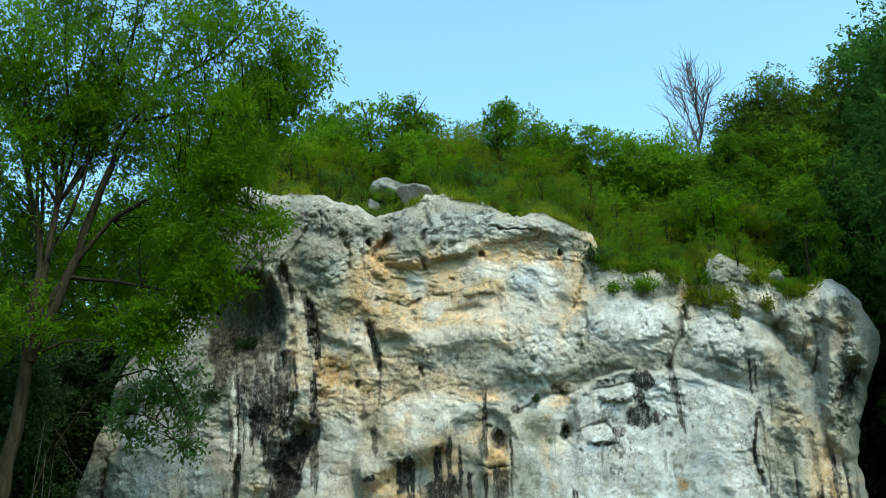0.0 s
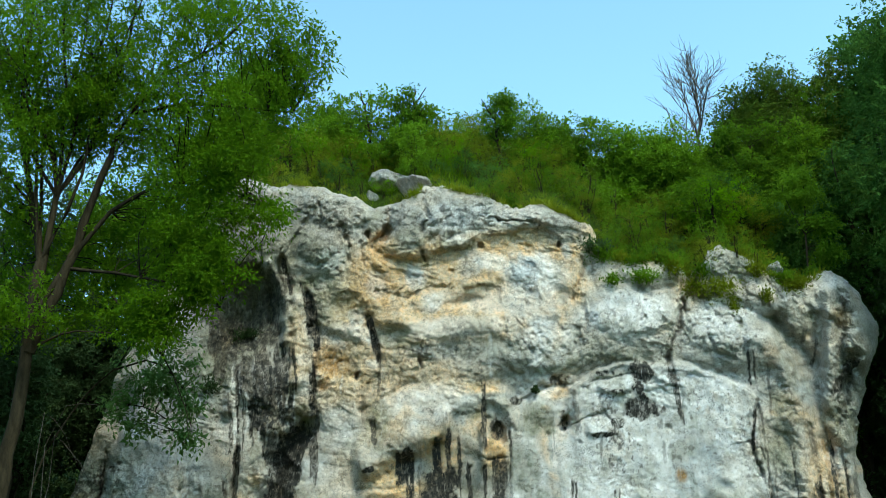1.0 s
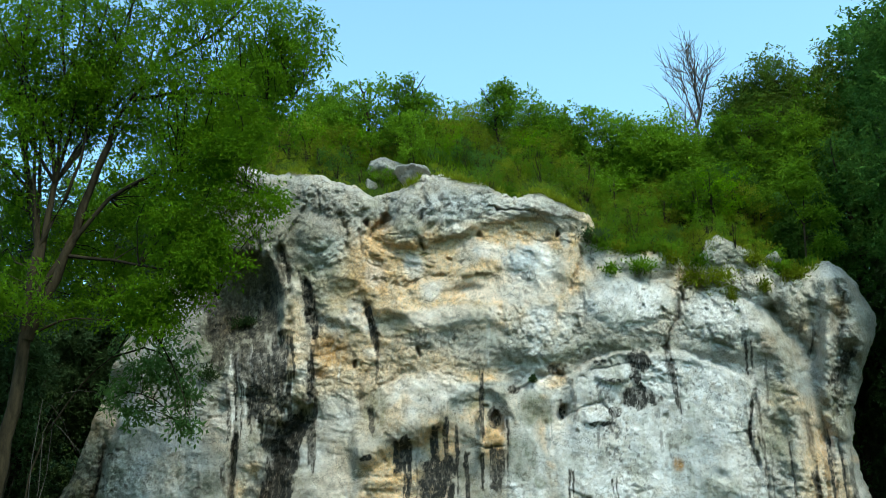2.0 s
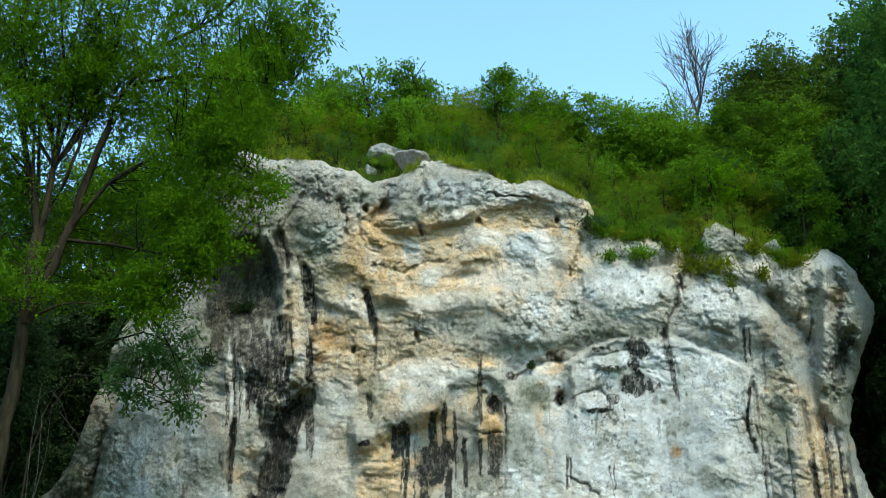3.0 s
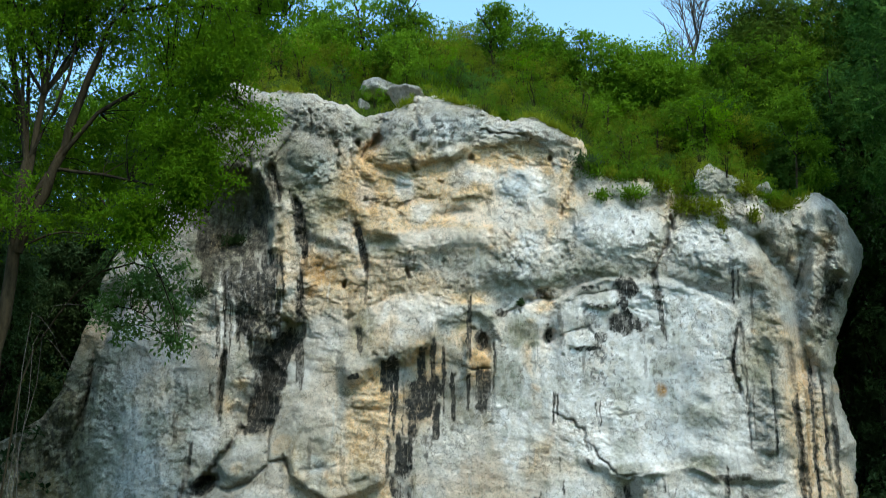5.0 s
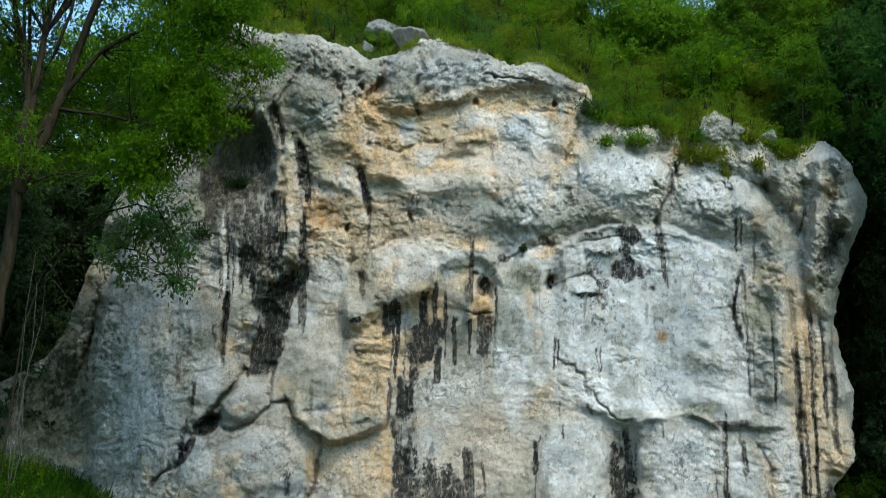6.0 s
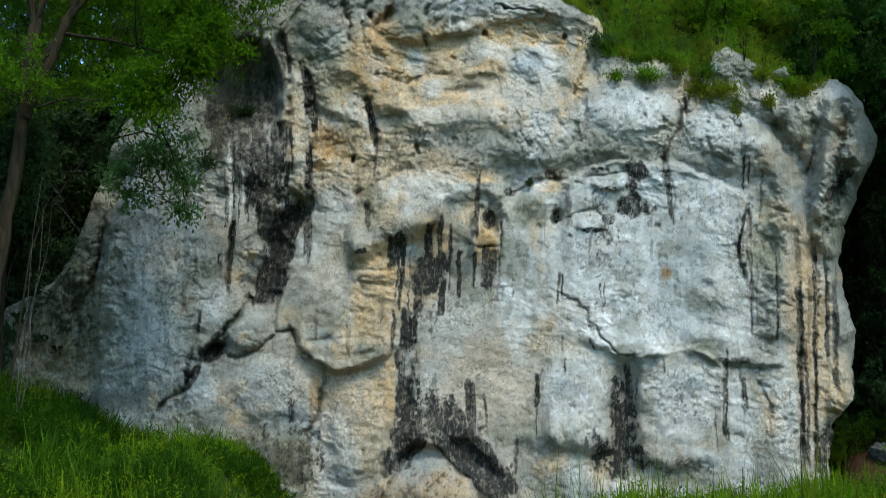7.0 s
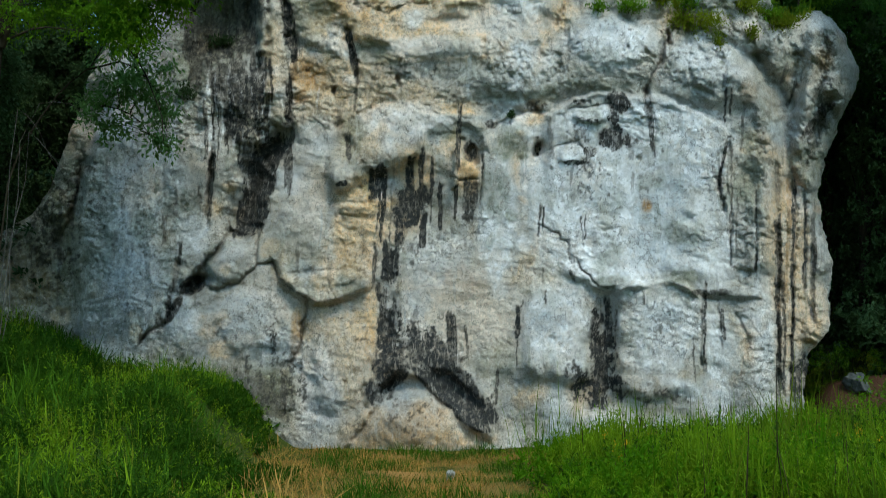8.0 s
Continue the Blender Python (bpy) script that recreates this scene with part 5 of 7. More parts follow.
# the dirty block at the foot, beside the bank
patch((-3.71, 0.84), 0.75, 0.75, 0.75, MOSS_AND_SHADE, 0.6)
patch((-4.05, 0.14), 0.5, 0.35, 0.55, GREY, 0.6)
speckle((-3.59, 0.96), 0.8, 0.7, 0.9, -0.12)
streak((-4.16, 1.31), (-4.22, 0.14), 0.05, 0.6)
streak((-3.30, 1.37), (-3.34, 0.37), 0.06, 0.7)
streak((-3.62, 1.25), (-3.63, 0.60), 0.03, 0.7)
patch((-3.72, 0.31), 0.25, 0.14, 0.7, WHITE, 0.7)

# pale washed rock of the belly and the right shoulder
patch((3.76, 8.39), 1.3, 0.45, 0.55, WHITE, 0.9)
patch((5.65, 7.71), 1.0, 0.45, 0.45, WHITE, 0.9)
patch((1.11, 8.91), 1.3, 0.35, 0.40, WHITE, 0.9)
patch((0.33, 10.86), 1.2, 0.3, 0.40, WHITE, 0.9)
patch((4.42, 7.07), 1.4, 0.3, 0.35, BLUE, 0.8)
patch((1.41, 7.72), 1.2, 0.3, 0.30, WHITE, 0.9)

bulge((7.60, 8.46), 0.34, 0.30, 0.22, -20, 0.6)
bulge((8.35, 7.39), 0.25, 0.55, 0.16, 8, 0.4)
bulge((7.09, 7.07), 0.22, 0.50, 0.14, 25, 0.4)
patch((7.61, 8.52), 0.5, 0.35, 0.45, WHITE, 0.8)
patch((7.67, 6.92), 0.7, 0.7, 0.35, WHITE, 0.9)

# warm bloom over the upper wall
patch((-0.81, 9.68), 1.2, 0.6, 0.85, OCHRE, 0.9)
patch((0.93, 10.06), 1.2, 0.35, 0.75, OCHRE, 0.9)
patch((-1.53, 8.65), 0.9, 0.6, 0.6, OCHRE, 0.9)
crack([(-4.00, 10.45), (-4.06, 9.98), (-3.97, 9.36)], 0.04, 0.22, 0.5)
crack([(-3.16, 11.46), (-3.08, 11.03), (-3.21, 10.59)], 0.04, 0.16, 0.3)
crack([(-2.12, 10.98), (-2.23, 10.41), (-2.14, 9.88)], 0.04, 0.16, 0.2)
crack([(-4.86, 11.55), (-4.34, 11.27), (-3.68, 11.32)], 0.05, 0.14)

# left fringe: more olive for the painted tree shade, and lichen specks
patch((-8.4, 4.4), 0.8, 1.5, 0.7, MOSS_AND_SHADE, 0.7)
speckle((-8.3, 4.6), 0.9, 1.5, 0.85, -0.12)
speckle((4.23, 5.37), 1.5, 0.8, 0.6, 0.10)
speckle((6.02, 5.53), 0.8, 0.7, 0.6, 0.08)
speckle((3.94, 8.38), 1.1, 0.5, 0.55, 0.10)
speckle((5.84, 7.77), 0.9, 0.5, 0.55, 0.10)
speckle((0.64, 9.33), 1.6, 0.5, 0.55, 0.14)


def within(loop):
    """Which points of the relief lie inside a closed line."""
    inside = np.zeros(GX.shape, bool)
    for (x0, z0), (x1, z1) in zip(loop, loop[1:] + loop[:1]):
        cross = (z0 > GZ) != (z1 > GZ)
        if z1 != z0:
            inside ^= cross & (GX < (x1 - x0) * (GZ - z0) / (z1 - z0) + x0)
    return inside


def build_cliff():
    # how rough the rock is: broken at the crown and the fringe, smoother on slab and pillars
    rough = 0.55 + 0.45 * smooth(-0.35, 0.45, fbm(GX * 0.7, GZ * 0.7, 3, 0.55, seed=91))
    rough = rough * (0.64 + 0.08 * smooth(8.8, 10.2, GZ + 0.5 * fbm(GX, GZ, 3, seed=13)))
    rough = rough + 0.06 * smooth(6.4, 7.2, GX) + 0.55 * smooth(-6.9, -7.5, GX)
    rough = rough * (1 - 0.42 * smooth(7.2, 5.8, GZ) * smooth(-5.8, -5.2, GX) * smooth(6.6, 6.0, GX))
    rough = rough * (1 - 0.30 * np.exp(-((GX - 1.2) / 2.6) ** 2 - ((GZ - 9.2) / 1.0) ** 2))
    # rounded knobs parted by sharp creases, scalloped dents, pocks and grain
    relief = 0.62 * H + rough * 0.09 * (np.abs(fbm(WX * 1.25, WZ * 1.35, 4, 0.5, seed=81)) * 2.0 - 0.35)
    relief += rough * 0.06 * (np.abs(fbm(WX * 3.1, WZ * 3.4, 4, 0.55, seed=82)) * 2.0 - 0.35)
    near, next_near = cells(WX * 2.3, WZ * 2.6, 84)
    relief -= rough * 0.05 * smooth(0.55, 0.0, near) * smooth(-0.2, 0.3, fbm(GX * 0.9, GZ * 0.9, 3, seed=86))
    where = smooth(0.0, 0.35, fbm(GX * 0.8 + 5, GZ * 0.8, 3, seed=88) + 0.2 * smooth(8.8, 10.0, GZ))
    relief -= 0.025 * where * rough * np.exp(-((next_near - near) / 0.10) ** 2)
    near, _ = cells(WX * 6.5, WZ * 7.5, 94)
    relief -= rough * 0.048 * smooth(0.42, 0.1, near) * smooth(0.0, 0.4, fbm(GX * 1.4, GZ * 1.4, 3, seed=96) + 0.1)
    relief += rough * 0.052 * fbm(WX * 4.5, WZ * 5.0, 6, 0.68, seed=83)
    beds = fbm(WX * 1.5 + 3, (WZ + 0.25 * WX) * 5.0, 4, 0.6, seed=89) * 5
    beds = np.floor(beds) + smooth(0.5, 1.0, beds - np.floor(beds))
    relief += rough * 0.035 * beds * smooth(0.05, 0.35, fbm(GX * 0.7, GZ * 0.9, 3, seed=93) + 0.12 * smooth(9.0, 10.2, GZ))
    # the outline, behind which the rock turns away into the hill
    wob = 0.16 * fbm(GX * 1.8, GZ * 1.8, 5, 0.6, seed=95)
    left = np.interp(GZ, OUT_Z, LEFT_X) + wob
    right = np.interp(GZ, OUT_Z, RIGHT_X) + wob
    top = rim(GX) + 0.6 * wob + 0.10 * fbm(GX * 4.0, GZ * 1.0, 4, 0.6, seed=99)
    side = np.minimum(GX - left, right - GX)
    inside = np.minimum(side, top - GZ)
    turn_r = np.where(top - GZ < side, 0.24, 0.42) * (1 + 0.4 * fbm(GX * 0.9, GZ * 0.9, 3, seed=97))
    e = np.clip(1 - inside / turn_r, 0, 1)
    back = turn_r * 0.9 * (1 - np.sqrt(np.clip(1 - e * e, 0, 1)))
    behind = np.maximum(-inside, 0)
    back += np.minimum(behind, 0.6) * 7.5
    x = np.clip(GX, left, right)
    z = np.minimum(GZ, top)
    shrink = 1 - 0.02 * np.minimum(behind, 0.6)
    depth = FACE - relief + back
    k = depth / FACE
    px, pz = x * k * shrink, EYE[2] + (z - EYE[2]) * k * shrink
    n, m = GX.shape
    idx = np.arange(n * m).reshape(n, m)
    keep = (behind < 0.62)
    cell = keep[:-1, :-1] & keep[1:, 1:] & keep[:-1, 1:] & keep[1:, :-1]
    quads = np.stack([idx[:-1, :-1], idx[:-1, 1:], idx[1:, 1:], idx[1:, :-1]], -1)
    co = np.stack([px, depth, pz], -1).reshape(-1, 3)
    # these colours hold rock stains plus the shade painted into recess, arch and fringe
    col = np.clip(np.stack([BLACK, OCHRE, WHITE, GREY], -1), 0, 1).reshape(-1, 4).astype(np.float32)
    hue = np.clip(np.stack([RUST, MOSS_AND_SHADE, BLUE, BLUE], -1), 0, 1).reshape(-1, 4).astype(np.float32)
    place = co.reshape(n, m, 3)
    nrm = np.cross(np.gradient(place, axis=1), np.gradient(place, axis=0)).reshape(-1, 3)
    nrm = nrm / (np.linalg.norm(nrm, axis=1)[:, None] + 1e-9)
    cliff = new("cliff")
    cliff.location = (0, FACE, 0)
    tagged(cliff, "tall pale limestone crag with ochre patches and black water streaks", "cliff")
    # the face, and the blocks at its foot that open joints set apart
    owner = np.zeros((n, m), int)
    for k, (_, _, loop) in enumerate(BLOCKS):
        owner[within(loop)] = k + 1
    owner = owner[:-1, :-1]
    names = [("rock_face", "")] + [(name, label) for name, label, _ in BLOCKS]
    for k, (name, label) in enumerate(names):
        used, q = np.unique(quads[cell & (owner == k)], return_inverse=True)
        me = array_mesh(name, co[used] - np.array([0, FACE, 0]), q.reshape(-1, 4), ROCK, True)
        at = me.attributes.new("tone", 'FLOAT_COLOR', 'POINT')
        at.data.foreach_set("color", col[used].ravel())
        at = me.attributes.new("tint", 'FLOAT_COLOR', 'POINT')
        at.data.foreach_set("color", hue[used].ravel())
        me.normals_split_custom_set_from_vertices(nrm[used])
        part(name, me, ROCK, cliff, label)
    return depth


DEPTH = build_cliff()


def face_depth(c):
    """How far back the cliff's surface lies at the place c of its plane."""
    i = int(np.clip(np.searchsorted(GX[0], c[0]), 0, GX.shape[1] - 1))
    j = int(np.clip(np.searchsorted(GZ[:, 0], c[1]), 0, GX.shape[0] - 1))
    return float(DEPTH[j, i])


# ---- growing things ----


def tube(pts, radii, sides=6):
    """Corners and faces of a tapering stem along pts."""
    pts = np.asarray(pts, float)
    tang = np.gradient(pts, axis=0)
    tang /= np.linalg.norm(tang, axis=1)[:, None] + 1e-9
    ref = np.where(np.abs(tang[:, 2:3]) > 0.9, np.array([[1.0, 0, 0]]), np.array([[0, 0, 1.0]]))
    u = np.cross(tang, ref)
    u /= np.linalg.norm(u, axis=1)[:, None] + 1e-9
    v = np.cross(tang, u)
    ang = np.linspace(0, 2 * np.pi, sides, endpoint=False)
    ring = u[:, None] * np.cos(ang)[None, :, None] + v[:, None] * np.sin(ang)[None, :, None]
    verts = (pts[:, None] + ring * np.asarray(radii)[:, None, None]).reshape(-1, 3)
    i = np.arange(len(pts) - 1)[:, None] * sides
    j = np.arange(sides)[None, :]
    k = (j + 1) % sides
    quads = np.stack([i + j, i + k, i + sides + k, i + sides + j], -1).reshape(-1, 4)
    return verts, quads


def joined(pieces):
    verts, quads, base = [], [], 0
    for v, q in pieces:
        verts.append(v)
        quads.append(q + base)
        base += len(v)
    return np.concatenate(verts), np.concatenate(quads)


def bent(rng, a, b, n=6, wander=0.08, sag=0.0):
    """A wandering line from a to b."""
    a, b = np.asarray(a, float), np.asarray(b, float)
    t = np.linspace(0, 1, n)[:, None]
    size = np.linalg.norm(b - a)
    off = np.cumsum(rng.normal(0, wander * size / n, (n, 3)), axis=0) * np.sin(np.pi * t)
    p = a + (b - a) * t + off
    p[:, 2] += sag * size * np.sin(np.pi * t[:, 0])
    return p


def leaves(rng, at, out, size, slim=0.42, droop=0.25):
    """Pointed leaves, folded along the midrib, at the given places and along the given ways."""
    n = len(at)
    d = out + rng.normal(0, 0.45, (n, 3))
    d[:, 2] -= droop
    d /= np.linalg.norm(d, axis=1)[:, None] + 1e-9
    up = rng.normal(0, 0.55, (n, 3)) + np.array([0, 0, 1.0])
    s = np.cross(d, up)
    s /= np.linalg.norm(s, axis=1)[:, None] + 1e-9
    nrm = np.cross(s, d)
    L = (size * rng.uniform(0.65, 1.3, n))[:, None]
    w = L * slim * 0.5
    mid = at + d * L * 0.45
    v = np.stack([at, mid + s * w + nrm * w * 0.35, at + d * L - nrm * L * 0.08, mid - s * w + nrm * w * 0.35], 1)
    return v.reshape(-1, 3), np.arange(4 * n).reshape(n, 4)


def sprays(rng, centres, radius, per, twig, size, slim=0.42, droop=0.25):
    """Leafy twigs round the centres: places and ways of their leaves."""
    centres = np.asarray(centres, float)
    n = len(centres)
    way = rng.normal(0, 1, (n, 3))
    way[:, 2] = way[:, 2] * 0.6 - droop * 0.4
    way /= np.linalg.norm(way, axis=1)[:, None]
    t = np.tile(np.linspace(0.0, 1.0, per), (n, 1))
    at = centres[:, None] + way[:, None] * (t[..., None] - 0.35) * twig + rng.normal(0, 0.05 * radius + 0.012, (n, per, 3))
    at[..., 2] -= droop * twig * t ** 2
    out = np.repeat(way[:, None], per, 1) + rng.normal(0, 0.7, (n, per, 3))
    return leaves(rng, at.reshape(-1, 3), out.reshape(-1, 3), size, slim, droop)


def lobe_points(rng, centre, radius, count, squash=0.75):
    """Places near the skin of a rounded clump."""
    d = rng.normal(0, 1, (count, 3))
    d /= np.linalg.norm(d, axis=1)[:, None]
    r = radius * rng.uniform(0.35, 1.05, count) ** 0.6
    p = d * r[:, None]
    p[:, 2] *= squash
    return np.asarray(centre) + p


def woody(name, seed, stems, lobes, mats, leaf, per=14, spray=16, slim=0.42, droop=0.25, label="", category="tree",
          group="", twig=0.4, fine=0.02, sides=7):
    """A tree or bush: stems as (line, foot radius, tip radius), a thin branch from the nearest stem to every lobe, and leafy twigs about it."""
    rng = np.random.default_rng(seed)
    pieces, nodes = [], []
    for line, r0, r1 in stems:
        line = np.asarray(line, float)
        t = np.linspace(0, 1, len(line))
        many = np.linspace(0, 1, 2 * len(line))
        line = np.stack([np.interp(many, t, line[:, k]) for k in range(3)], 1)
        line[1:-1] += rng.normal(0, 0.25 * r0, (len(line) - 2, 3))
        pieces.append(tube(line, np.linspace(r0, r1, len(line)), sides))
        nodes.append(line[2:])
    nodes = np.concatenate(nodes)
    clumps = []
    for c, r in lobes:
        c = np.asarray(c, float)
        d = np.linalg.norm(nodes - c, axis=1) + 1.5 * np.maximum(nodes[:, 2] - c[2] + 0.4 * r, 0)
        line = bent(rng, nodes[int(np.argmin(d))], c, 5, 0.25, 0.06)
        size = fine * (0.6 + 0.5 * np.linalg.norm(line[0] - c))
        pieces.append(tube(line, np.linspace(size, size * 0.35, 5), 3))
        pts = lobe_points(rng, c, r, spray)
        for p in pts[:max(1, spray // 10)]:
            pieces.append(tube(bent(rng, line[2 + int(rng.integers(0, 3))], p, 3, 0.2), np.linspace(size * 0.4, size * 0.2, 3), 3))
        clumps.append(pts)
    pts = np.concatenate(clumps)
    base = np.asarray(stems[0][0][0], float)
    root = new(name)
    root.location = base
    v, q = joined(pieces)
    part("trunk", array_mesh("trunk", v - base, q, mats[0], True), mats[0], root)
    v, q = sprays(rng, pts, 0.5, per, twig, leaf, slim, droop)
    part("crown", array_mesh("crown", v - base, q, mats[1]), mats[1], root)
    return tagged(root, label, category, group)


def crown_lobes(seed, centre, rx, ry, rz, count, size):
    """Clumps spread through an uneven rounded crown."""
    rng = np.random.default_rng(seed)
    d = rng.normal(0, 1, (count, 3))
    d /= np.linalg.norm(d, axis=1)[:, None]
    p = d * (rng.uniform(0.15, 1, count) ** 0.45)[:, None] * np.array([rx, ry, rz])
    return [(np.asarray(centre) + q, size * rng.uniform(0.6, 1.3)) for q in p]


def at_view(c, y):
    """The place at depth y in line with the place c of the cliff's plane."""
    return np.array([c[0] * y / FACE, y, EYE[2] + (c[1] - EYE[2]) * y / FACE])


def on_ground(x, y, sink=0.05):
    return np.array([x, y, float(ground_height(x, y)) - sink])


def ash_tree():
    def line(*cs, y=17.0):
        return [at_view(c, y) for c in cs]
    foot = at_view((-10.07, 5.15), 17.0)
    trunk = [on_ground(foot[0] - 0.05, 17.0, 0.15)] + line((-9.99, 5.15), (-9.81, 6.32), (-9.71, 8.06), (-9.53, 9.36), (-9.56, 10.44))
    stems = [(trunk, 0.15, 0.08),
             (line((-9.56, 10.44), (-9.85, 11.87), (-10.30, 13.68), (-10.36, 15.40), (-10.36, 17.55), (-10.50, 20.21)), 0.06, 0.015),
             (line((-9.54, 9.56), (-9.39, 11.41), (-9.31, 12.10), (-8.68, 13.03), (-8.44, 14.03), (-8.05, 15.24), (-7.75, 16.85), (-7.67, 19.26)), 0.065, 0.015),
             (line((-9.53, 9.29), (-9.01, 10.13), (-8.63, 11.07), (-8.14, 13.08), (-7.79, 14.04), (-6.96, 15.16), (-6.46, 16.59), (-6.27, 19.15)), 0.06, 0.015),
             (line((-9.61, 8.31), (-9.23, 9.34), (-8.83, 10.40), (-8.52, 11.78), (-8.07, 13.08)), 0.10, 0.06),
             (line((-8.81, 10.53), (-7.92, 11.74), (-6.69, 12.32), (-5.35, 12.08), (-4.41, 11.51)), 0.045, 0.012),
             (line((-7.60, 14.18), (-6.37, 14.33), (-5.13, 14.16), (-3.76, 13.91)), 0.035, 0.01),
             (line((-6.96, 15.16), (-5.86, 15.72), (-4.90, 16.64), (-4.06, 17.93)), 0.04, 0.012),
             (line((-10.26, 13.99), (-10.81, 15.28), (-11.49, 16.96)), 0.04, 0.012),
             (line((-9.85, 11.87), (-10.46, 12.64), (-11.19, 13.14)), 0.035, 0.012),
             (line((-8.62, 13.11), (-9.28, 14.54), (-9.51, 16.48), (-9.64, 18.88)), 0.04, 0.012),
             (line((-9.75, 8.19), (-9.40, 8.49), (-8.73, 8.78), (-7.78, 8.65)), 0.03, 0.008),
             (line((-8.92, 10.26), (-7.61, 10.04), (-6.18, 9.68), (-5.39, 9.10)), 0.035, 0.008),
             (line((-7.83, 9.52), (-7.15, 8.68), (-6.48, 7.86), (-6.06, 6.84), (-5.98, 6.22)), 0.02, 0.005)]
    rng = np.random.default_rng(77)
    fork, tops = at_view((-9.53, 10.17), 17.0), ((-12.27, 18.74), (-6.54, 18.64))
    for k in range(11):
        f = (k + rng.uniform(0, 0.8)) / 11
        tip = at_view((tops[0][0] + (tops[1][0] - tops[0][0]) * f, tops[0][1] + rng.uniform(-2.0, 1.0)), 17.0 + rng.uniform(-1.0, 1.2))
        start = stems[0][0][-1] if k % 2 else stems[2][0][2]
        stems.append((bent(rng, start, tip, 7, 0.16), 0.035, 0.007))
    lobes = crown_lobes(1, at_view((-9.55, 16.16), 17.0), 1.8, 1.5, 1.9, 150, 0.46)
    lobes += crown_lobes(2, at_view((-5.56, 15.06), 16.5), 1.6, 1.3, 1.9, 94, 0.46)
    lobes += crown_lobes(12, at_view((-6.54, 18.64), 16.5), 1.9, 1.2, 1.1, 42, 0.5)
    lobes += crown_lobes(3, at_view((-7.27, 10.85), 17.8), 1.7, 0.7, 1.1, 60, 0.40)
    lobes += crown_lobes(4, at_view((-5.45, 12.7), 16.3), 0.75, 0.7, 0.65, 22, 0.44)
    lobes += crown_lobes(9, at_view((-4.81, 11.75), 16.4), 0.75, 0.5, 0.4, 7, 0.26)
    lobes += crown_lobes(13, at_view((-6.18, 9.75), 16.4), 0.55, 0.4, 0.4, 16, 0.26)
    lobes += crown_lobes(14, at_view((-7.16, 9.01), 16.4), 0.6, 0.4, 0.35, 14, 0.26)
    lobes += crown_lobes(5, at_view((-9.53, 9.89), 17.9), 1.3, 0.6, 1.2, 30, 0.42)
    lobes += crown_lobes(15, at_view((-6.26, 11.63), 16.3), 0.8, 0.5, 0.7, 14, 0.36)
    lobes += crown_lobes(17, at_view((-10.13, 9.39), 16.4), 0.8, 0.3, 0.5, 8, 0.3)
    lobes += crown_lobes(6, at_view((-10.51, 13.09), 16.8), 0.9, 0.9, 1.6, 40, 0.42)
    lobes += crown_lobes(20, at_view((-5.9, 10.7), 16.4), 0.65, 0.4, 0.65, 17, 0.34)
    lobes += crown_lobes(21, at_view((-4.75, 11.35), 16.3), 0.60, 0.3, 0.45, 6, 0.26)
    lobes += crown_lobes(22, at_view((-6.6, 8.9), 16.5), 0.5, 0.3, 0.4, 10, 0.26)
    lobes += crown_lobes(18, at_view((-3.75, 15.4), 16.4), 0.60, 0.5, 0.9, 16, 0.34)
    lobes += crown_lobes(19, at_view((-5.6, 10.2), 16.4), 0.5, 0.4, 0.5, 14, 0.28)
    lobes += crown_lobes(8, at_view((-8.13, 13.99), 17.3), 1.1, 0.9, 1.0, 36, 0.42)
    woody("ash_tree", 11, stems, lobes, (BARK, LEAF_ASH), 0.088, 16, 13, 0.38, 0.4,
          "slender ash tree with airy bright green foliage on the bank", "tree", twig=0.42, fine=0.011)


ash_tree()


def hanging_bough():
    """A low tree before the cliff's shoulder, with small grey-green leaves on drooping twigs."""
    y = 18.5
    foot = at_view((-9.57, 5.12), y)
    stems = [([on_ground(foot[0], y, 0.1), at_view((-9.26, 5.69), y), at_view((-8.74, 6.63), y), at_view((-8.13, 7.46), y), at_view((-7.66, 7.81), y), at_view((-7.15, 8.68), y)], 0.02, 0.01),
             ([at_view((-7.66, 7.81), y), at_view((-6.86, 8.01), y), at_view((-6.21, 7.47), y), at_view((-5.93, 6.46), y)], 0.02, 0.006),
             ([at_view((-7.90, 6.82), y), at_view((-7.17, 7.03), y), at_view((-6.55, 6.74), y), at_view((-6.09, 6.11), y)], 0.016, 0.005)]
    lobes = crown_lobes(41, at_view((-6.68, 8.13), y), 0.75, 0.4, 0.55, 14, 0.26)
    lobes += crown_lobes(42, at_view((-6.13, 7.09), y), 0.30, 0.3, 0.65, 12, 0.22)
    lobes += crown_lobes(43, at_view((-7.29, 6.91), y), 0.6, 0.4, 0.45, 12, 0.22)
    lobes += crown_lobes(46, at_view((-6.75, 7.45), y), 0.45, 0.4, 0.5, 12, 0.22)
    lobes += crown_lobes(44, at_view((-6.04, 6.23), y), 0.18, 0.2, 0.14, 5, 0.12)
    woody("young_tree", 45, stems, lobes, (BARK, LEAF_BLUE), 0.115, 9, 6, 0.42, 0.5,
          "young tree with drooping grey-green leaves before the crag", "tree", twig=0.3, fine=0.008)


hanging_bough()


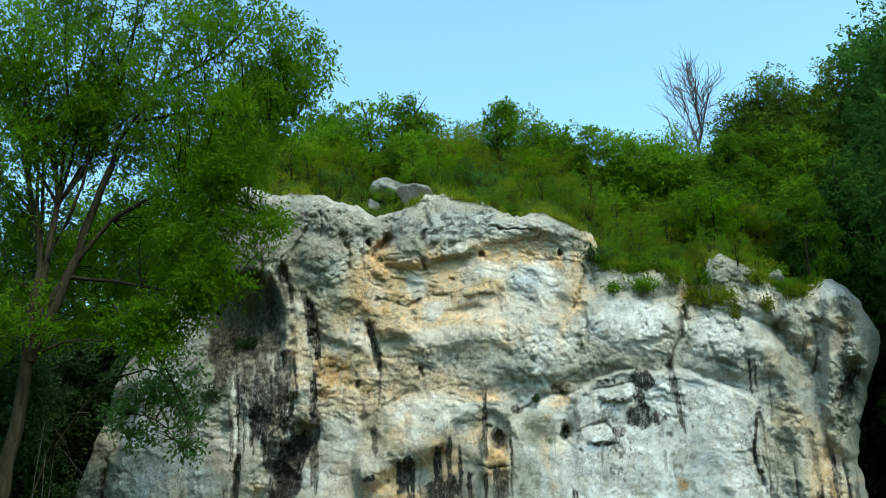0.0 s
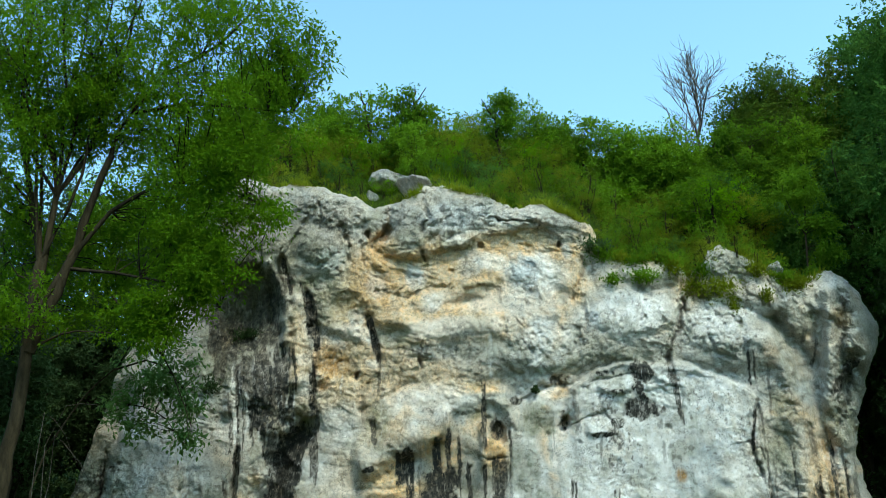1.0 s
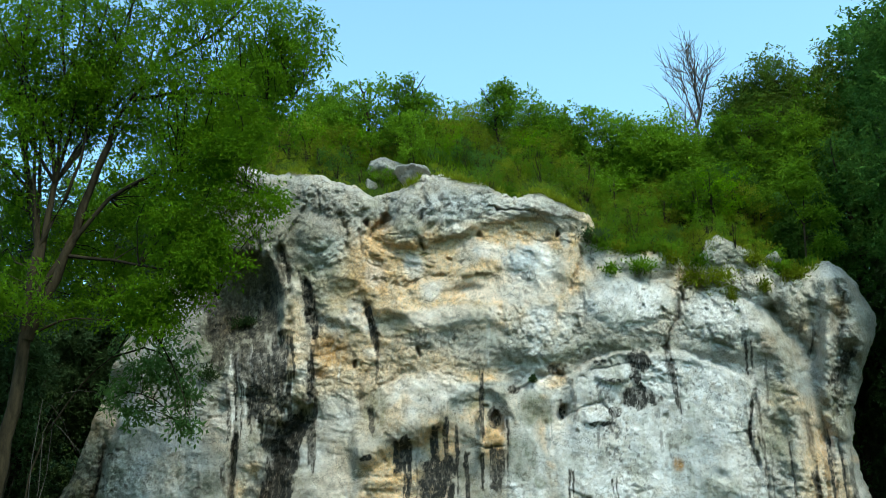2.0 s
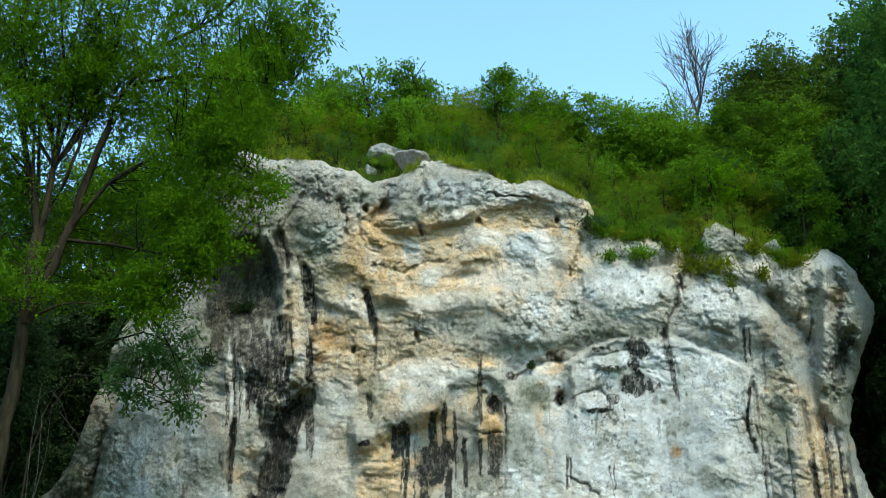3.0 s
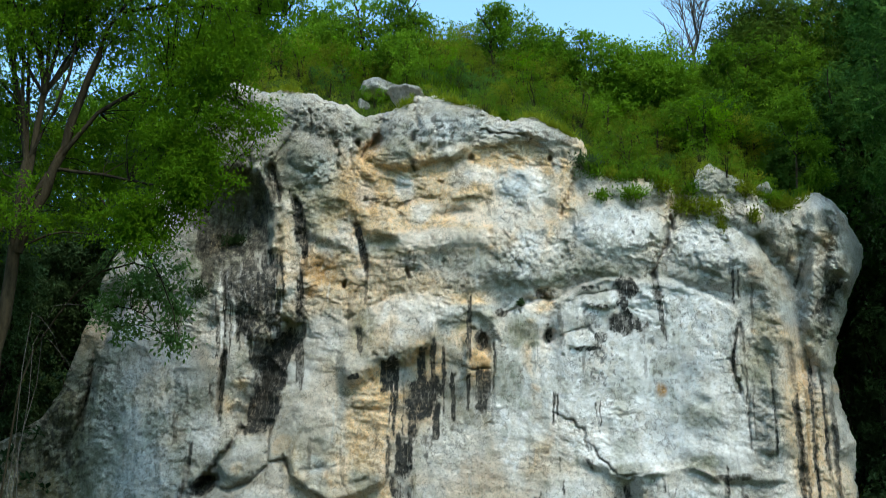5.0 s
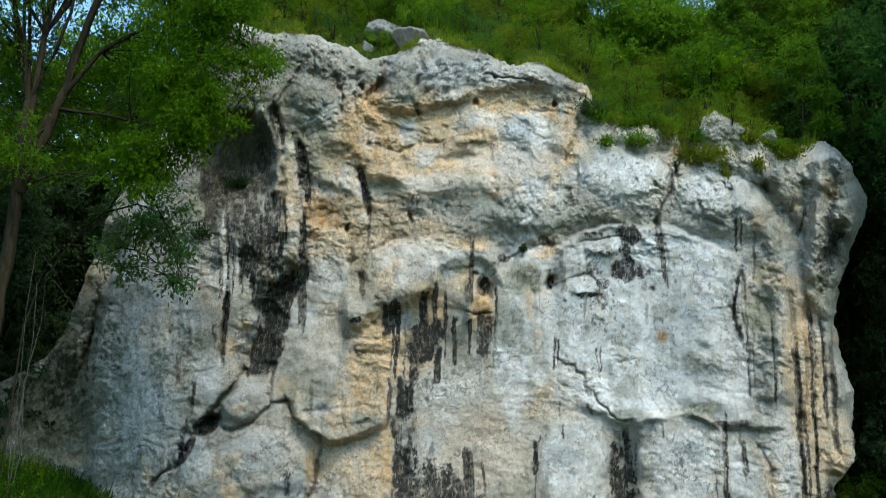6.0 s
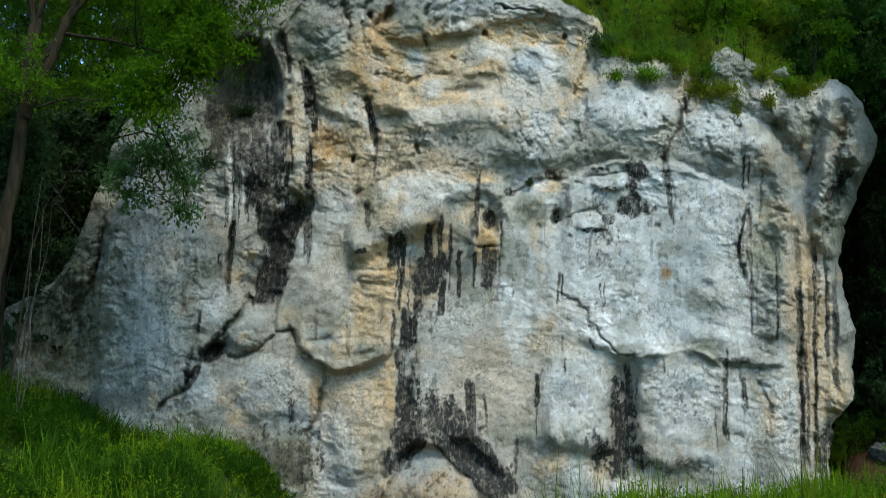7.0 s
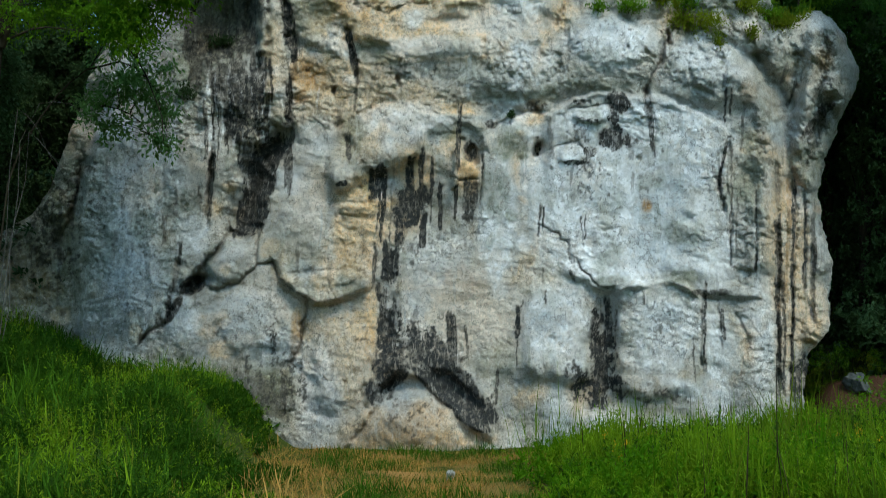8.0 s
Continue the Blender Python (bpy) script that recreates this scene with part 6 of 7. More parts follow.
def wood_tree(seed, top, y, rx, mat, count, label="", leaf=0.135, low=0.0, per=10, spray=10, size=0.6, group="trees of the wood", foot=None):
    """A tree whose tip stands in line with top, a place of the cliff's plane, at depth y."""
    tip = at_view(top, y)
    rng = np.random.default_rng(seed)
    base = on_ground(tip[0] + rng.uniform(-0.3, 0.3), y)
    height = tip[2] - base[2]
    if foot is not None:
        low = max(0.0, (at_view((0, foot), y)[2] - base[2]) / height)
    stems = [(bent(rng, base, tip - np.array([0, 0, 0.1 * height]), 8, 0.08), 0.02 + 0.011 * height, 0.02)]
    for k in range(6):
        a = stems[0][0][2 + k % 5]
        b = a + np.array([rng.uniform(-1, 1) * rx * 0.8, rng.uniform(-1, 1) * rx * 0.8, height * 0.18])
        stems.append((bent(rng, a, b, 5, 0.15), 0.012 + 0.003 * height, 0.01))
    mid = (base * (1 - low) + tip * (1 + low)) / 2
    lobes = crown_lobes(seed, mid - np.array([0, 0, 0.3 * size]), rx, rx, height * (1 - low) / 2, count, size)
    return woody("tree", seed, stems, lobes, (BARK, mat), 0.92 * leaf, int(1.5 * per), spray, 0.48, 0.2, label, "tree", group, twig=0.45, fine=0.012)


# the dark wood beside the crag, on the slope to both sides
wood_tree(21, (10.95, 17.4), 21.0, 1.15, LEAF_MID, 200, "tall dark green tree beside the crag", size=0.7, foot=5.0)
wood_tree(22, (10.54, 16.13), 25.0, 0.95, LEAF_MID, 190, "tall dark green tree on the wooded slope", size=0.6, foot=8.0)
wood_tree(23, (11.11, 15.27), 27.0, 1.6, LEAF_DARK, 190, "tall dark green tree on the wooded slope", size=0.9, foot=1.0)
wood_tree(26, (7.60, 14.55), 27.0, 1.0, LEAF_WARM, 150, "leafy tree with rusty tips on the hilltop", leaf=0.105, spray=12, size=0.42, foot=10.5)
wood_tree(27, (9.15, 14.6), 26.5, 0.90, LEAF_WARM, 140, "leafy green tree on the hilltop", leaf=0.105, spray=12, size=0.5, foot=9.5)
wood_tree(35, (8.06, 13.08), 25.8, 1.0, LEAF_BUSH, 90, "leafy green tree on the hilltop", leaf=0.105, spray=12, size=0.5, foot=9.3)
wood_tree(36, (8.94, 12.49), 25.0, 0.9, LEAF_MID, 150, "dark green tree at the cliff's corner", size=0.5, foot=6.5)
wood_tree(39, (6.67, 13.10), 26.0, 1.0, LEAF_BUSH, 80, "leafy green tree on the hilltop", leaf=0.105, spray=12, size=0.45, foot=10.5)
wood_tree(40, (9.36, 11.30), 26.0, 1.1, LEAF_MID, 130, "dark green tree at the cliff's corner", size=0.6, foot=1.0)
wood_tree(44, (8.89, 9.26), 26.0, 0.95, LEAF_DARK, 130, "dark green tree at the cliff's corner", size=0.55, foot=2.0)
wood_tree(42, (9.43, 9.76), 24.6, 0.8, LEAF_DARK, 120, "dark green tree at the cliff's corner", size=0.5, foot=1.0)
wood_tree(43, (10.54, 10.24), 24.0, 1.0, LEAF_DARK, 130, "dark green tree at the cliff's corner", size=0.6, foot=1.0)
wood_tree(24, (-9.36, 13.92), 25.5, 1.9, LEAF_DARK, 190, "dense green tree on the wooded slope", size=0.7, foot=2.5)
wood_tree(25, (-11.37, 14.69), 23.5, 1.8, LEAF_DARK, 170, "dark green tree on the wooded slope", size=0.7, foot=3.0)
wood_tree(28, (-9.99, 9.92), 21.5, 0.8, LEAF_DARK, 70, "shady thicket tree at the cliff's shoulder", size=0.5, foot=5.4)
wood_tree(29, (-6.38, 14.64), 26.5, 1.2, LEAF_BUSH, 110, "leafy green tree behind the cliff's shoulder", size=0.5, foot=9.0)
wood_tree(30, (-11.82, 10.59), 19.5, 1.6, LEAF_DARK, 80, "dark green tree on the bank", size=0.6, foot=4.5)
wood_tree(34, (-4.60, 15.63), 26.5, 1.1, LEAF_BUSH, 90, "leafy green tree behind the cliff's shoulder", size=0.45, foot=11.0)
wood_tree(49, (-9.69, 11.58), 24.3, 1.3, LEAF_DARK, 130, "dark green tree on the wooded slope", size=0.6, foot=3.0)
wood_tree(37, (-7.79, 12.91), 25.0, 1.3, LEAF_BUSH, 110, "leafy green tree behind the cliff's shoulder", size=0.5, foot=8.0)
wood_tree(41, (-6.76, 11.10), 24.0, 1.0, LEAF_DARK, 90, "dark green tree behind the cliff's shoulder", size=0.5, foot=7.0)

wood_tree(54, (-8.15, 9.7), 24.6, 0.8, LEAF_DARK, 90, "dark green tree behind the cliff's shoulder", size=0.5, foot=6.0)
wood_tree(55, (6.75, 13.95), 27.2, 0.85, LEAF_WARM, 100, "leafy green tree on the hilltop", leaf=0.105, spray=12, size=0.42, foot=10.8)
wood_tree(60, (8.45, 14.2), 26.9, 0.8, LEAF_BUSH, 90, "leafy green tree on the hilltop", leaf=0.105, spray=12, size=0.42, foot=10.0)
wood_tree(52, (9.75, 15.5), 26.0, 0.85, LEAF_MID, 130, "tall dark green tree on the wooded slope", size=0.5, foot=9.0)
wood_tree(53, (7.62, 11.1), 25.3, 0.6, LEAF_MID, 60, "dark green tree at the cliff's corner", size=0.4, foot=8.0)
wood_tree(51, (8.25, 10.7), 27.6, 0.95, LEAF_MID, 120, "dark green tree at the cliff's corner", size=0.55, foot=5.0)
wood_tree(50, (10.59, 13.43), 24.2, 1.0, LEAF_DARK, 100, "dark green tree at the cliff's corner", size=0.6, foot=5.0)

# the taller growth on the rim
wood_tree(46, (3.97, 13.00), 26.5, 0.9, LEAF_BUSH, 80, "leafy green tree on the hilltop", leaf=0.105, spray=12, size=0.42, foot=11.2)
wood_tree(47, (4.95, 12.85), 26.2, 0.9, LEAF_BUSH, 80, "leafy green tree on the hilltop", leaf=0.105, spray=12, size=0.42, foot=11.0)
wood_tree(48, (2.40, 12.95), 26.8, 0.8, LEAF_BUSH, 60, "leafy green tree on the hilltop", leaf=0.105, spray=12, size=0.36, foot=11.4)
wood_tree(31, (-2.11, 14.57), 25.8, 0.75, LEAF_BUSH, 34, "broad-leaved green tree on the rim of the crag", 0.12, size=0.4, group="trees of the rim")
wood_tree(32, (-0.81, 14.59), 25.6, 0.62, LEAF_BUSH, 30, "broad-leaved green tree on the rim of the crag", 0.12, size=0.36, group="trees of the rim")
wood_tree(33, (1.15, 14.15), 25.6, 0.62, LEAF_BUSH, 20, "thin young tree on the rim of the crag", 0.10, 0.4, size=0.26, group="trees of the rim", spray=12)
wood_tree(38, (-3.01, 14.32), 26.0, 0.7, LEAF_BUSH, 30, "broad-leaved green tree on the rim of the crag", 0.12, size=0.4, group="trees of the rim")


def bare_branches():
    """Dry leafless shoots under the ash tree."""
    rng = np.random.default_rng(12)
    y = 18.2
    foot = at_view((-9.35, 5.00), y)
    base = on_ground(foot[0], y)
    root = new("bare_shoots")
    root.location = base
    for tip, mid in (((-8.34, 5.81), (-9.14, 6.95)), ((-7.59, 6.40), (-8.68, 7.06)), ((-8.07, 5.44), (-8.88, 6.44))):
        a, b = at_view(mid, y + rng.uniform(-0.3, 0.3)), at_view(tip, y + rng.uniform(-0.3, 0.3))
        v, q = tube(np.concatenate([bent(rng, base, a, 5, 0.2), bent(rng, a, b, 6, 0.2, 0.1)[1:]]), np.linspace(0.008, 0.003, 10), 4)
        part("branch", array_mesh("branch", v - base, q, DEADWOOD, True), DEADWOOD, root)
    tagged(root, "dry leafless grey shoots beneath the ash tree", "branches")


bare_branches()


def rim_sapling():
    """A thin young tree rooted among the rocks at the corner of the rim."""
    y = 23.5
    stems = [([at_view(c, y) for c in ((7.70, 8.75), (7.78, 9.85), (7.86, 10.40), (7.95, 11.05))], 0.030, 0.012),
             ([at_view(c, y) for c in ((7.80, 10.00), (7.62, 10.45), (7.50, 10.95))], 0.016, 0.006),
             ([at_view(c, y) for c in ((7.82, 10.10), (8.10, 10.35), (8.35, 10.40))], 0.014, 0.006)]
    lobes = crown_lobes(56, at_view((7.75, 11.05), y), 0.65, 0.4, 0.40, 20, 0.22)
    lobes += crown_lobes(57, at_view((8.15, 10.25), y), 0.45, 0.3, 0.25, 12, 0.20)
    lobes += crown_lobes(58, at_view((8.25, 9.60), y), 0.35, 0.3, 0.25, 9, 0.18)
    woody("young_tree", 59, stems, lobes, (BARK, LEAF_BUSH), 0.10, 12, 11, 0.45, 0.3,
          "thin young tree rooted in the rocks of the rim", "tree", twig=0.28, fine=0.008)


rim_sapling()


def bush_shape(seed, mat, leaf, label, height=1.5, wide=1.0, lobes=13, spray=9, per=10, slim=0.5, low=0.5, group="bushes of the rim"):
    rng = np.random.default_rng(seed)
    cl = crown_lobes(seed, (0, 0, height * low), wide, wide * 0.9, height * 0.45, lobes, 0.40 * wide)
    stems = [(bent(rng, (0, 0, -0.1), (rng.uniform(-0.3, 0.3), rng.uniform(-0.3, 0.3), height * 0.7), 5, 0.15), 0.03, 0.01) for _ in range(3)]
    return woody("bush", seed, stems, cl, (BARK, mat), 0.92 * leaf, int(1.25 * per), spray, slim, 0.1, label, "bush", group, twig=0.26, fine=0.008, sides=3)


def thicket(seed, x0, x1, y0, y1, count, label):
    """Shady undergrowth that closes the wood beside the crag."""
    rng = np.random.default_rng(seed)
    first = None
    for k in range(count):
        x, y = rng.uniform(x0, x1), rng.uniform(y0, y1)
        m = Matrix.Translation(on_ground(x, y)) @ Matrix.Rotation(rng.uniform(0, 6.28), 4, 'Z')
        if first is None:
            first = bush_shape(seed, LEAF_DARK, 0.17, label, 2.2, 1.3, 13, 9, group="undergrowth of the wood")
            first.matrix_basis = m
        else:
            s = rng.uniform(0.8, 1.3)
            copy_thing(first, m).scale = (s, s, s)


thicket(301, 10.2, 14.0, 24.6, 29.0, 14, "dark green undergrowth on the shaded slope")
thicket(307, 9.3, 10.4, 24.6, 25.6, 6, "dark green undergrowth in the shade beside the crag")
thicket(303, 9.3, 13.0, 23.6, 26.0, 9, "dark green undergrowth at the foot of the slope")
thicket(304, 10.5, 17.0, 29.0, 35.0, 9, "dark green undergrowth high on the shaded slope")
thicket(305, -11.5, -8.8, 24.5, 27.5, 6, "dark green undergrowth behind the cliff's shoulder")
thicket(302, -13.5, -9.9, 23.4, 29.0, 17, "dark green undergrowth on the shaded slope")


thicket(306, -16.5, -10.5, 29.0, 36.0, 16, "dark green undergrowth high on the shaded slope")


def dead_tree():
    rng = np.random.default_rng(5)
    y = 28.0
    root = at_view((5.75, 12.72), y)
    base = on_ground(root[0], y)
    pieces = []

    def grow(a, way, length, r, level):
        n = 5
        b = a + way * length
        line = bent(rng, a, b, n, 0.16)
        pieces.append(tube(line, np.linspace(r, r * 0.5, n), 5 if level < 2 else 3))
        if level == 4:
            return
        for k in range((5, 4, 4, 3)[level]):
            f = rng.uniform(0.3, 1.0)
            p = line[int(f * (n - 1))]
            side = rng.normal(0, 1, 3) * np.array([1, 1, 0.2])
            w = way * 0.75 + side * (0.42 if level else 0.5) * np.array([1.2, 0.8, 1]) + np.array([0, 0, 0.2])
            grow(p, w / np.linalg.norm(w), length * rng.uniform(0.5, 0.78), max(r * 0.58, 0.0075), level + 1)

    tall = at_view((5.93, 15.02), y) - base
    grow(base, tall / np.linalg.norm(tall), float(np.linalg.norm(tall)) * 0.60, 0.055, 0)
    side = at_view((4.96, 14.30), y) - base
    grow(base + np.array([-0.1, 0, 0]), side / np.linalg.norm(side), float(np.linalg.norm(side)) * 0.70, 0.03, 1)
    v, q = joined(pieces)
    ob = part("dead_tree", array_mesh("dead_tree", v - base, q, DEADWOOD, True), DEADWOOD)
    ob.location = base
    tagged(ob, "leafless grey dead tree with fine bare twigs on the hilltop", "tree")


dead_tree()


def rim_bushes():
    kinds = [bush_shape(101, LEAF_BUSH, 0.095, "dense green bush on the grassy rim", lobes=11),
             bush_shape(102, LEAF_BUSH, 0.085, "tall leafy green bush on the rim", height=1.9),
             bush_shape(103, LEAF_OLIVE, 0.075, "low yellow-green shrub on the rim", height=1.1, lobes=10),
             bush_shape(104, LEAF_BUSH, 0.11, "broad-leaved green bush on the rim", height=1.7),
             bush_shape(105, LEAF_OLIVE, 0.08, "yellow-green shrub on the rim", height=1.3, lobes=10),
             bush_shape(106, LEAF_LIME, 0.095, "bright green bush on the rim", height=1.6),
             bush_shape(107, LEAF_OLIVE, 0.055, "fine-leaved olive shrub on the rim", height=1.2, lobes=14, spray=14, slim=0.35),
             bush_shape(108, LEAF_MID, 0.075, "dense dark green shrub on the rim", height=1.4, lobes=14, spray=12)]
    placed = set()
    rng = np.random.default_rng(7)

    def put(k, c, y, s, z=None):
        p = at_view(c, y)
        m = Matrix.Translation(on_ground(p[0], y) if z is None else (p[0], y, z)) @ Matrix.Rotation(rng.uniform(0, 6.28), 4, 'Z')
        if k in placed:
            b = copy_thing(kinds[k], m)
        else:
            b = kinds[k]
            b.matrix_basis = m
            placed.add(k)
        b.scale = (s, s, s * rng.uniform(0.85, 1.15))

    for x in np.arange(-6.3, 9.6, 0.56):
        for row, y in enumerate((23.55, 24.0, 24.55, 25.2, 26.0, 27.0)):
            xx = x + rng.uniform(-0.3, 0.3)
            if row == 0 and -2.4 < xx < -0.3:
                continue
            if row < 2:
                k, s = int(rng.choice((2, 4, 1, 0, 6, 6, 7))), rng.uniform(0.36, 0.66)
            elif xx < 3:
                k, s = int(rng.choice((2, 3, 0, 4, 5, 6, 6, 4))), rng.uniform(0.55, 0.95)
            else:
                k, s = int(rng.choice((0, 1, 3, 5, 4, 6, 7))), rng.uniform(0.6, 1.0)
            if row == 5 and 1.2 < xx < 6.5:
                k, s = int(rng.choice((1, 3))), rng.uniform(0.85, 1.1)
            put(k, (xx, 0), y + rng.uniform(-0.25, 0.25), s)
    for x in np.arange(3.0, 8.0, 0.30):
        put(int(rng.choice((2, 4, 0, 6))), (x + rng.uniform(-0.2, 0.2), 0), rng.uniform(23.5, 24.0), rng.uniform(0.28, 0.5))

    def put_edge(k, x, back, s, sink=0.0):
        """A small bush on the shelf just behind the edge of the crag."""
        y = face_depth((x, float(rim(x)) - 0.12)) + back
        put(k, (x, 0), y, s, at_view((x, float(rim(x)) - sink), y)[2] - 0.1)

    for x in np.arange(3.05, 7.4, 0.22):
        if not 5.55 < x < 6.1:
            put_edge(int(rng.choice((2, 0, 1, 0, 3))), x + rng.uniform(-0.1, 0.1), rng.uniform(-0.05, 0.35), rng.uniform(0.26, 0.46), rng.uniform(0, 0.22))
    for x in np.arange(-5.0, 3.0, 0.5):
        put_edge(int(rng.choice((2, 4))), x + rng.uniform(-0.2, 0.2), rng.uniform(0.5, 0.9), rng.uniform(0.18, 0.3))
    put_edge(0, 0.85, 0.15, 0.38, 0.05)
    put_edge(0, 3.15, 0.0, 0.34, 0.1)
    for x in np.arange(6.05, 6.9, 0.085):
        put(int(rng.choice((2, 4, 0))), (x, 0), 24.1 + 0.7 * (x - 6.0), rng.uniform(0.30, 0.42), rng.uniform(10.25, 10.75))
    for x in np.arange(6.2, 7.4, 0.17):
        put(int(rng.choice((0, 4, 2, 1))), (x, 0), rng.uniform(24.55, 25.3), rng.uniform(0.45, 0.65))
    for _ in range(34):
        put(int(rng.choice((0, 1, 3, 5, 0))), (rng.uniform(5.0, 8.2), 0), rng.uniform(24.9, 26.2), rng.uniform(0.5, 0.8))
    for x in np.arange(-0.6, 3.2, 0.38):
        put(int(rng.choice((0, 1, 3, 4))), (x + rng.uniform(-0.1, 0.1), 0), rng.uniform(27.0, 28.2), rng.uniform(0.6, 0.85))
    put(5, (6.23, 11.08), 23.7, 0.95)
    put(5, (5.85, 11.54), 24.2, 0.9)
    put(0, (3.96, 10.39), 23.7, 0.8)
    put(4, (1.29, 11.56), 23.7, 0.6)
    put(2, (-3.02, 12.58), 23.7, 0.8)
    put(5, (8.98, 1.07), 21.0, 0.62)
    put(0, (9.15, 1.54), 21.6, 0.62)
    put(0, (9.75, 1.54), 21.5, 0.95)


rim_bushes()


def ledge_plant(c, wide, tall, mat, seed, label, name="ledge_plant"):
    """A tuft rooted in a ledge of the face."""
    rng = np.random.default_rng(seed)
    depth = face_depth(c) - 0.06
    n = int(420 * wide / 0.3)
    at = at_view(c, depth) + rng.normal(0, 1, (n, 3)) * np.array([wide * 0.36, 0.10, tall * 0.26])
    way = rng.normal(0, 0.6, (n, 3)) + np.array([0, -0.5, 0.5])
    base = at_view(c, depth) - np.array([0, 0, 0.1])
    root = new(name)
    root.location = base
    v, q = leaves(rng, at, way, 0.08, 0.4, 0.1)
    part("crown", array_mesh("crown", v - base, q, mat), mat, root)
    v, q = joined([tube(bent(rng, base + np.array([0, 0.35, 0]), p, 4, 0.2), np.linspace(0.008, 0.004, 4), 3) for p in at[:8]])
    part("stem", array_mesh("stem", v - base, q, BARK, True), BARK, root)
    tagged(root, label, "plant", "plants on the ledges")


ledge_plant((3.37, 9.18), 0.24, 0.28, LEAF_BUSH, 61, "small green tuft in a crack of the rock")
ledge_plant((4.10, 9.23), 0.38, 0.30, LEAF_BUSH, 62, "dark green tuft on a ledge of the rock")
ledge_plant((5.71, 8.86), 0.55, 0.45, LEAF_OLIVE, 63, "yellow-green herb cushion on a ledge of the rock")
ledge_plant((5.95, 8.39), 0.16, 0.5, LEAF_OLIVE, 64, "dry hanging tuft below the ledge")
ledge_plant((3.09, 10.01), 0.40, 0.30, LEAF_DARK, 65, "dark green bushy tuft at the rim")
ledge_plant((1.20, 11.21), 0.40, 0.40, LEAF_BUSH, 66, "rounded green tuft hanging over the rim")
ledge_plant((5.04, 9.44), 0.25, 0.6, LEAF_OLIVE, 67, "olive tuft in the gully of the rim")
ledge_plant((6.62, 9.47), 0.55, 0.4, LEAF_OLIVE, 68, "yellow-green herb cushion at the rim")
ledge_plant((7.39, 8.89), 0.30, 0.4, LEAF_OLIVE, 69, "yellow-green tuft at the rim")
ledge_plant((4.28, 9.89), 0.9, 0.4, LEAF_OLIVE, 70, "olive green herbs spilling over the rim")
for k, (c, wide, tall, mat) in enumerate((((3.25, 9.75), 0.35, 0.30, LEAF_BUSH), ((3.59, 9.68), 0.30, 0.34, LEAF_OLIVE), ((3.96, 9.60), 0.36, 0.36, LEAF_BUSH),
                                          ((4.37, 9.63), 0.34, 0.30, LEAF_MID), ((4.76, 9.52), 0.36, 0.40, LEAF_BUSH), ((5.15, 9.63), 0.24, 0.5, LEAF_OLIVE),
                                          ((6.29, 9.67), 0.34, 0.30, LEAF_OLIVE), ((6.89, 9.22), 0.40, 0.34, LEAF_BUSH), ((7.20, 8.83), 0.26, 0.40, LEAF_OLIVE), ((7.77, 9.06), 0.24, 0.34, LEAF_BUSH))):
    ledge_plant(c, wide, tall, mat, 80 + k, "leafy green tuft spilling over the edge of the crag")
for k, (c, wide, tall, mat) in enumerate((((5.18, 8.91), 0.40, 0.45, LEAF_OLIVE), ((5.39, 9.30), 0.30, 0.30, LEAF_BUSH), ((6.54, 9.24), 0.40, 0.28, LEAF_OLIVE), ((7.07, 9.01), 0.45, 0.30, LEAF_BUSH), ((7.41, 8.79), 0.30, 0.35, LEAF_OLIVE),
                                          ((4.32, 9.62), 0.60, 0.26, LEAF_OLIVE), ((3.70, 9.74), 0.50, 0.28, LEAF_BUSH), ((4.74, 9.40), 0.30, 0.40, LEAF_OLIVE), ((6.70, 8.63), 0.20, 0.30, LEAF_OLIVE), ((6.22, 9.66), 0.25, 0.20, LEAF_OLIVE))):
    ledge_plant(c, wide, tall, mat, 130 + k, "herbs and grass rooted between the rocks of the rim")
ledge_plant((1.47, 6.79), 0.10, 0.12, LEAF_DARK, 71, "tiny green tuft in a crack of the rock")
ledge_plant((-5.53, 7.30), 0.30, 0.35, LEAF_DARK, 72, "dark mossy tuft in the shaded recess")
ledge_plant((-4.75, 8.40), 0.45, 0.22, LEAF_DARK, 73, "dark mossy tuft in the shaded recess")


def rim_turf():
    """Short turf along the edge of the crag, hanging over it in places."""
    rng = np.random.default_rng(88)
    x = rng.uniform(-6.2, 8.0, 16000)
    thick = smooth(-0.25, 0.25, fbm(x * 1.3, x * 0 + 2.0, 4, 0.6, seed=19) + 0.25 * smooth(2.8, 3.3, x))
    x = x[rng.uniform(0, 1, len(x)) < thick]
    x = x[(x < 5.5) | (x > 6.15) | (rng.uniform(0, 1, len(x)) < 0.5)]
    back = rng.uniform(0.0, 0.45, len(x)) ** 1.3
    depth = np.array([face_depth((a, float(rim(a)) - 0.10)) for a in x]) + back + 0.03
    top = rim(x) - 0.05 - 0.08 * smooth(2.8, 3.3, x) * rng.uniform(0, 1.5, len(x))
    at = np.stack([x * depth / FACE, depth, EYE[2] + (top - EYE[2]) * depth / FACE], 1)
    way = rng.normal(0, 0.5, (len(x), 3)) + np.array([0, -0.45, 0.7])
    v, q = leaves(rng, at, way, 0.10 + 0.14 * rng.uniform(0, 1, len(x)), 0.10, 0.1)
    ob = part("rim_turf", array_mesh("rim_turf", v, q, LEAF_OLIVE), LEAF_OLIVE)
    tagged(ob, "yellowish turf along the edge of the crag", "grass", kind="stuff")


rim_turf()


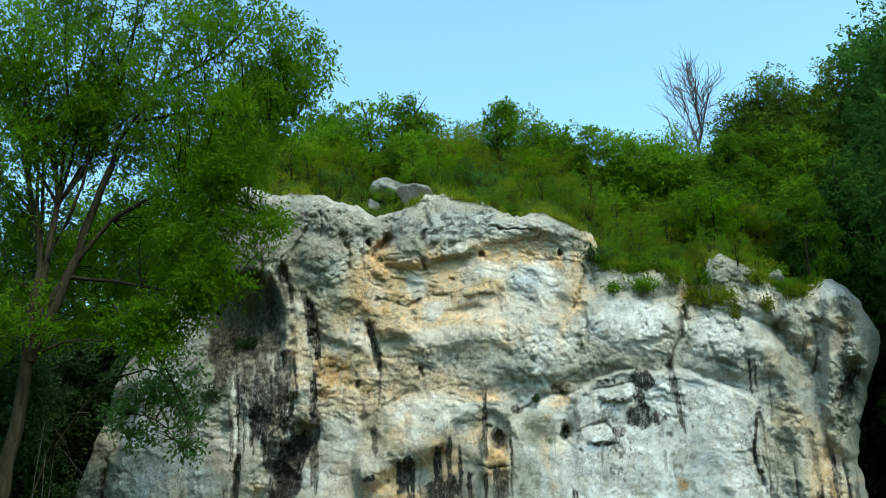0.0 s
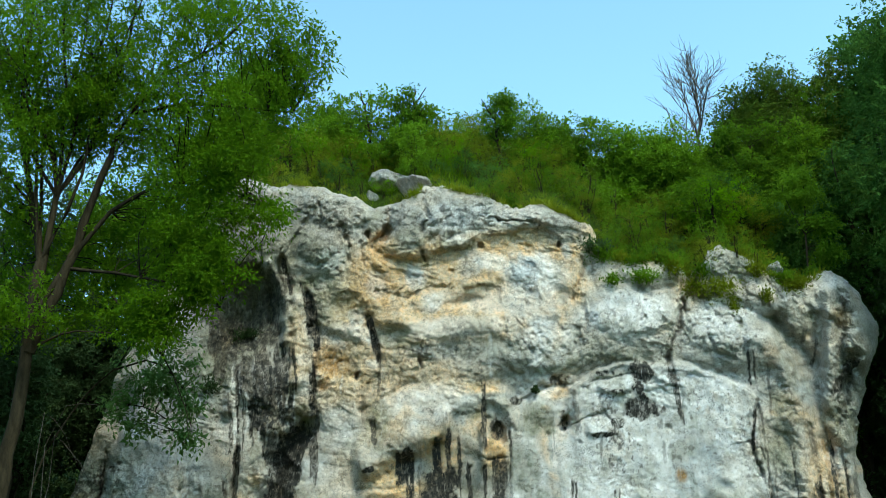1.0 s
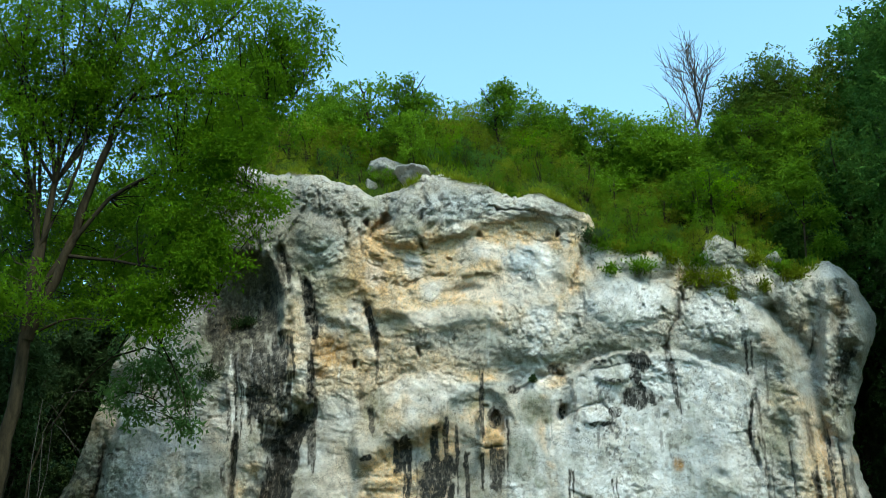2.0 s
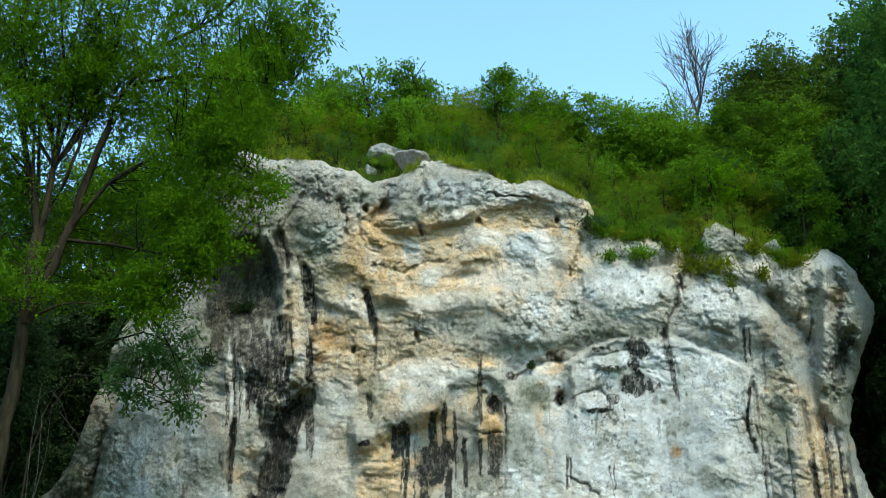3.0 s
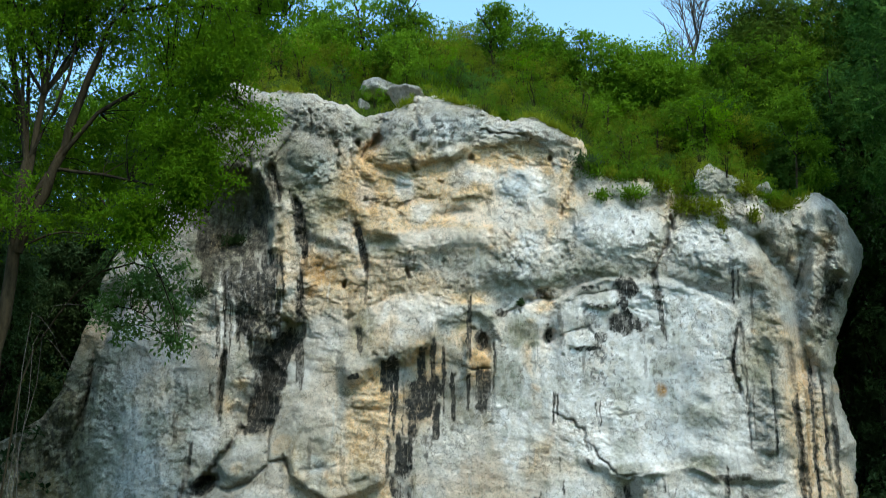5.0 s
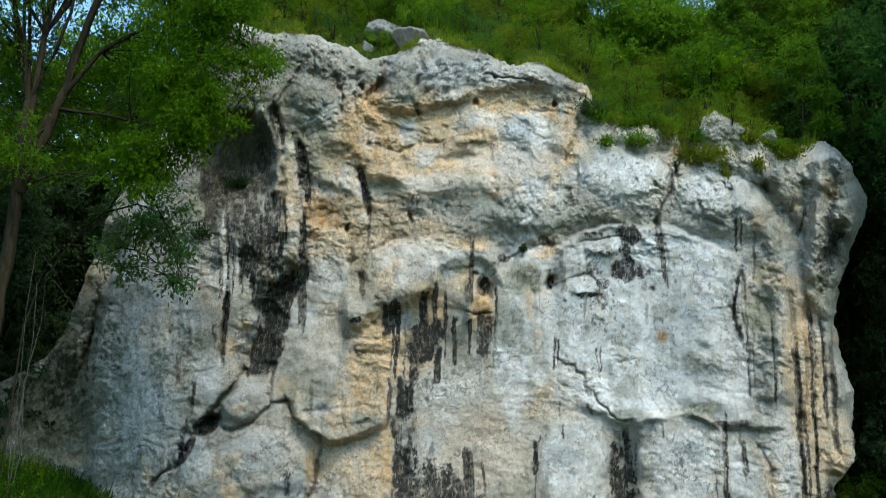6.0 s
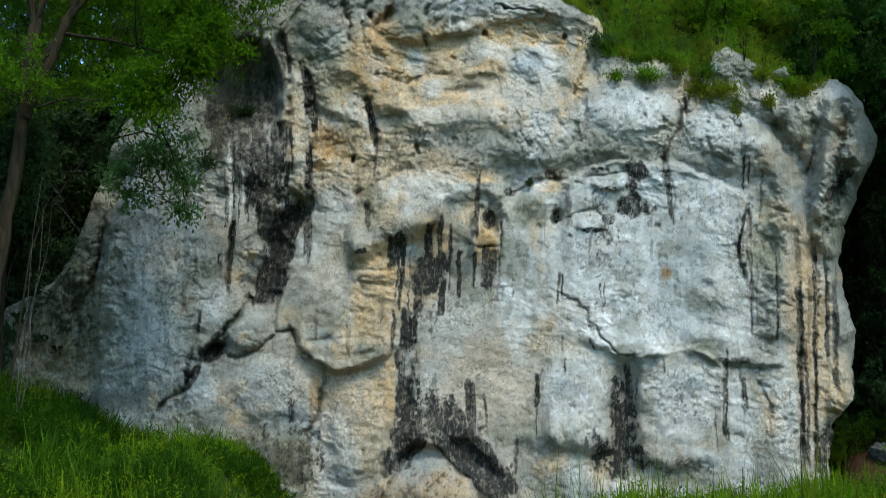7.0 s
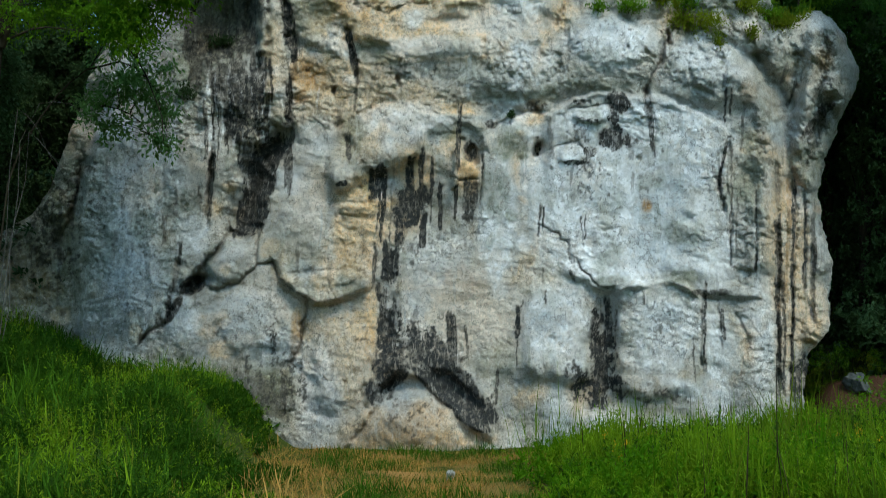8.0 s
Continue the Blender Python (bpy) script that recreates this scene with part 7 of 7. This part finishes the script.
# ---- meadow ----


def blades(name, seed, count, region, height, mat, label, spread=0.35, slim=0.05, lean=0.0, box=(-13, 12, 11.2, 24.0), stiff=1.0):
    """Grass that nobody could count; region gives the share of blades that stand at a place."""
    rng = np.random.default_rng(seed)
    x, y = rng.uniform(box[0], box[1], 8 * count), rng.uniform(box[2], box[3], 8 * count)
    dens = region(x, y)
    keep = np.nonzero(rng.uniform(0, 1, len(x)) < dens)[0][:count]
    x, y = x[keep], y[keep]
    z = ground_height(x, y) - 0.03
    tuft = fbm(x * 1.1, y * 1.1, 4, 0.6, seed=seed)
    hh = height(x, y) * np.clip(0.8 + 1.7 * tuft, 0.45, 1.8) * rng.uniform(0.6, 1.2, len(x))
    way = rng.normal(0, spread, (len(x), 3)) + np.array([lean, 0, 1.0])
    v, q = leaves(rng, np.stack([x, y, z], 1), stiff * way, hh, slim, -0.15)
    ob = part(name, array_mesh(name, v, q, mat), mat)
    tagged(ob, label, "grass", kind="stuff")


def weeds(name, seed, count, region, height, mat, label, leaf=0.09, per=16, slim=0.34):
    """Leafy stalks standing close together."""
    rng = np.random.default_rng(seed)
    x, y = rng.uniform(-13, 12, 12 * count), rng.uniform(11.5, 23.5, 12 * count)
    keep = np.nonzero(rng.uniform(0, 1, len(x)) < region(x, y) * smooth(-0.25, 0.15, fbm(x * 0.8, y * 0.8, 3, seed=seed)))[0][:count]
    x, y = x[keep], y[keep]
    z = ground_height(x, y)
    hh = height(x, y) * rng.uniform(0.6, 1.15, len(x)) * (0.75 + 1.2 * np.maximum(fbm(x * 0.8, y * 0.8, 3, seed=seed), -0.2))
    t = np.tile(np.linspace(0.12, 1.0, per), (len(x), 1))
    bend = rng.normal(0, 0.12, (len(x), 1, 2)) * (t ** 2)[..., None]
    at = np.stack([x[:, None] + bend[..., 0], y[:, None] + bend[..., 1], z[:, None] + hh[:, None] * t], -1).reshape(-1, 3)
    way = rng.normal(0, 0.75, at.shape) * np.array([1, 1, 0.3]) + np.array([0, 0, 0.85])
    v, q = leaves(rng, at, way, leaf * (1.25 - 0.6 * np.repeat([np.linspace(0, 1, per)], len(x), 0).ravel()), slim, 0.15)
    stalk = leaves(rng, np.stack([x, y, z], 1), np.array([0, 0, 6.0]) + np.zeros((len(x), 3)), hh * 1.05, 0.025, 0)
    v, q = joined([(v, q), stalk])
    ob = part(name, array_mesh(name, v, q, mat), mat)
    tagged(ob, label, "weeds", kind="stuff")


def on_bank(x, y):
    return smooth(-1.55, -2.25, x + 0.5 * fbm(x, y, 3, seed=2) + 0.19 * (y - 12.5)) * smooth(24, 22.6, y)


def on_right(x, y):
    return smooth(1.2, 3.0, x + 0.9 * fbm(x, y, 3, seed=4) + 0.06 * (18 - y)) * smooth(20.5, 19.5, y)


def on_path(x, y):
    return (1 - on_bank(x, y)) * (1 - on_right(x, y)) * smooth(21.2, 20.2, y)


def bank_top(x, y):
    return 0.20 + 0.80 * smooth(-1.7, -3.8, x + 0.5 * fbm(x, y, 3, seed=2) + 0.19 * (y - 12.5))



def gaps(x, y):
    """Dark hollows in the growth of the bank."""
    return 0.25 + 0.75 * smooth(-0.22, 0.05, fbm(x * 1.7, y * 1.2, 4, 0.6, seed=27))


blades("bank_grass", 201, 46000, lambda x, y: on_bank(x, y) * gaps(x, y), lambda x, y: 0.38 * bank_top(x, y), GRASS, "lush long green grass on the bank", 0.6, 0.04)
weeds("bank_weeds", 202, 5200, lambda x, y: on_bank(x, y) * gaps(x, y), lambda x, y: 0.46 * bank_top(x, y), GRASS, "leafy green weeds crowding the bank", 0.12, 14, 0.28)
weeds("bank_herbs", 209, 1300, on_bank, lambda x, y: 0.48 * bank_top(x, y), MEADOW, "bright green leafy herbs scattered over the bank", 0.10, 14, 0.25)
weeds("bank_flowers", 212, 900, on_bank, lambda x, y: 0.50 * bank_top(x, y), LEAF_OLIVE, "yellowish flowering herbs scattered over the bank", 0.06, 14)
blades("bank_sedge", 213, 7000, on_bank, lambda x, y: (0.22 * smooth(19.0, 15.0, y) + 0.14) * bank_top(x, y), MEADOW, "broad arching pale green blades on the lower bank", 0.75, 0.05)
blades("meadow_grass", 203, 62000, on_right, lambda x, y: 0.50 * (0.45 + 0.55 * smooth(1.2, 3.4, x)), MEADOW, "tall yellow-green meadow grass before the crag", 0.5, 0.030)
weeds("meadow_weeds", 204, 5200, on_right, lambda x, y: 0.64 * (0.45 + 0.55 * smooth(1.2, 3.4, x)), MEADOW, "tall leafy meadow weeds before the crag", 0.14, 14, 0.15)
weeds("meadow_herbs", 214, 4200, on_right, lambda x, y: 0.66 * (0.45 + 0.55 * smooth(1.2, 3.4, x)), LEAF_LIME, "bright yellow-green herbs in the meadow", 0.12, 16, 0.36)
weeds("meadow_shade", 215, 1600, on_right, lambda x, y: 0.60 * (0.45 + 0.55 * smooth(1.2, 3.4, x)), GRASS, "dark green leafy weeds in the meadow", 0.12, 14, 0.36)
blades("dry_grass", 205, 30000, on_path, lambda x, y: 0.14 + 0 * x, STRAW, "short straw-coloured dry grass on the trodden path", 0.6, 0.045)
blades("path_grass", 206, 30000, on_path, lambda x, y: 0.17 + 0 * x, GRASS, "short green grass along the path", 0.5, 0.045)


def on_front(x, y):
    return smooth(1.0, 1.6, x) * smooth(3.6, 2.4, x) * smooth(20.8, 20.0, y) * smooth(16.5, 17.5, y)


blades("tall_grass", 210, 1600, on_front, lambda x, y: 0.95 + 0 * x, MEADOW, "thin tall grass stalks before the foot of the crag", 0.14, 0.012, stiff=3.0)


def on_edge(x, y):
    e = x + 0.5 * fbm(x, y, 3, seed=2) + 0.19 * (y - 12.5)
    rim_of_bank = smooth(-2.6, -2.0, e) * smooth(-1.2, -1.6, e) * smooth(21.0, 18.0, y)
    near = smooth(-4.2, -3.2, x) * smooth(-1.5, -2.0, e) * smooth(13.6, 12.4, y)
    return np.clip(0.5 * rim_of_bank + near * smooth(-0.1, 0.25, fbm(x * 2, y * 2, 3, seed=6) + 0.1), 0, 1)


blades("edge_grass", 208, 9000, on_edge, lambda x, y: 0.30 + 0 * x, STRAW, "bleached grass stalks along the bank's edge", 0.45, 0.03)
blades("meadow_stalks", 216, 5000, on_right, lambda x, y: 0.80 * (0.45 + 0.55 * smooth(1.2, 3.4, x)), LEAF_OLIVE, "thin flowering grass stalks above the meadow", 0.16, 0.014, stiff=3.0)

blades("dark_stalks", 217, 700, lambda x, y: smooth(1.6, 2.4, x) * smooth(17.5, 16.5, y), lambda x, y: 0.95 + 0 * x, STALK, "dark dry stalks standing above the meadow", 0.05, 0.012, stiff=6.0)
weeds("path_weeds", 218, 60, lambda x, y: smooth(1.2, 1.4, x) * smooth(2.1, 1.8, x) * smooth(18.2, 18.6, y) * smooth(20.2, 19.8, y), lambda x, y: 1.0 + 0 * x, GRASS, "slender dark green weeds before the foot of the crag", 0.10, 24, 0.2)


def flowers():
    """Small yellow flower heads on the tops of the meadow's growth."""
    rng = np.random.default_rng(219)
    x, y = rng.uniform(2.4, 9.5, 900), rng.uniform(13.0, 19.6, 900)
    keep = np.nonzero(rng.uniform(0, 1, 900) < smooth(0.12, 0.32, fbm(x * 0.9, y * 0.7, 3, seed=29)))[0][:130]
    x, y = x[keep], y[keep]
    top = ground_height(x, y) + rng.uniform(0.45, 0.66, len(x))
    at = np.repeat(np.stack([x, y, top], 1), 9, 0) + rng.normal(0, 0.022, (9 * len(x), 3))
    v, q = leaves(rng, at, rng.normal(0, 0.6, at.shape) + np.array([0, 0, 0.4]), 0.045, 0.5, 0.0)
    stems = leaves(rng, np.stack([x, y, top - 0.6], 1), np.zeros((len(x), 3)) + np.array([0, 0, 6.0]), 0.6, 0.02, 0)
    v, q = joined([(v, q), stems])
    ob = part("meadow_flowers", array_mesh("meadow_flowers", v, q, PETAL), PETAL)
    tagged(ob, "small yellow flower heads above the meadow grass", "flowers", kind="stuff")


flowers()


def on_rim(x, y):
    return smooth(23.3, 23.45, y) * smooth(10, 9, x) * smooth(-7, -6.4, x)


blades("rim_grass", 207, 15000, on_rim, lambda x, y: 0.26 + 0 * x, MEADOW, "dry yellowish grass along the cliff's rim", 0.4, 0.06, 0.0, (-7, 10, 23.3, 26.4))


def boulder(name, c, depth, size, seed, label, mat, rests=False):
    rng = np.random.default_rng(seed)
    cuts = [(Vector(rng.normal(0, 1, 3)).normalized(), rng.uniform(0.45, 0.75)) for _ in range(13)]
    bm = bmesh.new()
    bmesh.ops.create_icosphere(bm, subdivisions=5, radius=1.0)
    for v in bm.verts:
        for n, d in cuts:
            over = v.co.dot(n) - d
            if over > 0:
                v.co -= n * over
        v.co *= 1 + 0.13 * noise.fractal(v.co * 2.6 + Vector((seed, 0, 0)), 0.9, 2.0, 5)
        v.co = Vector((v.co.x * size[0], v.co.y * size[1], v.co.z * size[2])) * 1.3
    for f in bm.faces:
        f.smooth = True
    ob = part(name, bm, mat)
    spot = at_view(c, depth)
    if rests:
        spot = on_ground(spot[0], spot[1], -0.5 * size[2])
    ob.location = spot
    tagged(ob, label, "rock")


def hillside(c):
    """How far back the slope above the rim comes into line with the place c."""
    for y in np.arange(23.1, 28, 0.05):
        if ground_height(at_view(c, y)[0], y) > at_view(c, y)[2]:
            break
    return float(y)


boulder("capstone", (-1.40, 11.86), hillside((-1.45, 11.70)) - 0.05, (0.52, 0.45, 0.30), 3, "rounded pale limestone block on the cliff's rim", ROCK)
boulder("capstone", (-0.96, 11.70), hillside((-0.99, 11.56)) - 0.12, (0.38, 0.42, 0.27), 8, "flat pale limestone slab on the cliff's rim", ROCK)
boulder("capstone", (-1.92, 11.55), hillside((-1.92, 11.55)) - 0.1, (0.20, 0.22, 0.16), 15, "small pale limestone block in the grass of the rim", ROCK)
boulder("rim_rock", (6.95, 9.15), face_depth((6.95, 8.9)) + 0.2, (0.26, 0.3, 0.22), 27, "grey limestone block in the grass of the rim", ROCK)
boulder("stone", (0.14, -0.87), 16.0, (0.075, 0.07, 0.10), 5, "small pale stone lying in the meadow", ROCK, True)
boulder("stone_block", (8.66, 1.28), 22.9, (0.24, 0.25, 0.26), 9, "dim grey stone block on the bare earth beside the crag", STONE, True)
